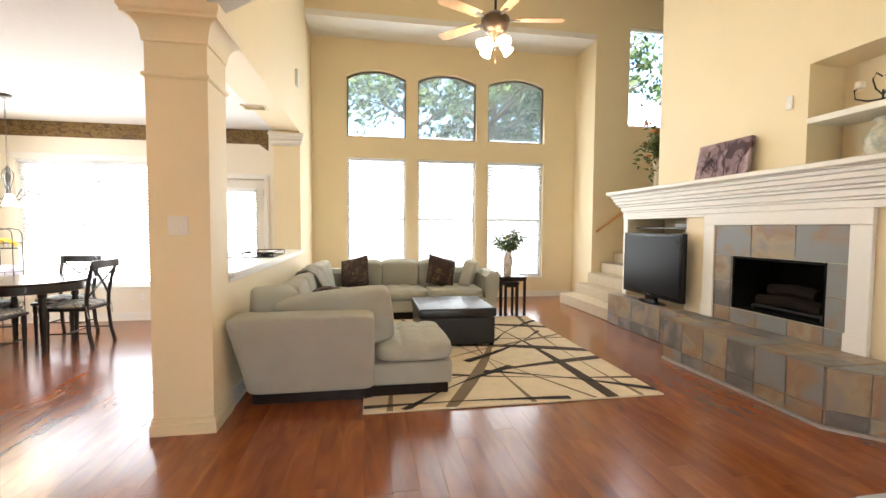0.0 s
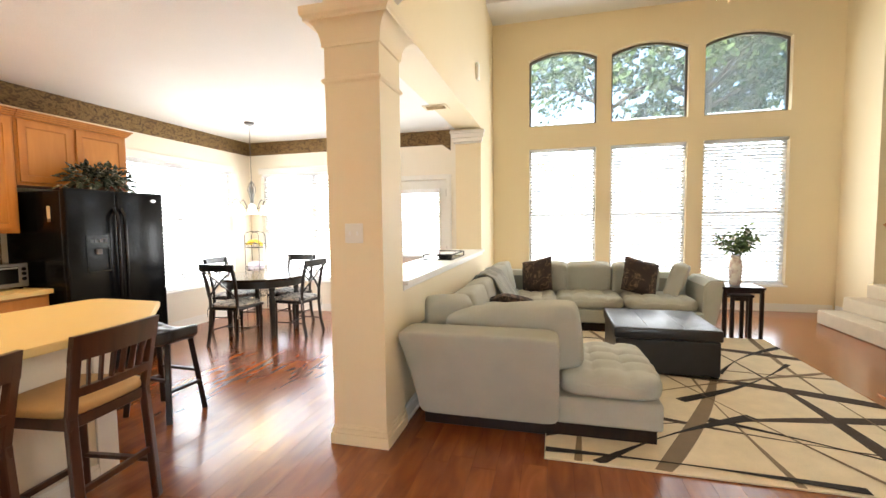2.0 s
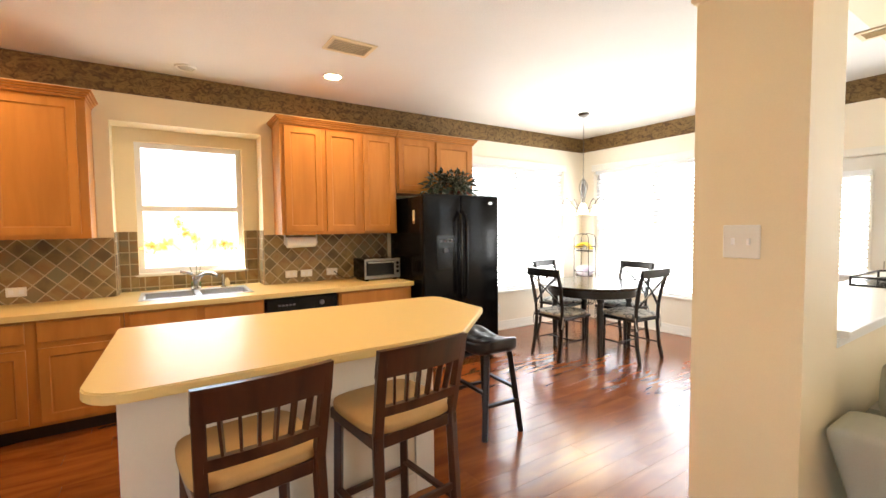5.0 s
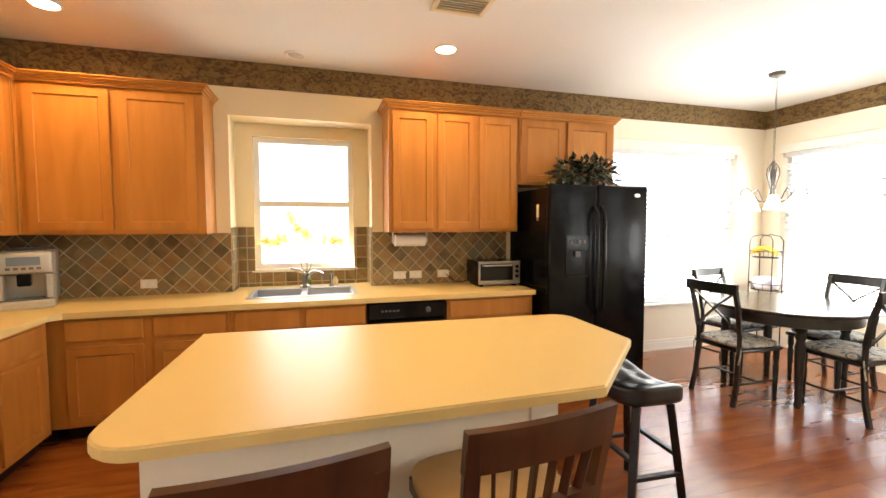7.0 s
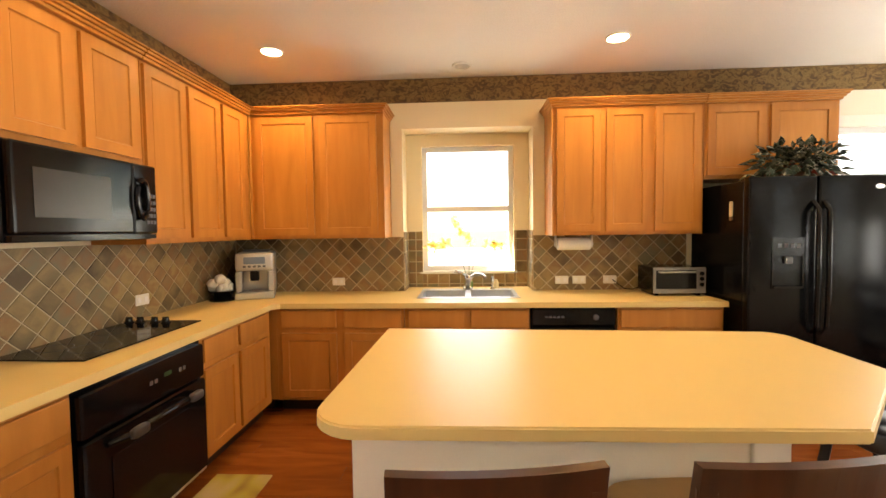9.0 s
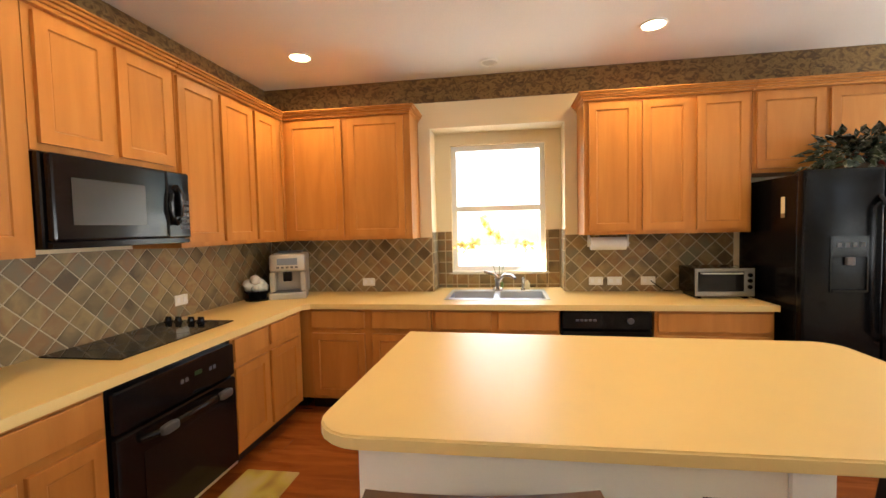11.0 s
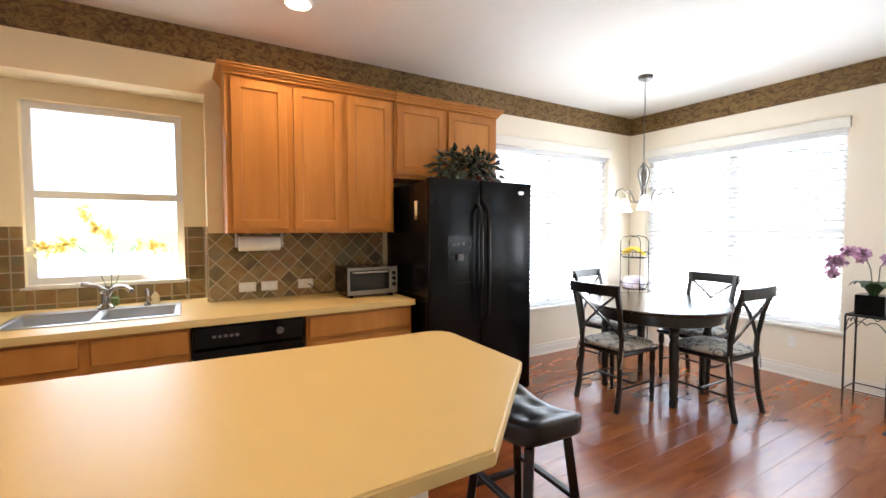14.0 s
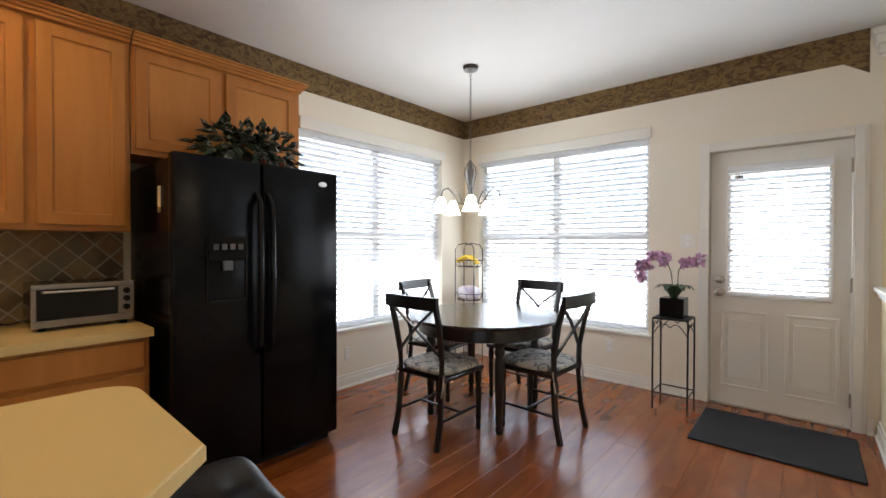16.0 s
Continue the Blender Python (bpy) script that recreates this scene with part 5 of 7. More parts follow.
ban = thing("banana_bunch", "bunch of ripe yellow bananas on the fruit stand", "fruit", x=0.24, y=8.70, z=1.035)
for i in range(5):
    a = -0.5 + 0.25 * i
    pts = [(-0.12 + 0.24 * f, (i - 2) * 0.028 * (1 - 0.4 * f), 0.05 + 0.07 * math.sin(math.pi * f) - 0.02 * f) for f in (0, 0.2, 0.4, 0.6, 0.8, 1)]
    part("banana", tube(bmesh.new(), pts, 0.019, 8, taper=0.010), BAN, ban, smooth=True)
bag = solo("produce_bag", cushion(bmesh.new(), 0.22, 0.15, 0.12, 0.24, 8.70, 0.735, 0.4, 8), ramp_mat("white_lilac_wrap", [(0.4, (0.75, 0.72, 0.74)), (0.6, (0.45, 0.38, 0.5)), (0.7, (0.7, 0.6, 0.5))], 0.4, 9, bump=0.2), "white and lilac wrapped produce on the fruit stand", "food", smooth=True)

# plant stand with orchid
ps = thing("plant_stand", "slim black wrought iron plant stand beside the door", "plant stand", x=2.33, y=8.60)
S = 0.125
part("top_plate", box(-S, -S, 0.70, S, S, 0.715, 0.003), DARKMETAL, ps)
for sx in (-1, 1):
    for sy in (-1, 1):
        part("leg", tube(bmesh.new(), [(sx * S * 0.97, sy * S * 0.97, 0), (sx * S * 0.97, sy * S * 0.97, 0.70)], 0.007, 6), DARKMETAL, ps)
for (ax, ay), (bx, by) in (((-1, -1), (1, -1)), ((1, -1), (1, 1)), ((1, 1), (-1, 1)), ((-1, 1), (-1, -1))):
    part("rail", tube(bmesh.new(), [(ax * S * 0.97, ay * S * 0.97, 0.13), (bx * S * 0.97, by * S * 0.97, 0.13)], 0.005, 6), DARKMETAL, ps)
    bm = bmesh.new()
    for f0 in (0.0, 1.0):
        pts = []
        for i in range(7):
            f = i / 6
            g = f * 0.5 if f0 == 0 else 1 - f * 0.5
            pts.append((S * 0.97 * (ax + (bx - ax) * g), S * 0.97 * (ay + (by - ay) * g), 0.58 + 0.09 * math.sin(f * math.pi * 0.75)))
        tube(bm, pts, 0.0035, 5)
    part("scroll", bm, DARKMETAL, ps)
orchid = thing("orchid", "pink orchid in a square black pot on the stand", "plant", x=2.33, y=8.60, z=0.716)
part("pot", box(-0.085, -0.085, 0, 0.085, 0.085, 0.15, 0.006), BLACK, orchid)
OLEAF = mat("orchid_leaf", (0.03, 0.06, 0.02), 0.4, vary=0.25)
bm = bmesh.new()
for a in range(7):
    d = Vector((math.cos(a * 0.9), math.sin(a * 0.9), 0))
    s = d.cross(Vector((0, 0, 1)))
    rows = []
    for i in range(6):
        f = i / 5
        p = d * (0.02 + 0.12 * f) + Vector((0, 0, 0.15 + 0.10 * math.sin(f * 2.4)))
        w = 0.038 * math.sin(math.pi * (0.12 + 0.82 * f))
        rows.append([bm.verts.new(p - s * w), bm.verts.new(p - Vector((0, 0, 0.008))), bm.verts.new(p + s * w)])
    for r, q in zip(rows, rows[1:]):
        bm.faces.new((r[0], r[1], q[1], q[0]))
        bm.faces.new((r[1], r[2], q[2], q[1]))
part("leaves", bm, OLEAF, orchid, smooth=True)
PINK = mat("pink_petal", (0.70, 0.42, 0.64), 0.5, vary=0.15, per_island=0.35)
rng = random.Random(8)
for pts in ([(0, 0, 0.15), (-0.02, -0.01, 0.35), (-0.06, -0.02, 0.46), (-0.16, -0.03, 0.47), (-0.24, -0.03, 0.38), (-0.25, -0.03, 0.27)], [(0.02, 0, 0.15), (0.03, 0, 0.36), (0.08, 0.01, 0.45), (0.17, 0.02, 0.45)]):
    part("stem", tube(bmesh.new(), pts, 0.0035, 6), OLEAF, orchid)
    bm = bmesh.new()
    P = [Vector(p) for p in pts[2:]]
    for p, q in zip(P, P[1:]):
        for i in range(7):
            c = p.lerp(q, i / 7) + Vector((rng.uniform(-.035, .035), rng.uniform(-.04, .04), rng.uniform(-.05, .02)))
            for _ in range(9):
                petal(bm, c, 0.046, rng)
    part("blossom", bm, PINK, orchid, "pink blossoms")

# nook chandelier
BRONZE = mat("brushed_pewter", (0.16, 0.15, 0.14), 0.35, metal=0.9, vary=0.1)
OPAL = glow("frosted_opal_glass", (1.0, 0.86, 0.66), 3.2)
HX, HY = 1.01, 7.70
ch = thing("chandelier", "pewter chandelier with frosted glass shades hung over the table", "chandelier", x=HX, y=HY)
part("canopy", lathe(bmesh.new(), [(0.02, CZ - 0.045), (0.055, CZ - 0.03), (0.065, CZ - 0.002)], seg=24), BRONZE, ch, smooth=True)
bm = bmesh.new()
z = CZ - 0.045
while z > 1.98:
    loop = [(0.008 * math.cos(a) if int(z * 37) % 2 else 0, 0 if int(z * 37) % 2 else 0.008 * math.cos(a), z - 0.015 + 0.018 * math.sin(a)) for a in [2 * math.pi * i / 8 for i in range(9)]]
    tube(bm, loop, 0.0022, 4)
    z -= 0.027
part("chain", bm, BRONZE, ch)
part("hub", lathe(bmesh.new(), [(0.012, 1.600), (0.03, 1.630), (0.024, 1.680), (0.016, 1.780), (0.03, 1.830), (0.03, 1.870), (0.014, 1.910), (0.012, 1.970)], seg=18), BRONZE, ch, smooth=True)
for a in (20, 92, 164, 236, 308):
    c, s = math.cos(radians(a)), math.sin(radians(a))
    arm = [(0.02, 1.650), (0.06, 1.605), (0.11, 1.620), (0.15, 1.690), (0.19, 1.735), (0.235, 1.715), (0.25, 1.655)]
    part("arm", tube(bmesh.new(), [(r * c, r * s, zz) for r, zz in arm], 0.006, 7), BRONZE, ch, smooth=True)
    part("scroll", tube(bmesh.new(), [(r * c, r * s, zz) for r, zz in [(0.016, 1.95), (0.045, 1.900), (0.05, 1.850), (0.03, 1.780), (0.02, 1.720)]], 0.004, 6), BRONZE, ch, smooth=True)
    part("shade", lathe(bmesh.new(), [(0.070, 1.535), (0.058, 1.555), (0.046, 1.590), (0.036, 1.630), (0.02, 1.655)], cx=0.25 * c, cy=0.25 * s, seg=18), OPAL, ch, "frosted glass bell shade", smooth=True)
point_lamp("chandelier_lamp", HX, HY, 1.46, 0.6, 0.12)
outlet("y", 7.22, 0.30, 0.0, 0.07, 0.115, "white wall outlet low on the nook wall")
outlet("x", 1.72, 0.33, NB, 0.07, 0.115, "white wall outlet low on the nook wall")
outlet("x", 2.36, 1.31, NB, 0.115, 0.115, "white double light switch plate beside the door")
sw = thing("light_switch", "white double light switch plate on the column", "switch", x=3.70, y=CY0, z=1.335)
part("plate", box(-0.06, -0.007, -0.06, 0.06, -0.0005, 0.06, 0.003), WHITE, sw)
for o in (-0.025, 0.025):
    part("toggle", box(o - 0.006, -0.014, -0.012, o + 0.006, -0.007, 0.012, 0.002), VINYL, sw)

# ---- living room ----
PLINTH = ESPRESSO
rugc = mat("ivory_rug_pile", (0.70, 0.60, 0.43), 0.95, vary=0.12, scale=8, fine=260, bump=0.5, spec=0.1)
rug = thing("area_rug", "ivory area rug with crossing brown and black bands", "rug", x=6.02, y=6.86)
RW, RL = 1.19, 1.54
part("pile", box(-RW, -RL, 0.001, RW, RL, 0.014, 0.004), rugc, rug)
rng = random.Random(21)
BANDS = [mat("taupe_band", (0.22, 0.16, 0.10), 0.95, vary=0.15, fine=260, bump=0.4), mat("dark_brown_band", (0.055, 0.035, 0.022), 0.95, vary=0.2, fine=260, bump=0.4), mat("black_band", (0.018, 0.015, 0.013), 0.95, vary=0.2, fine=260, bump=0.4)]


def band(p, q, bow, w, material, lift):
    """A tapering woven band lying in the rug, bowed sideways."""
    p, q = Vector((*p, 0)), Vector((*q, 0))
    d = (q - p).normalized()
    s = Vector((-d.y, d.x, 0))
    bm = bmesh.new()
    a, b = [], []
    for i in range(25):
        f = i / 24
        c = p.lerp(q, f) + s * bow * math.sin(math.pi * f)
        ww = w * (0.55 + 0.45 * math.sin(2.1 + f * 5 + bow * 9))
        for lst, k in ((a, 1), (b, -1)):
            v = c + s * ww * k
            lst.append((max(-RW + 0.006, min(RW - 0.006, v.x)), max(-RL + 0.006, min(RL - 0.006, v.y))))
    for i in range(24):
        if (Vector(a[i]) - Vector(a[i + 1])).length > 1e-4 or (Vector(b[i]) - Vector(b[i + 1])).length > 1e-4:
            bm.faces.new([bm.verts.new((*c, lift)) for c in (a[i], b[i], b[i + 1], a[i + 1])])
    bmesh.ops.remove_doubles(bm, verts=bm.verts, dist=1e-5)
    ext = bmesh.ops.extrude_face_region(bm, geom=bm.faces[:])
    bmesh.ops.translate(bm, verts=[v for v in ext["geom"] if isinstance(v, bmesh.types.BMVert)], vec=(0, 0, -0.003))
    bmesh.ops.recalc_face_normals(bm, faces=bm.faces)
    part("band", bm, material, rug)


lines = [((-1.2, -1.25), (1.2, -0.55), 0.10, 0.035, 1), ((-1.2, -0.6), (1.2, -1.15), -0.08, 0.03, 1), ((-1.0, -1.54), (-0.4, 1.54), 0.12, 0.03, 0), ((-0.55, -1.54), (0.6, 1.54), -0.15, 0.035, 0),
         ((0.1, -1.54), (0.2, 1.54), 0.12, 0.026, 0), ((0.75, -1.54), (0.35, 1.54), -0.10, 0.035, 1), ((1.0, -1.54), (1.05, 1.54), 0.1, 0.02, 0), ((-1.2, 0.1), (1.2, -0.3), 0.16, 0.04, 1),
         ((-1.2, 0.7), (1.2, 0.25), -0.12, 0.03, 0), ((-1.2, 1.2), (1.2, 0.8), 0.14, 0.035, 1), ((-0.9, -1.54), (0.2, -0.7), 0.06, 0.028, 2), ((-0.1, -0.8), (1.2, -1.45), 0.05, 0.024, 2),
         ((-0.2, -0.5), (1.0, 0.6), -0.08, 0.025, 2), ((0.3, 0.2), (1.2, 1.2), 0.08, 0.022, 2), ((-1.2, -1.45), (0.4, -1.5), 0.03, 0.02, 2), ((-1.2, -0.95), (1.2, 0.4), 0.1, 0.014, 0), ((0.6, -1.54), (-0.7, 1.54), 0.1, 0.014, 0)]
for i, (p, q, bow, w, m) in enumerate(lines):
    band(p, q, bow, w * 1.5, BANDS[m], 0.0150 + 0.0004 * i)

# sectional sofa
sofa = thing("sectional_sofa", "sage grey U-shaped sectional sofa with tufted chaise", "sofa")
SX0, SY0 = 3.99, 5.59
part("plinth", boxes((SX0 + 0.02, SY0 + 0.03, 0.0, 5.50, 6.36, 0.10), (SX0 + 0.02, 6.36, 0.0, 4.86, 9.38, 0.10), (4.86, 8.50, 0.0, 6.74, 9.38, 0.10), bevel=0.005), PLINTH, sofa, "dark wooden plinth")
part("chaise_base", box(4.90, SY0, 0.101, 5.53, 6.42, 0.275, 0.02, 3), SOFA, sofa, smooth=True)
part("seat_base", boxes((SX0 + 0.10, 6.42, 0.101, 4.90, 9.36, 0.275), (4.901, 8.45, 0.101, 6.62, 9.36, 0.275), bevel=0.015), SOFA, sofa, smooth=True)


def tufted(bm, sx, sy, h, cx, cy, cz, nx, ny):
    cushion(bm, sx, sy, h, cx, cy, cz, 0.18, 22)
    for v in bm.verts:
        if v.co.z > cz:
            u, w = (v.co.x - cx) / sx + 0.5, (v.co.y - cy) / sy + 0.5
            gx, gy = abs(math.sin(math.pi * u * nx)), abs(math.sin(math.pi * w * ny))
            v.co.z -= 0.028 * (1 - gx) ** 2.5 + 0.028 * (1 - gy) ** 2.5
    return bm


part("chaise_cushion", tufted(bmesh.new(), 0.62, 0.86, 0.16, 5.23, 6.01, 0.355, 3, 5), SOFA, sofa, "tufted chaise cushion", smooth=True)
part("chaise_cushion", tufted(bmesh.new(), 0.36, 0.70, 0.16, 4.73, 6.03, 0.35, 2, 4), SOFA, sofa, smooth=True)
for cx, cy, sx, sy in ((4.58, 6.86, 0.66, 0.86), (4.58, 7.74, 0.66, 0.86), (4.58, 8.62, 0.66, 0.86), (5.33, 8.80, 0.82, 0.70), (6.17, 8.80, 0.82, 0.70)):
    part("seat_cushion", tufted(bmesh.new(), sx, sy, 0.16, cx, cy, 0.355, 4, 4), SOFA, sofa, "tufted seat cushion", smooth=True)
# flared arm beside the column: leans out over the floor at its back
bm = cushion(bmesh.new(), 0.92, 0.27, 0.60, 4.455, SY0 + 0.08, 0.402, 0.02, 24, None, 16.0)
for v in bm.verts:
    f = max(0.0, (v.co.z - 0.10) / 0.60)
    v.co.x -= 0.105 * f ** 1.4 * (4.915 - v.co.x) / 0.92
    v.co.y -= 0.17 * f
part("arm", bm, SOFA, sofa, "flared padded arm", smooth=True)
bm = bmesh.new()
prism(bm, [(9.44, 0.101), (9.36, 0.101), (9.20, 0.60), (9.24, 0.67), (9.42, 0.67), (9.47, 0.62)], "x", 3.94, 6.66)
part("backrest", bm, SOFA, sofa, smooth=True)
bm = bmesh.new()
prism(bm, [(4.10, 0.101), (3.99, 0.101), (3.90, 0.60), (3.93, 0.66), (4.10, 0.66), (4.16, 0.60)], "y", SY0 + 0.212, 9.19)
part("backrest", bm, SOFA, sofa, smooth=True)
bm = bmesh.new()
prism(bm, [(6.60, 0.101), (6.74, 0.101), (6.84, 0.60), (6.81, 0.67), (6.68, 0.67), (6.61, 0.60)], "y", 8.46, 9.19)
bmesh.ops.bevel(bm, geom=[e for e in bm.edges if abs(e.verts[0].co.y - e.verts[1].co.y) < 1e-5], offset=0.02, segments=2, affect="EDGES")
part("arm", bm, SOFA, sofa, "flared padded arm", smooth=True)


def back_cushion(cx, cy, cz, sx, sy, sz, rx=0, ry=0, rz=0, name="back_cushion", m=None, label="plump loose back cushion"):
    return part(name, cushion(bmesh.new(), sx, sy, sz, cx, cy, cz, 0.11, 16, pose(0, 0, 0, rx, ry, rz), 9.0), m or SOFA, sofa, label, smooth=True)


back_cushion(4.61, 5.77, 0.60, 0.90, 0.20, 0.43, 6, -7, -3)
back_cushion(4.13, 5.86, 0.66, 0.34, 0.24, 0.36, 8, 0, 20)
for y in (6.45, 7.05, 7.65, 8.25, 8.80):
    back_cushion(4.20, y, 0.60, 0.24, 0.60, 0.42, 0, -14, 0)
for x in (4.78, 5.35, 5.95):
    back_cushion(x, 9.10, 0.60, 0.58, 0.22, 0.42, 14, 0, 0)
back_cushion(6.45, 8.98, 0.60, 0.20, 0.42, 0.42, 0, 16, -20)
CHOC = ramp_mat("chocolate_scroll_velvet", [(0.45, (0.030, 0.017, 0.012)), (0.55, (0.05, 0.03, 0.02)), (0.6, (0.16, 0.10, 0.06)), (0.64, (0.035, 0.02, 0.014))], 0.8, 7, (1, 1, 1), 2.0, 1, 0.1)


def pillow(cx, cy, cz, w, thick, m):
    """A square scatter pillow: full in the middle, thin at its seams, with pointed corners; faces -y before m turns it."""
    bm = bmesh.new()
    n = 14
    grid = {}
    for side in (-1, 1):
        for i in range(n + 1):
            for j in range(n + 1):
                u, v = 2 * i / n - 1, 2 * j / n - 1
                e = max(0.0, (1 - u ** 4) * (1 - v ** 4)) ** 0.55
                k = 1 - 0.07 * (1 - abs(u * v)) * (abs(u) ** 6 + abs(v) ** 6) / 2
                grid[side, i, j] = bm.verts.new((u * w / 2 * k, side * thick / 2 * e, v * w / 2 * k))
        for i in range(n):
            for j in range(n):
                bm.faces.new([grid[side, a, b] for a, b in ((i, j), (i + 1, j), (i + 1, j + 1), (i, j + 1))])
    bmesh.ops.remove_doubles(bm, verts=bm.verts, dist=1e-5)
    bmesh.ops.recalc_face_normals(bm, faces=bm.faces)
    bmesh.ops.transform(bm, matrix=Matrix.Translation((cx, cy, cz)) @ m, verts=bm.verts)
    return bm


for cx, cy, rz, ry in ((4.66, 8.80, -28, -14), (5.98, 8.86, 14, 16)):
    tp = solo("throw_pillow", pillow(cx, cy, 0.65, 0.47, 0.17, pose(0, 0, 0, -20, ry, rz)), CHOC, "chocolate brown throw pillow with scroll pattern on the sofa", "pillow", group="throw pillows", smooth=True)
THROW = ramp_mat("striped_chenille_throw", [(0.42, (0.30, 0.30, 0.27)), (0.5, (0.20, 0.21, 0.20)), (0.58, (0.38, 0.37, 0.32))], 0.95, 5, (0.5, 9, 0.5), 0.2, 2, 0.3)
tp = solo("throw_pillow", pillow(4.42, 6.62, 0.58, 0.46, 0.17, pose(0, 0, 0, 75, 10, 30)), SOFA, "sage grey throw pillow lying on the sofa corner", "pillow", group="throw pillows", smooth=True)
tb = solo("throw_pillow", pillow(4.46, 6.88, 0.62, 0.40, 0.12, pose(0, 0, 0, 70, 14, 40)), CHOC, "chocolate brown throw pillow lying on the sofa", "pillow", group="throw pillows", smooth=True)
bm = bmesh.new()
cols = []
for i in range(15):
    f = i / 14
    cols.append([(bm.verts.new((4.00 + 0.10 * j, 7.15 + 0.75 * f, [0.70, 0.83, 0.86, 0.82, 0.66, 0.50][j] + 0.018 * math.sin(f * 14 + j)))) for j in range(6)])
for a, b in zip(cols, cols[1:]):
    for j in range(5):
        bm.faces.new((a[j], a[j + 1], b[j + 1], b[j]))
throw = solo("throw_blanket", bm, THROW, "grey striped chenille throw draped over the sofa back", "blanket", smooth=True)
mod = throw.modifiers.new("thick", "SOLIDIFY")
mod.thickness = 0.02

# ottoman
ot = thing("storage_ottoman", "black leather storage ottoman with tufted lid", "ottoman")
OX0, OX1, OY0, OY1 = 5.41, 6.28, 6.86, 7.74
part("body", box(OX0 + 0.015, OY0 + 0.015, 0.018 + 0.02, OX1 - 0.015, OY1 - 0.015, 0.34, 0.012, 2), LEATHER, ot)
for a in (OX0 + 0.05, OX1 - 0.05):
    for b in (OY0 + 0.05, OY1 - 0.05):
        part("foot", box(a - 0.025, b - 0.025, 0.0225, a + 0.025, b + 0.025, 0.045), ESPRESSO, ot)
bm = box(OX0, OY0, 0.345, OX1, OY1, 0.445, 0.018, 3)
part("lid", bm, LEATHER, ot, "padded leather lid", smooth=True)
for i in range(1, 3):
    x = OX0 + (OX1 - OX0) * i / 3
    part("seam", tube(bmesh.new(), [(x, OY0 + 0.02, 0.445), (x, OY1 - 0.02, 0.445)], 0.003, 6), LEATHER, ot)

# nesting side tables with a vase
for nm, x0, x1, y0, y1, h in (("side_table", 6.80, 7.24, 8.44, 8.86, 0.60), ("side_table", 6.86, 7.10, 8.38, 8.66, 0.52)):
    st_ = thing(nm, "espresso wooden nesting side table beside the sofa", "table", "nesting tables")
    part("top", box(x0, y0, h - 0.025, x1, y1, h, 0.004), ESPRESSO, st_)
    for a in (x0 + 0.03, x1 - 0.03):
        for b in (y0 + 0.03, y1 - 0.03):
            part("leg", box(a - 0.018, b - 0.018, 0, a + 0.018, b + 0.018, h - 0.0255, 0.003), ESPRESSO, st_)
    part("apron", boxes((x0 + 0.05, y0 + 0.02, h - 0.07, x1 - 0.05, y0 + 0.035, h - 0.0255), (x0 + 0.05, y1 - 0.035, h - 0.07, x1 - 0.05, y1 - 0.02, h - 0.0255)), ESPRESSO, st_)
PORCELAIN = ramp_mat("painted_porcelain", [(0.45, (0.70, 0.66, 0.60)), (0.6, (0.45, 0.32, 0.30)), (0.7, (0.68, 0.62, 0.58))], 0.2, 12, bump=0)
vase = thing("flower_vase", "painted porcelain vase with green fern bouquet", "vase", x=7.00, y=8.66, z=0.60)
part("vase", lathe(bmesh.new(), [(0.05, 0), (0.058, 0.02), (0.065, 0.10), (0.075, 0.22), (0.06, 0.30), (0.05, 0.33), (0.06, 0.36)], seg=24), PORCELAIN, vase, smooth=True)
GREEN = mat("fresh_fern_green", (0.11, 0.18, 0.06), 0.6, vary=0.3, per_island=0.3)
WFLOW = mat("white_blossom", (0.75, 0.72, 0.6), 0.6)
rng = random.Random(31)
bm, st2, fl = bmesh.new(), bmesh.new(), bmesh.new()
for i in range(26):
    a, r = rng.uniform(0, 6.28), rng.uniform(0.08, 0.26)
    top = Vector((r * math.cos(a), r * math.sin(a), 0.36 + rng.uniform(0.10, 0.36) * (1.2 - r)))
    tube(st2, [(0, 0, 0.30), (top.x * 0.4, top.y * 0.4, 0.36 + (top.z - 0.36) * 0.6), top], 0.0025, 4)
    for k in range(14):
        f = 0.35 + 0.65 * k / 13
        foliage(bm, (top.x * f, top.y * f, 0.34 + (top.z - 0.34) * f), (0.02, 0.02, 0.02), 1, 0.09, 0.014, rng)
    if i % 3 == 0:
        for _ in range(8):
            petal(fl, top + Vector((rng.uniform(-.02, .02), rng.uniform(-.02, .02), 0.01)), 0.03, rng)
part("stems", st2, GREEN, vase)
part("leaves", bm, GREEN, vase)
part("blossom", fl, WFLOW, vase, "white blossoms")

# low table at the edge of the entry
lt = thing("low_table", "low black table with a pale grey glass top", "table")
part("top", box(6.47, 2.75, 0.435, 7.30, 3.43, 0.45, 0.004), mat("pale_grey_glass_top", (0.42, 0.46, 0.46), 0.15, vary=0.03), lt, "pale grey glass top")
part("frame", boxes((6.45, 2.73, 0.39, 7.32, 3.45, 0.434), bevel=0.005), INK, lt)
for a in (6.49, 7.28):
    for b in (2.77, 3.41):
        part("leg", box(a - 0.025, b - 0.025, 0, a + 0.025, b + 0.025, 0.389, 0.004), INK, lt)

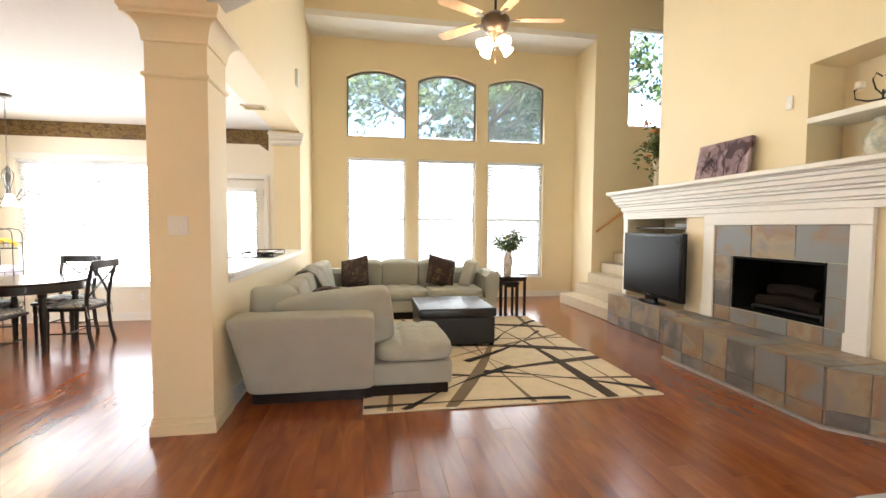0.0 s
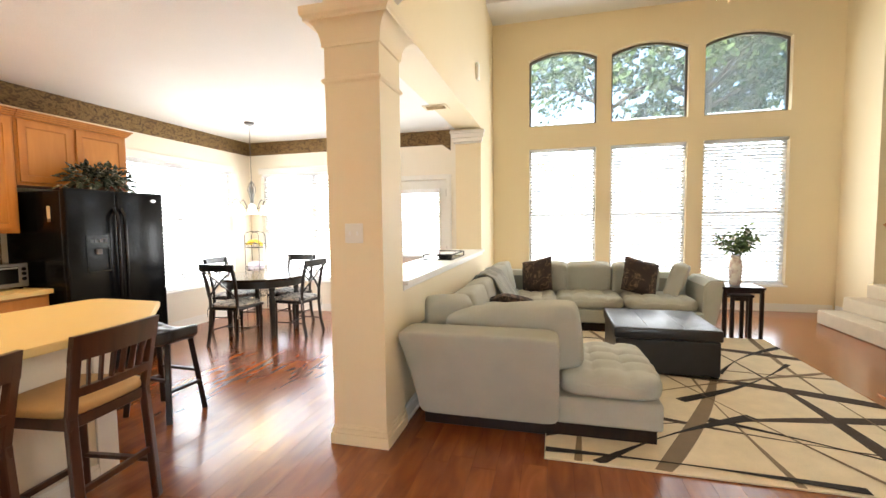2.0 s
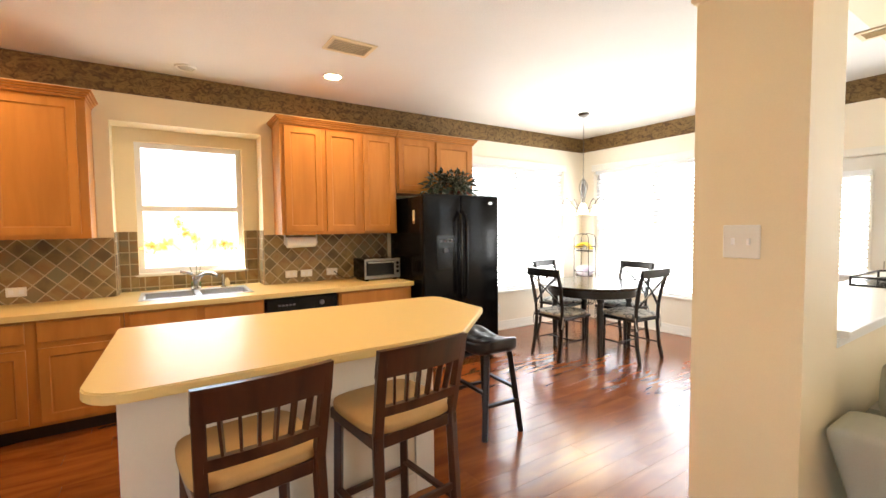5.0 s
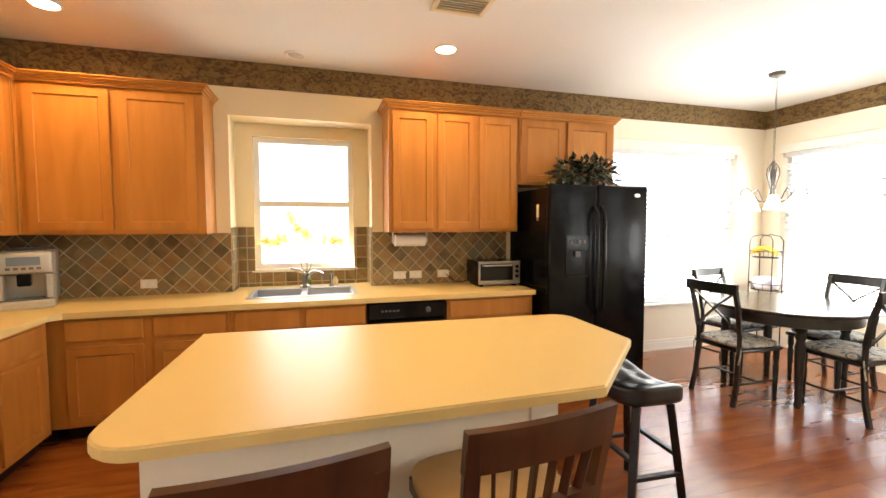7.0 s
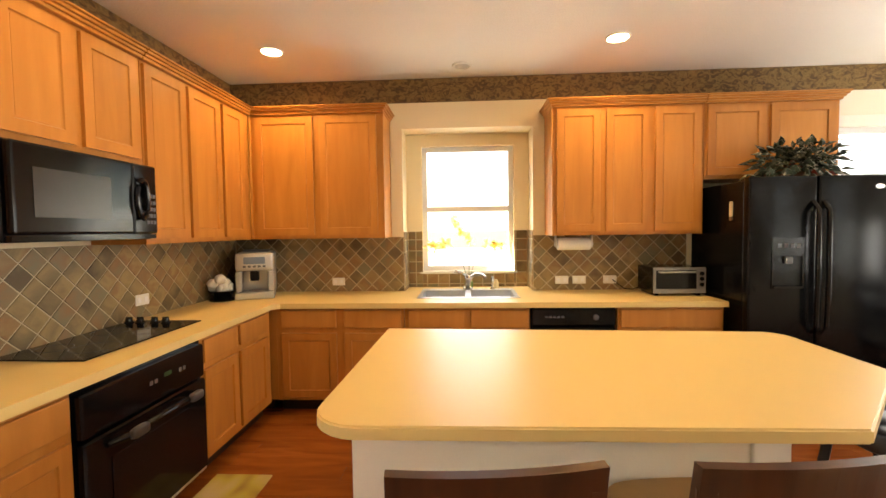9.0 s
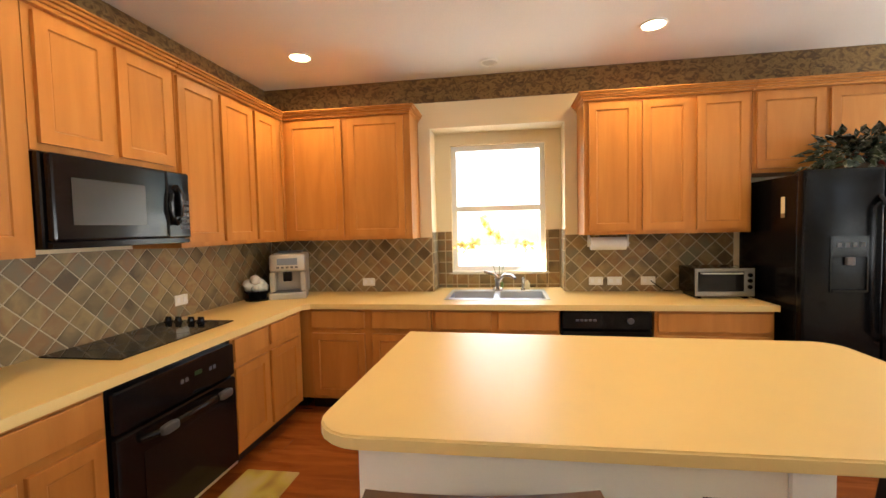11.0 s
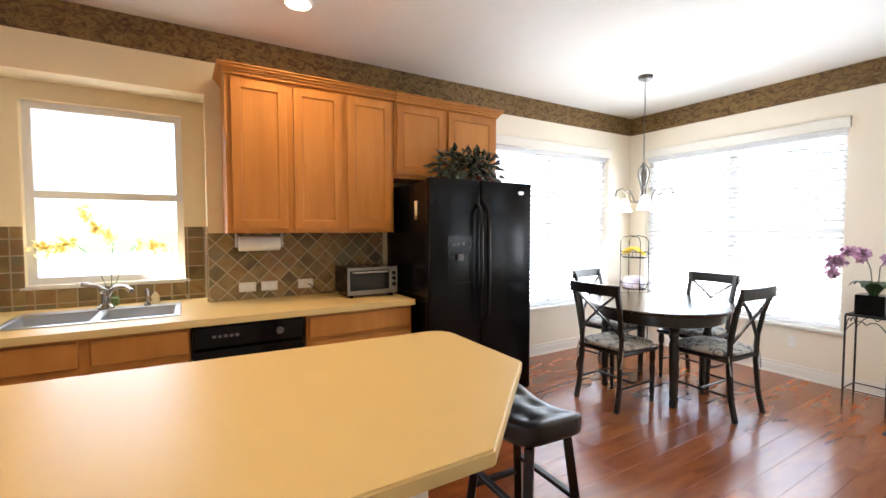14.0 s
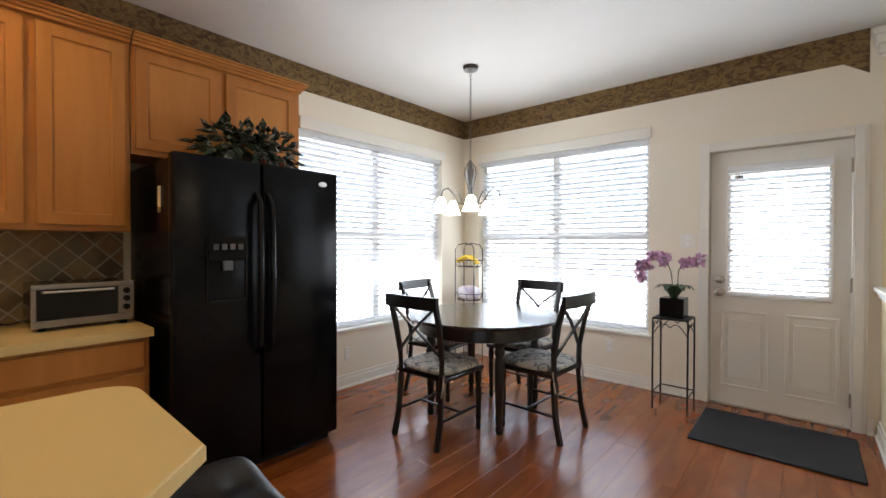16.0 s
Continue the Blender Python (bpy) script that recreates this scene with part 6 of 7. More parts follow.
# tray on the ledge
tray = thing("serving_tray", "black wire serving tray lying on the ledge", "tray", x=3.70, y=7.45, z=1.0)
for z in (0.004, 0.055):
    part("rim", tube(bmesh.new(), [(-0.15, -0.32, z), (0.15, -0.32, z), (0.15, 0.32, z), (-0.15, 0.32, z), (-0.15, -0.32, z)], 0.007, 6), DARKMETAL, tray)
for x, y in ((-0.15, -0.32), (0.15, -0.32), (0.15, 0.32), (-0.15, 0.32)):
    part("post", tube(bmesh.new(), [(x, y, 0), (x, y, 0.058)], 0.007, 6), DARKMETAL, tray)
part("base", box(-0.145, -0.315, 0.0005, 0.145, 0.315, 0.006), mat("dark_glass_base", (0.03, 0.03, 0.03), 0.15), tray)
part("dish", lathe(bmesh.new(), [(0.04, 0.007), (0.09, 0.02), (0.10, 0.035)], seg=20), DARKMETAL, tray, smooth=True)

# ---- fireplace wall ----
FX0 = 8.43
HT = 0.42
fp = thing("fireplace", "white wooden fireplace surround with long moulded mantel", "fireplace", kind="structure")
part("chimney_breast", boxes((FX0 + 0.02, 4.20, 0, 9.05, 5.09, 1.60), (FX0 + 0.02, 5.99, 0, 9.05, 6.64, 1.60), (FX0 + 0.02, 5.09, 1.08, 9.05, 5.99, 1.60), (FX0 + 0.02, 5.09, 0.0, 9.05, 5.99, 0.56), (8.95, 5.091, 0.561, 9.05, 5.989, 1.079),
     (FX0 + 0.02, 7.72, 0, 9.05, 7.82, 1.60), (FX0 + 0.02, 6.64, 1.47, 9.05, 7.72, 1.60), (8.99, 6.641, 0.0, 9.05, 7.719, 1.469), (FX0 + 0.02, 6.641, 0, 8.989, 7.719, HT - 0.002)), CREAM, fp, "cream plaster breast with a television niche")
for y0, y1 in ((6.20, 6.34), (4.78, 4.93)):
    bm = boxes((FX0 - 0.02, y0, HT, FX0 + 0.019, y1, 1.38), (FX0 - 0.03, y0 - 0.008, HT, FX0 - 0.02, y1 + 0.008, 0.56), bevel=0.004)
    part("pilaster", bm, WHITE, fp)
part("header", boxes((FX0 - 0.02, 4.78, 1.381, FX0 + 0.019, 6.34, 1.50), (FX0 - 0.02, 6.341, 1.47, FX0 + 0.019, 7.82, 1.50), (FX0 - 0.01, 7.725, HT, FX0 + 0.019, 7.82, 1.469), bevel=0.003), WHITE, fp)
bm = bmesh.new()
for g, z0, z1 in ((0.03, 1.50, 1.56), (0.045, 1.56, 1.585), (0.06, 1.585, 1.64), (0.10, 1.64, 1.67), (0.13, 1.67, 1.71), (0.16, 1.71, 1.755), (0.185, 1.755, 1.79), (0.215, 1.79, 1.80)):
    cuboid(bm, FX0 - g, 4.10, z0, FX0 + 0.125, 7.80 + g * 0.4, z1, 0.006)
cuboid(bm, FX0 - 0.25, 4.06, 1.801, 9.05, 7.90, 1.845, 0.008)
part("mantel", bm, WHITE, fp, "long white moulded mantel shelf")
FBOX = mat("sooty_firebox", (0.006, 0.0055, 0.005), 0.85, vary=0.3, spec=0.1)
part("firebox", boxes((FX0 + 0.021, 5.092, 0.562, 8.94, 5.105, 1.078), (FX0 + 0.021, 5.975, 0.562, 8.94, 5.988, 1.078), (8.93, 5.106, 0.562, 8.949, 5.974, 1.078), (FX0 + 0.021, 5.106, 0.562, 8.929, 5.974, 0.575), (FX0 + 0.021, 5.106, 1.062, 8.929, 5.974, 1.077)), FBOX, fp)
part("fire_screen", boxes((FX0 + 0.012, 5.095, 0.565, FX0 + 0.020, 5.115, 1.075), (FX0 + 0.012, 5.965, 0.565, FX0 + 0.020, 5.985, 1.075), (FX0 + 0.012, 5.115, 0.565, FX0 + 0.020, 5.965, 0.585), (FX0 + 0.012, 5.115, 1.055, FX0 + 0.020, 5.965, 1.075)), BLACK, fp)
LOGM = mat("charred_log", (0.018, 0.013, 0.010), 0.95, vary=0.4, bump=0.5, spec=0.1)
for i, (y0, y1, x, z) in enumerate(((5.24, 5.84, 8.62, 0.66), (5.29, 5.80, 8.72, 0.68), (5.32, 5.76, 8.66, 0.77))):
    part("log", tube(bmesh.new(), [(x, y0, z), (x + 0.02, (y0 + y1) / 2, z + 0.02), (x - 0.01, y1, z)], 0.055, 9), LOGM, fp)
part("grate", boxes((8.55, 5.19, 0.577, 8.80, 5.22, 0.61), (8.55, 5.84, 0.577, 8.80, 5.87, 0.61), (8.56, 5.19, 0.60, 8.58, 5.87, 0.62)), DARKMETAL, fp)

# upper wall over the mantel, with a recessed shelf
UX = 8.56
structure("wall_over_mantel", boxes((UX, 5.41, 1.846, 9.05, 7.30, HZ), (UX, 4.20, 2.74, 9.05, 5.41, HZ), (8.93, 4.36, 1.846, 9.05, 5.409, 2.739), (UX, 4.20, 1.846, 8.929, 4.36, 2.739)), CREAM, "cream chimney wall over the mantel with a shelf niche", "wall")
shelf = solo("niche_shelf", box(UX - 0.015, 4.363, 2.235, 8.928, 5.407, 2.285, 0.004), WHITE, "white painted shelf in the wall niche", "shelf")
pic = thing("canvas_picture", "mauve canvas print of bare branches leaning on the wall", "picture", x=UX - 0.115, y=6.20, z=1.846, rz=-90)
bm = box(-0.33, -0.02, 0, 0.33, 0.018, 0.40, 0.003)
MAUVE = ramp_mat("mauve_branches_print", [(0.38, (0.06, 0.03, 0.04)), (0.45, (0.20, 0.13, 0.15)), (0.6, (0.32, 0.23, 0.25)), (0.75, (0.46, 0.38, 0.38))], 0.7, 5, (1, 1, 1), 1.6, 4, 0.0)
bmesh.ops.rotate(bm, verts=bm.verts, matrix=Matrix.Rotation(radians(-10), 3, "X"))
part("canvas", bm, MAUVE, pic)
rng = random.Random(5)
bm = bmesh.new()
def twig(bm, x, z, a, l, n):
    x2, z2 = x + l * math.sin(a), z + l * math.cos(a)
    if abs(x2) > 0.32 or not 0.01 < z2 < 0.39:
        return
    t = radians(10)
    q = [(u, -0.0225 * math.cos(t) + w * math.sin(t), w * math.cos(t) + 0.0225 * math.sin(t)) for u, w in ((x, z), (x2, z2))]
    beam(bm, q[0], q[1], 0.002 + 0.002 * n, 0.003)
    if n:
        for _ in range(2):
            twig(bm, x2, z2, a + rng.uniform(-0.9, 0.9), l * rng.uniform(0.6, 0.9), n - 1)
for k in range(4):
    twig(bm, -0.25 + 0.16 * k, 0.02, rng.uniform(-0.3, 0.3), 0.10, 4)
part("painted_branch", bm, mat("dark_branch_paint", (0.06, 0.03, 0.045), 0.7), pic)

# things in the niche
sc = thing("scroll_candle_holder", "dark scrolled iron candle holder on the niche shelf", "candle holder", x=8.72, y=4.98, z=2.285, rz=-90)
part("base", boxes((-0.06, -0.04, 0, 0.06, 0.04, 0.012), bevel=0.003), DARKMETAL, sc)
part("stem", tube(bmesh.new(), [(0, 0, 0.01), (0, 0, 0.12)], 0.007, 8), DARKMETAL, sc)
for s in (-1, 1):
    part("scroll", tube(bmesh.new(), [(0, 0, 0.05), (s * 0.10, 0, 0.06), (s * 0.19, 0, 0.10), (s * 0.20, 0, 0.17), (s * 0.16, 0, 0.19)], 0.007, 7), DARKMETAL, sc, smooth=True)
    part("heart", tube(bmesh.new(), [(0, 0, 0.08), (s * 0.05, 0, 0.14), (s * 0.075, 0, 0.22), (s * 0.05, 0, 0.26), (s * 0.01, 0, 0.22)], 0.006, 7), DARKMETAL, sc, smooth=True)
    part("candle", lathe(bmesh.new(), [(0.03, 0.175), (0.034, 0.18), (0.03, 0.225), (0.02, 0.226)], cx=s * 0.16, seg=14), PORC, sc, "cream votive candle", smooth=True)
jar = thing("porcelain_urn", "large painted porcelain urn in the wall niche", "vase", x=8.73, y=4.93, z=1.846)
part("body", lathe(bmesh.new(), [(0.08, 0), (0.10, 0.02), (0.14, 0.10), (0.145, 0.18), (0.11, 0.26), (0.075, 0.30), (0.09, 0.34)], seg=28), ramp_mat("urn_glaze", [(0.4, (0.60, 0.55, 0.42)), (0.55, (0.35, 0.38, 0.33)), (0.7, (0.66, 0.60, 0.48))], 0.2, 9, bump=0), jar, smooth=True)

# plant at the end of the mantel
hp = thing("mantel_plant", "trailing green fern with orange blooms in a vase on the mantel", "plant", x=8.76, y=7.52, z=1.846)
part("vase", lathe(bmesh.new(), [(0.09, 0), (0.10, 0.02), (0.08, 0.20), (0.11, 0.42), (0.10, 0.46)], seg=20), ramp_mat("tan_ceramic", [(0.4, (0.36, 0.27, 0.15)), (0.6, (0.45, 0.36, 0.22))], 0.4, 6, bump=0.05), hp, smooth=True)
rng = random.Random(17)
bm = bmesh.new()
for i in range(26):
    a = rng.uniform(0, 6.28)
    reach, rise = rng.uniform(0.15, 0.36), rng.uniform(0.1, 0.75)
    for k in range(9):
        f = k / 8
        foliage(bm, (reach * f * math.cos(a), reach * f * math.sin(a), 0.50 + rise * f - 0.75 * f * f * (0.9 - rise)), (0.02, 0.02, 0.02), 2, 0.11, 0.035, rng)
part("leaves", bm, mat("mid_green_leaf", (0.11, 0.17, 0.05), 0.5, vary=0.3, per_island=0.4), hp)
bm = bmesh.new()
for i in range(8):
    c = Vector((rng.uniform(-.25, .1), rng.uniform(-.25, .25), rng.uniform(0.4, 1.0)))
    for _ in range(7):
        petal(bm, c, 0.05, rng)
part("blossom", bm, mat("orange_petal", (0.55, 0.20, 0.05), 0.6), hp, "orange blooms")

# television in front of the niche
tv = thing("television", "black flat-screen television standing on the slate hearth", "television", x=8.345, y=7.08, z=HT + 0.006, rz=-93)
part("bezel", box(-0.59, -0.035, 0.075, 0.59, 0.035, 0.86, 0.012, 2), BLACK, tv)
part("screen", box(-0.555, -0.0375, 0.125, 0.555, -0.0355, 0.825), mat("matt_display_panel", (0.006, 0.006, 0.007), 0.3, vary=0.1, bump=0, spec=0.1), tv, "dark glossy screen")
part("neck", box(-0.10, -0.02, 0.02, 0.10, 0.03, 0.09, 0.004), BLACK, tv)
part("foot", lathe(bmesh.new(), [(0.22, 0), (0.22, 0.012), (0.14, 0.022)], seg=32, m=Matrix.Diagonal((1.2, 0.42, 1, 1))), BLACK, tv, smooth=True)
part("nameplate", box(-0.03, -0.0365, 0.095, 0.03, -0.0352, 0.105), GREYP, tv)
box_ = thing("media_player", "slim grey media player on the niche shelf", "media player", x=8.74, y=6.85, z=1.36)
part("body", box(-0.12, -0.2, 0.0, 0.12, 0.2, 0.05, 0.005), mat("grey_plastic", (0.25, 0.25, 0.26), 0.4), box_)
solo("niche_ledge", box(8.55, 6.643, 1.34, 8.985, 7.717, 1.359), ESPRESSO, "dark shelf inside the television niche", "shelf")
ws = thing("wall_sensor", "small white sensor on the chimney wall", "sensor", x=UX, y=5.57, z=2.46)
part("body", box(-0.02, -0.03, -0.06, -0.001, 0.03, 0.06, 0.005), WHITE, ws)
th = thing("wall_chime", "small white chime box high on the living room wall", "chime", x=PX1, y=8.6, z=3.40)
part("body", box(0.001, -0.05, -0.11, 0.04, 0.05, 0.11, 0.006), WHITE, th)

# stairs
stairs = thing("staircase", "cream carpeted stairs with white skirting", "stairs", kind="structure")
CARPET = mat("cream_carpet", (0.55, 0.46, 0.33), 0.95, vary=0.1, scale=10, fine=260, bump=0.4)
for i in range(12):
    x0 = 8.30 + 0.25 * i
    part("step", box(x0 if i else 8.27, 7.93 if i else 7.91, 0.18 * i + (0.001 if i == 0 else 0.0), x0 + 0.27, BAYY - 0.002, 0.18 * (i + 1), 0.015, 2), CARPET, stairs)
bm = bmesh.new()
prism(bm, [(8.30, 0.0), (8.30, 0.22), (11.3, 2.4), (11.3, 0.0)], "y", 7.905, 7.925)
part("skirting", bm, WHITE, stairs)
rail = thing("handrail", "honey wood handrail fixed to the stairwell wall", "handrail")
HONEY = ramp_mat("honey_wood", [(0.3, (0.46, 0.22, 0.07)), (0.7, (0.56, 0.29, 0.11))], 0.35, 3, (1, 6, 6), 0.3, 5, 0.02)
part("rail", tube(bmesh.new(), [(8.92, BAYY - 0.06, 1.28), (8.95, BAYY - 0.07, 1.31), (10.4, BAYY - 0.07, 2.32)], 0.025, 12), HONEY, rail, smooth=True)
for x in (9.1, 10.0):
    part("bracket", tube(bmesh.new(), [(x, BAYY - 0.001, 1.32 + (x - 8.95) * 0.697), (x, BAYY - 0.06, 1.32 + (x - 8.95) * 0.697), (x, BAYY - 0.07, 1.36 + (x - 8.95) * 0.65)], 0.006, 6), BRASSY, rail)

# slate hearths: core, tiles follow at the end
hearth = thing("hearth", "raised hearth faced with multicolour slate tiles", "hearth", kind="structure")
bm = bmesh.new()
prism(bm, [(7.892, 4.64), (8.20, 4.33), (FX0 + 0.018, 4.33), (FX0 + 0.018, 6.218), (7.892, 6.218)], "z", 0.0, HT - 0.012)
cuboid(bm, 8.262, 6.22, 0, FX0 + 0.018, 7.888, HT - 0.012)
part("core", bm, GROUT, hearth)
bm = bmesh.new()
prism(bm, [(7.862, 4.63), (8.18, 4.31), (8.21, 4.33), (7.892, 4.65), (7.892, 6.22), (7.862, 6.22)], "z", 0.0, 0.025)
part("base_trim", bm, mat("pewter_trim", (0.35, 0.33, 0.31), 0.4), hearth)

# ceiling fan
fan = thing("ceiling_fan", "bronze ceiling fan with light wood blades and four lit glass shades", "ceiling fan", x=6.10, y=6.45, z=0)
FZ = 3.36
part("canopy", lathe(bmesh.new(), [(0.02, HZ - 0.09), (0.07, HZ - 0.05), (0.075, HZ - 0.001)], seg=20), DARKMETAL, fan, smooth=True)
part("downrod", tube(bmesh.new(), [(0, 0, FZ + 0.10), (0, 0, HZ - 0.085)], 0.013, 10), DARKMETAL, fan)
part("motor", lathe(bmesh.new(), [(0.06, FZ - 0.12), (0.11, FZ - 0.09), (0.14, FZ - 0.03), (0.14, FZ + 0.02), (0.10, FZ + 0.06), (0.03, FZ + 0.10)], seg=28), mat("bronze_motor", (0.10, 0.07, 0.05), 0.35, metal=0.7), fan, smooth=True)
BLADE = ramp_mat("light_oak_blade", [(0.3, (0.50, 0.30, 0.13)), (0.7, (0.62, 0.40, 0.19))], 0.45, 2, (6, 0.8, 1), 0.3, 5, 0.02)
for i in range(5):
    a = 62 + 72 * i
    r = pose(0, 0, FZ + 0.015, 0, 0, a) @ pose(0, 0, 0, 9, 0, 0)
    bm = prism(bmesh.new(), [(0.20, -0.05), (0.62, -0.068), (0.665, -0.05), (0.675, 0.0), (0.665, 0.05), (0.62, 0.068), (0.20, 0.05)], "z", -0.004, 0.004)
    bmesh.ops.transform(bm, matrix=r, verts=bm.verts)
    part("blade", bm, BLADE, fan)
    bm = boxes((0.11, -0.022, -0.012, 0.25, 0.022, -0.0045), bevel=0.002)
    bmesh.ops.transform(bm, matrix=r, verts=bm.verts)
    part("blade_iron", bm, DARKMETAL, fan)
part("light_kit", lathe(bmesh.new(), [(0.02, FZ - 0.24), (0.05, FZ - 0.22), (0.05, FZ - 0.16), (0.07, FZ - 0.121)], seg=20), mat("pewter_kit", (0.35, 0.30, 0.24), 0.3, metal=0.8), fan, smooth=True)
for i in range(4):
    a = radians(20 + 90 * i)
    m = Matrix.Translation((0.07 * math.cos(a), 0.07 * math.sin(a), FZ - 0.19)) @ Matrix.Rotation(a, 4, "Z") @ Matrix.Rotation(radians(125), 4, "Y")
    part("shade", lathe(bmesh.new(), [(0.02, 0), (0.035, 0.03), (0.042, 0.07), (0.058, 0.125)], seg=18, m=m), glow("lit_fan_glass", (1.0, 0.82, 0.55), 6.0) if i == 0 else bpy.data.materials["lit_fan_glass"], fan, "lit frosted glass shade", smooth=True)
part("pull_chain", tube(bmesh.new(), [(0, 0, FZ - 0.24), (0, 0, FZ - 0.40)], 0.002, 5), BRASSY, fan)
point_lamp("fan_lamp", 6.10, 6.45, FZ - 0.38, 1.8, 0.10)

# recessed lights (the third is unseen and added) and vents in the low ceiling
for cx, cy in CANS:
    can = thing("recessed_light", "white trimmed recessed ceiling light, lit", "light", "recessed lights", x=cx, y=cy, z=CZ)
    bm = bmesh.new()
    tube(bm, [(0.078 * math.cos(a), 0.078 * math.sin(a), -0.002) for a in [2 * math.pi * i / 28 for i in range(29)]], 0.010, 6)
    part("trim_ring", bm, WHITE, can, smooth=True)
    part("bulb", lathe(bmesh.new(), [(0.05, -0.012), (0.068, -0.006), (0.068, -0.001)], seg=24), glow("lit_can_bulb", (1.0, 0.80, 0.50), 9.0) if "lit_can_bulb" not in bpy.data.materials else bpy.data.materials["lit_can_bulb"], can, "lit bulb face")
eye = thing("recessed_light", "white unlit recessed eyeball light over the sink", "light", "recessed lights", x=0.27, y=3.66, z=CZ)
bm = bmesh.new()
tube(bm, [(0.07 * math.cos(a), 0.07 * math.sin(a), -0.002) for a in [2 * math.pi * i / 28 for i in range(29)]], 0.012, 6)
part("trim_ring", bm, WHITE, eye, smooth=True)
part("bulb", lathe(bmesh.new(), [(0.02, -0.022), (0.05, -0.012), (0.06, -0.001)], seg=20), mat("unlit_bulb", (0.55, 0.52, 0.47), 0.4), eye, smooth=True)


def vent(x, y, w, d, rz, label):
    ob = thing("ceiling_vent", label, "vent", "ceiling vents", x=x, y=y, z=CZ, rz=rz)
    part("frame", boxes((-w, -d, -0.012, w, -d + 0.03, -0.001), (-w, d - 0.03, -0.012, w, d, -0.001), (-w, -d + 0.03, -0.012, -w + 0.03, d - 0.03, -0.001), (w - 0.03, -d + 0.03, -0.012, w, d - 0.03, -0.001), bevel=0.003), CREAM, ob)
    part("backing", box(-w + 0.03, -d + 0.03, -0.003, w - 0.03, d - 0.03, -0.001), mat("vent_dark", (0.50, 0.42, 0.28), 0.7) if "vent_dark" not in bpy.data.materials else bpy.data.materials["vent_dark"], ob)
    for i in range(7):
        t = -d + 0.04 + (2 * d - 0.08) * i / 6
        bm = box(-w + 0.03, -0.009, -0.0012, w - 0.03, 0.009, 0.0012)
        bmesh.ops.transform(bm, matrix=pose(0, t, -0.009, 35), verts=bm.verts)
        part("slat", bm, CREAM, ob)


vent(1.35, 4.66, 0.17, 0.12, 90, "white slatted air vent in the kitchen ceiling")
vent(3.55, 7.70, 0.14, 0.10, 0, "white slatted air vent near the beam")

# ---- garden ----
BARK = ramp_mat("tree_bark", [(0.3, (0.04, 0.03, 0.022)), (0.7, (0.10, 0.075, 0.055))], 0.9, 6, (3, 3, 0.5), 0.5, 5, 0.6)
FOL = mat("tree_leaf", (0.08, 0.13, 0.04), 0.55, vary=0.2, per_island=0.55, spec=0.3)
PATIO = structure("patio", boxes((-8, LB + 0.21, -0.32, 18, LB + 9, -0.06), (-30, -10.0, -0.32, -0.51, LB + 0.2, -0.06)), mat("pale_concrete", (0.50, 0.48, 0.44), 0.85, vary=0.12, scale=1, fine=60, bump=0.2), "pale concrete patio behind the house", "patio")
FENCEW = mat("weathered_fence_board", (0.55, 0.50, 0.42), 0.85, vary=0.15, per_object=0.12, stretch=(6, 6, 0.5))


def fence(x0, y0, x1, y1):
    ob = thing("garden_fence", "weathered wooden board fence behind the patio", "fence", kind="")
    d = Vector((x1 - x0, y1 - y0, 0))
    k = int(d.length / 0.30)
    rz = math.degrees(math.atan2(d.y, d.x))
    bm = box(0.004, -0.012, -0.3, 0.296, 0.012, 1.75, 0.004)
    me = bpy.data.meshes.new("board")
    bm.to_mesh(me)
    bm.free()
    me.materials.append(FENCEW)
    for i in range(k):
        b = new("board", me)
        b.parent = ob
        b.matrix_basis = pose(x0 + d.x * i / k, y0 + d.y * i / k, 0.02 * math.sin(i * 2.3), 0, 0, rz)
    part("rail", beam(bmesh.new(), (x0, y0 + 0.03, 1.3), (x1, y1 + 0.03, 1.3), 0.05, 0.09), FENCEW, ob)


fence(-6, LB + 8.0, 17, LB + 8.0)


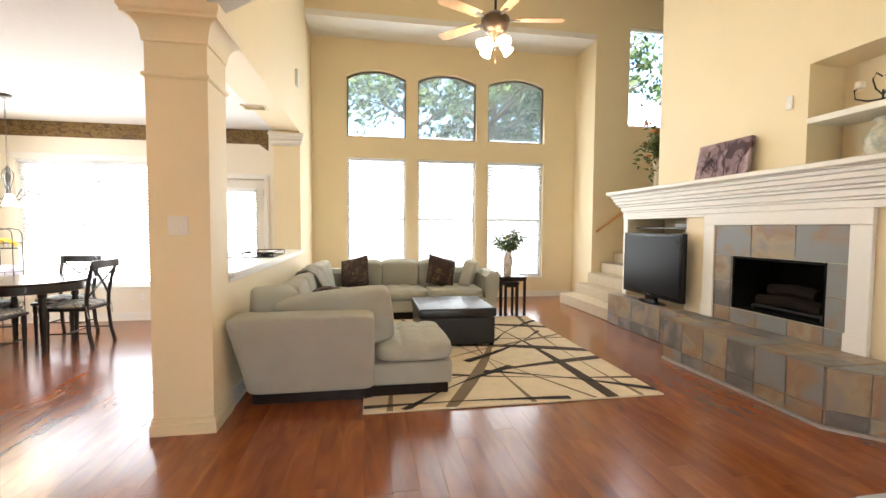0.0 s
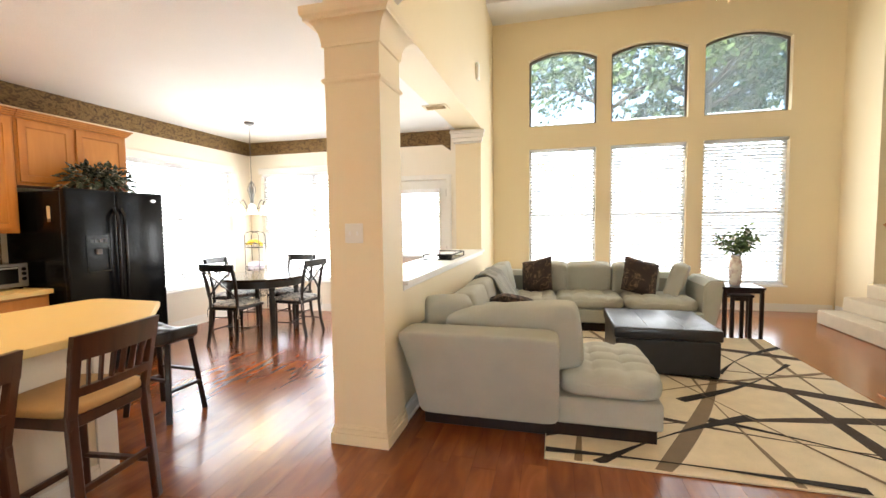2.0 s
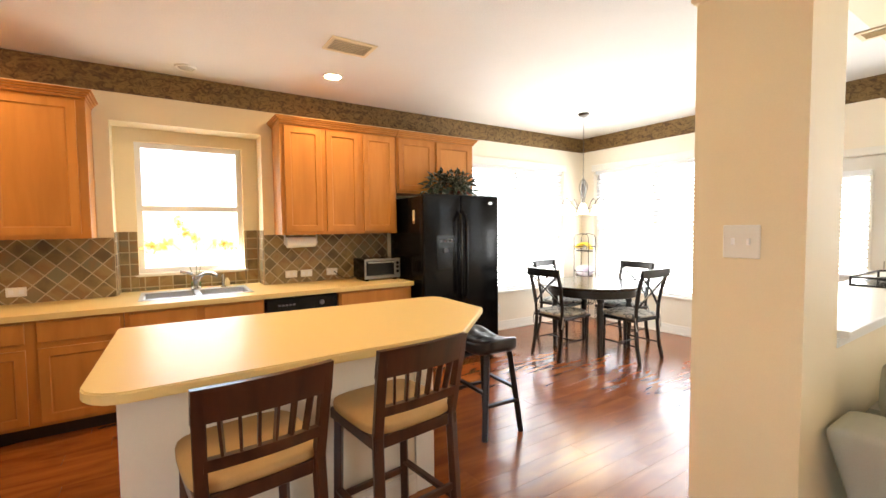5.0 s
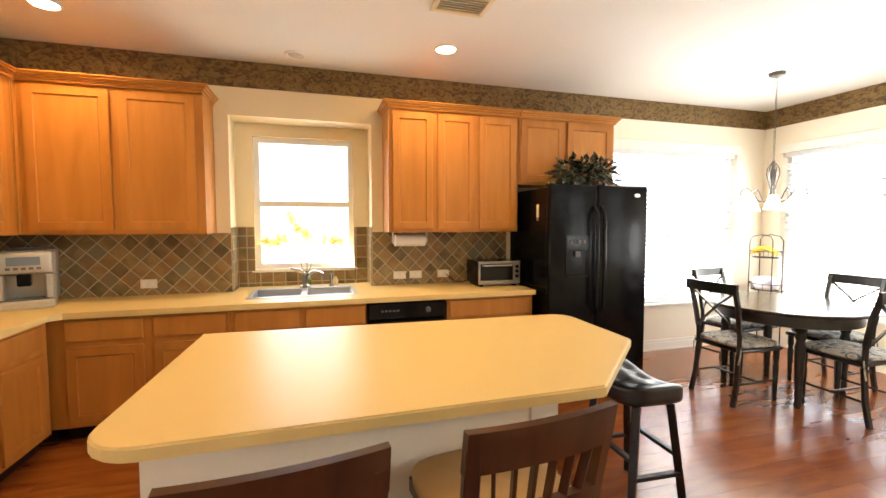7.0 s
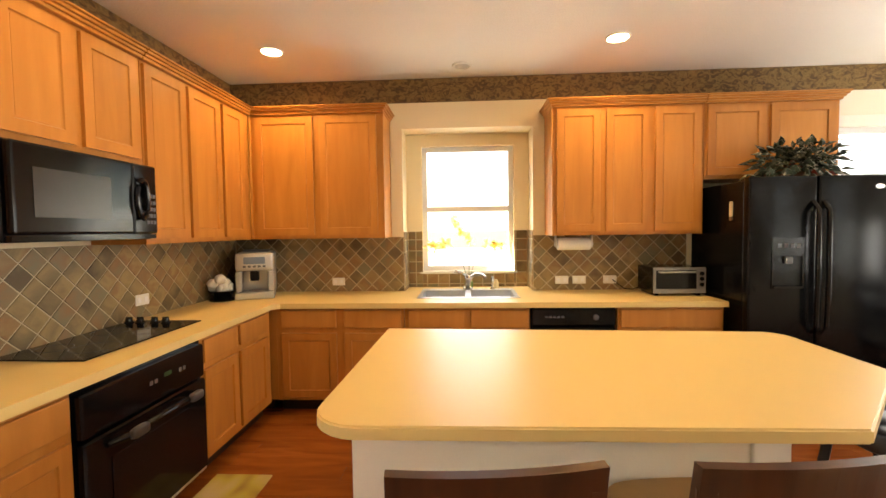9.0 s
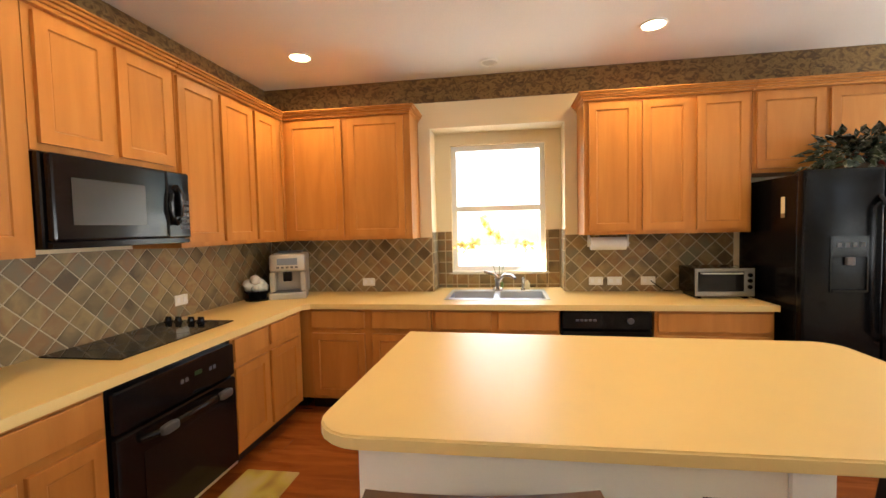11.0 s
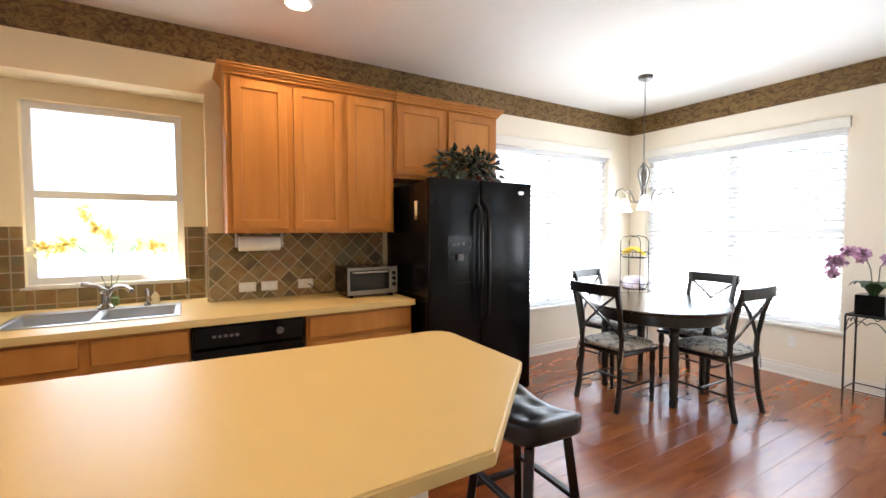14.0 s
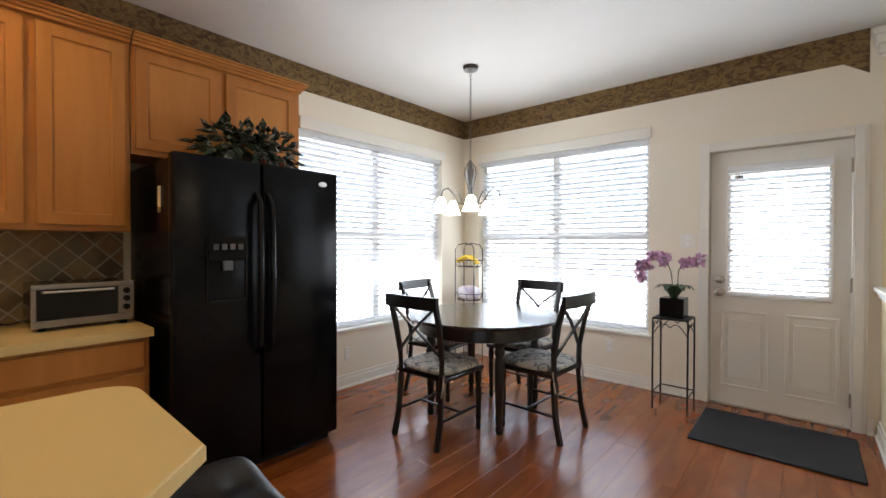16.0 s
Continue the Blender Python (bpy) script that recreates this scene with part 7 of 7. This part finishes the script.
def tree(x, y, h, crown, seed, leaves=9000, lean=0.0):
    rng = random.Random(seed)
    ob = thing("garden_tree", "leafy green tree standing in the garden", "tree", "garden trees", x=x, y=y, z=-0.3)
    bm = bmesh.new()
    tube(bm, [(0, 0, 0), (lean * 0.2, 0.05, h * 0.25), (lean * 0.6, -0.05, h * 0.45), (lean, 0.0, h * 0.8)], 0.17, 10, taper=0.07)
    tips = []
    for i in range(16):
        a, z = i * 2.4 + rng.random(), h * rng.uniform(0.50, 0.80)
        r = crown * rng.uniform(0.6, 1.0)
        q = Vector((lean * z / h + r * math.cos(a), r * math.sin(a), z + rng.uniform(0.3, 0.9) * crown * 0.6))
        p = Vector((lean * z / h, 0, z))
        tube(bm, [p, p.lerp(q, 0.5) + Vector((0, 0, 0.15)), q], 0.07, 6, taper=0.02)
        tips += [q, p.lerp(q, 0.6)]
    part("trunk", bm, BARK, ob)
    verts, faces = [], []
    clumps = []
    for i in range(90):
        t = rng.choice(tips)
        clumps.append((t + Vector((rng.gauss(0, 0.34), rng.gauss(0, 0.34), rng.gauss(0, 0.28))) * crown * 0.6, rng.uniform(0.10, 0.30)))
    for i in range(int(leaves * 0.55)):
        t, wide = rng.choice(clumps)
        c = t + Vector((rng.gauss(0, wide), rng.gauss(0, wide), rng.gauss(0, wide * 0.8)))
        n = Vector((rng.gauss(0, 1), rng.gauss(0, 1), rng.gauss(0.4, 1))).normalized()
        u = n.orthogonal().normalized() * rng.uniform(0.06, 0.13)
        v = n.cross(u).normalized() * rng.uniform(0.035, 0.07)
        k = len(verts)
        verts += [c - u, c - v * 1.0, c + u, c + v]
        faces.append((k, k + 1, k + 2, k + 3))
    me = bpy.data.meshes.new("crown")
    me.from_pydata([tuple(v) for v in verts], [], faces)
    me.materials.append(FOL)
    cr = new("crown", me)
    cr.parent = ob
    return ob


tree(3.7, LB + 5.0, 8.4, 2.2, 1)
tree(6.07, LB + 5.0, 8.8, 2.4, 2)
tree(8.3, LB + 5.0, 8.6, 2.4, 3, 11000, lean=0.5)
tree(10.9, LB + 4.4, 8.8, 2.4, 4)
tree(9.6, LB + 7.0, 6.2, 1.8, 8, 5000)
tree(1.6, LB + 9.5, 8.5, 2.2, 5, 5000)
tree(-12.0, 12.0, 7.0, 2.6, 7, 4000)

# ---- slate tiles of the hearth and fireplace ----
tile_rng = random.Random(77)


def tile(parent, pts, axis, a, b, material):
    """A tile with eased edges: an outline with thickness from a to b."""
    bm = prism(bmesh.new(), pts, axis, a, b)
    me = bpy.data.meshes.new("tile")
    bm.to_mesh(me)
    bm.free()
    me.materials.append(material)
    ob = new("tile", me)
    ob.parent = parent
    return ob


G = 0.004
def quad(u0, v0, u1, v1):
    return [(u0 + G, v0 + G), (u1 - G, v0 + G), (u1 - G, v1 - G), (u0 + G, v1 - G)]


ys = [4.64 + (6.22 - 4.64) * i / 6 for i in range(7)]
for y0, y1 in zip(ys, ys[1:]):
    for z0, z1 in ((0.026, 0.135), (0.135, HT - 0.004)):
        tile(hearth, quad(y0, z0, y1, z1), "x", 7.879 - tile_rng.uniform(0, 0.003), 7.892, SLATE)
ys = [6.22 + (7.89 - 6.22) * i / 6 for i in range(7)]
for y0, y1 in zip(ys, ys[1:]):
    for z0, z1 in ((0.004, 0.135), (0.135, HT - 0.004)):
        tile(hearth, quad(y0, z0, y1, z1), "x", 8.249 - tile_rng.uniform(0, 0.003), 8.262, SLATE)
# chamfered corner face
d = Vector((8.20 - 7.892, 4.33 - 4.64, 0))
L = d.length
rzc = math.degrees(math.atan2(d.y, d.x))
for i in range(2):
    for z0, z1 in ((0.026, 0.135), (0.135, HT - 0.004)):
        ob = tile(hearth, quad(L * i / 2, z0, L * (i + 1) / 2, z1), "y", -0.013 - tile_rng.uniform(0, 0.003), 0, SLATE)
        ob.matrix_basis = pose(7.892, 4.64, 0, 0, 0, rzc)
# end faces and tops
tile(hearth, quad(7.892, 0.026, 8.262, HT - 0.004), "y", 6.2185, 6.231, SLATE)
tile(hearth, quad(8.262, 0.004, FX0, HT - 0.004), "y", 7.889, 7.902, SLATE)
ys = [4.64 + (6.23 - 4.64) * i / 6 for i in range(7)]
for y0, y1 in zip(ys, ys[1:]):
    for x0, x1 in ((7.872, 8.16), (8.16, FX0 - 0.002)):
        tile(hearth, quad(x0, y0, x1, y1), "z", HT - 0.012, HT + tile_rng.uniform(0, 0.003), SLATE)
tile(hearth, [(7.885, 4.632), (8.185, 4.33), (8.185, 4.632)], "z", HT - 0.012, HT, SLATE)
tile(hearth, quad(8.189, 4.328, FX0, 4.636), "z", HT - 0.012, HT + 0.001, SLATE)
ys = [6.23 + (7.895 - 6.23) * i / 6 for i in range(7)]
for y0, y1 in zip(ys, ys[1:]):
    tile(hearth, quad(8.242, y0, FX0 - 0.002, y1), "z", HT - 0.012, HT + tile_rng.uniform(0, 0.003), SLATE)
tiles_round = thing("fireplace_tiles", "multicolour slate tiles round the firebox", "tiles", kind="structure")
part("backing", boxes((FX0 + 0.008, 4.93, HT, FX0 + 0.019, 5.093, 1.38), (FX0 + 0.008, 5.987, HT, FX0 + 0.019, 6.20, 1.38), (FX0 + 0.008, 5.093, 1.077, FX0 + 0.019, 5.987, 1.38), (FX0 + 0.008, 5.093, HT, FX0 + 0.019, 5.987, 0.563)), GROUT, tiles_round)
def sl(y0, z0, y1, z1):
    tile(tiles_round, quad(y0, z0, y1, z1), "x", FX0 - 0.002 - tile_rng.uniform(0, 0.003), FX0 + 0.008, SLATE)
for a, b in ((4.93, 5.35), (5.35, 5.775), (5.775, 6.20)):
    sl(a, 1.08, b, 1.38)
for z0, z1 in ((HT + 0.004, 0.56), (0.56, 0.82), (0.82, 1.08)):
    sl(4.93, z0, 5.09, z1)
    sl(5.99, z0, 6.20, z1)
for a, b in ((5.09, 5.39), (5.39, 5.69), (5.69, 5.99)):
    sl(a, HT + 0.004, b, 0.56)

# ---- kitchen backsplash: diamond-laid slate ----
TILEM = ramp_mat("tumbled_slate_tile", [(0.2, (0.10, 0.068, 0.032)), (0.38, (0.21, 0.15, 0.068)), (0.5, (0.32, 0.23, 0.10)), (0.62, (0.25, 0.14, 0.058)), (0.8, (0.19, 0.165, 0.095))], 0.45, 5, (1, 1, 1), 0.5, 7, 0.2, per_object=0.5)
TGROUT = mat("pale_tile_grout", (0.50, 0.42, 0.29), 0.85, vary=0.08)


def clip(poly, u0, v0, u1, v1):
    for axis, lim, sign in ((0, u0, 1), (0, u1, -1), (1, v0, 1), (1, v1, -1)):
        out = []
        for i in range(len(poly)):
            p, q = poly[i - 1], poly[i]
            ip, iq = sign * (p[axis] - lim) >= 0, sign * (q[axis] - lim) >= 0
            if ip != iq:
                f = (lim - p[axis]) / (q[axis] - p[axis])
                out.append((p[0] + (q[0] - p[0]) * f, p[1] + (q[1] - p[1]) * f))
            if iq:
                out.append(q)
        poly = out
        if len(poly) < 3:
            return []
    return poly


def splash(name, axis, depth, side, areas, label, diamond=True, s=0.1):
    """Tiles on a wall face at depth along axis; side: which way the room lies."""
    ob = thing(name, label, "tiles", kind="structure")
    bm = bmesh.new()
    shared = None
    for u0, v0, u1, v1 in areas:
        a, b = sorted((depth, depth + side * 0.005))
        if axis == "x":
            cuboid(bm, a, u0, v0, b, u1, v1)
        else:
            cuboid(bm, u0, a, v0, u1, b, v1)
        h = s * 0.7071 if diamond else s / 2
        g = 0.0045
        i0, i1, j0, j1 = int(u0 / h) - 1, int(u1 / h) + 2, int(v0 / h) - 1, int(v1 / h) + 2
        for i in range(i0, i1):
            for j in range(j0, j1):
                if diamond and (i + j) % 2 or not diamond and (i % 2 or j % 2):
                    continue
                cu, cv = i * h, j * h
                k = h - g * (1.4 if diamond else 1)
                poly = [(cu - k, cv), (cu, cv - k), (cu + k, cv), (cu, cv + k)] if diamond else [(cu - k, cv - k), (cu + k, cv - k), (cu + k, cv + k), (cu - k, cv + k)]
                cut = clip(poly, u0 + 0.001, v0 + 0.001, u1 - 0.001, v1 - 0.001)
                if len(cut) < 3:
                    continue
                area = abs(sum(cut[n - 1][0] * cut[n][1] - cut[n][0] * cut[n - 1][1] for n in range(len(cut)))) / 2
                if area < 0.0004:
                    continue
                top = depth + side * (0.009 + tile_rng.uniform(0, 0.002))
                whole = area > 0.99 * abs(sum(poly[n - 1][0] * poly[n][1] - poly[n][0] * poly[n - 1][1] for n in range(4))) / 2
                if whole:
                    if shared is None:
                        loc = [(p[0] - cu, p[1] - cv) for p in poly]
                        shared = prism(bmesh.new(), loc, axis, *sorted((0, side * 0.0055)))
                        me = bpy.data.meshes.new("tile")
                        shared.to_mesh(me)
                        shared.free()
                        me.materials.append(TILEM)
                        shared = me
                    t = new("tile", shared)
                    t.parent = ob
                    base = depth + side * 0.0035 + side * tile_rng.uniform(0, 0.002)
                    t.location = (base, cu, cv) if axis == "x" else (cu, base, cv)
                else:
                    tile(ob, cut, axis, *sorted((depth + side * 0.004, top)), TILEM)
    part("grout", bm, TGROUT, ob)
    return ob


splash("backsplash_sink", "x", 0.0, 1, [(SY + 0.012, CT, AL0, UB), (AL1, CT, 5.58, UB)], "brown slate backsplash laid in diamonds behind the sink")
splash("backsplash_stove", "y", SY, 1, [(0.012, CT, 2.93, UB)], "brown slate backsplash laid in diamonds behind the cooktop")
splash("backsplash_bay", "x", -0.25, 1, [(AL0 + 0.012, CT, SW[0], 1.39), (SW[1], CT, AL1 - 0.012, 1.39), (SW[0], CT, SW[1], SW[2] - 0.025)], "brown slate tiles laid square in the window bay", diamond=False, s=0.105)
splash("backsplash_bay_side", "y", AL0, 1, [(-0.238, CT, -0.001, 1.39)], "brown slate tiles on the bay's side", diamond=False, s=0.105)
splash("backsplash_bay_side", "y", AL1, -1, [(-0.238, CT, -0.001, 1.39)], "brown slate tiles on the bay's side", diamond=False, s=0.105)

# ---- floor planks ----
PLANK_REST = ramp_mat("laminate_floor_rest", [(0.2, (0.15, 0.038, 0.009)), (0.42, (0.22, 0.060, 0.014)), (0.6, (0.27, 0.078, 0.018)), (0.8, (0.33, 0.105, 0.026))], 0.23, 2.2, (5, 1.0, 1), 0.8, 6, 0.0, coat=0.35, per_object=0.16, island=True)
PWD, PLN = 0.14, 1.25
plank_rng = random.Random(9)
verts, faces = [], []
shared = None
count = 0
cols = int((9.2 + 0.1) / PWD) + 1
for c in range(cols):
    x0 = -0.05 + c * PWD
    y = -0.75 - plank_rng.uniform(0, PLN)
    while y < LB:
        y0, y1 = y, y + PLN
        y = y1
        near = 0.2 < x0 < 7.6 and 4.6 < (y0 + y1) / 2 < 8.5 and count < 300
        if near and y0 > -0.7 and y1 < LB - 0.05:
            if shared is None:
                bm = bmesh.new()
                cuboid(bm, 0.0003, 0.0004, -0.011, PWD - 0.0003, PLN - 0.0004, 0.0)
                bmesh.ops.bevel(bm, geom=[e for e in bm.edges if all(v.co.z > -0.001 for v in e.verts)], offset=0.0004, segments=1, affect="EDGES")
                shared = bpy.data.meshes.new("plank")
                bm.to_mesh(shared)
                bm.free()
                shared.materials.append(PLANK)
            ob = new("plank", shared)
            ob.parent = floor
            ob.location = (x0, y0, 0)
            count += 1
        else:
            a, b = max(y0, -0.74) + 0.0008, min(y1, LB + 0.1) - 0.0008
            if b - a < 0.02:
                continue
            k = len(verts)
            u0, u1, g = x0 + 0.0003, x0 + PWD - 0.0003, 0.0004
            verts += [(u0, a, -0.0008), (u1, a, -0.0008), (u1, b, -0.0008), (u0, b, -0.0008), (u0 + g, a + g, 0), (u1 - g, a + g, 0), (u1 - g, b - g, 0), (u0 + g, b - g, 0)]
            faces += [(k + 4, k + 5, k + 6, k + 7), (k, k + 1, k + 5, k + 4), (k + 1, k + 2, k + 6, k + 5), (k + 2, k + 3, k + 7, k + 6), (k + 3, k, k + 4, k + 7)]
me = bpy.data.meshes.new("plank_rest")
me.from_pydata(verts, [], faces)
me.materials.append(PLANK_REST)
rest = new("plank_rest", me)
rest.parent = floor
tagged(rest, "reddish brown laminate planks", kind="stuff")
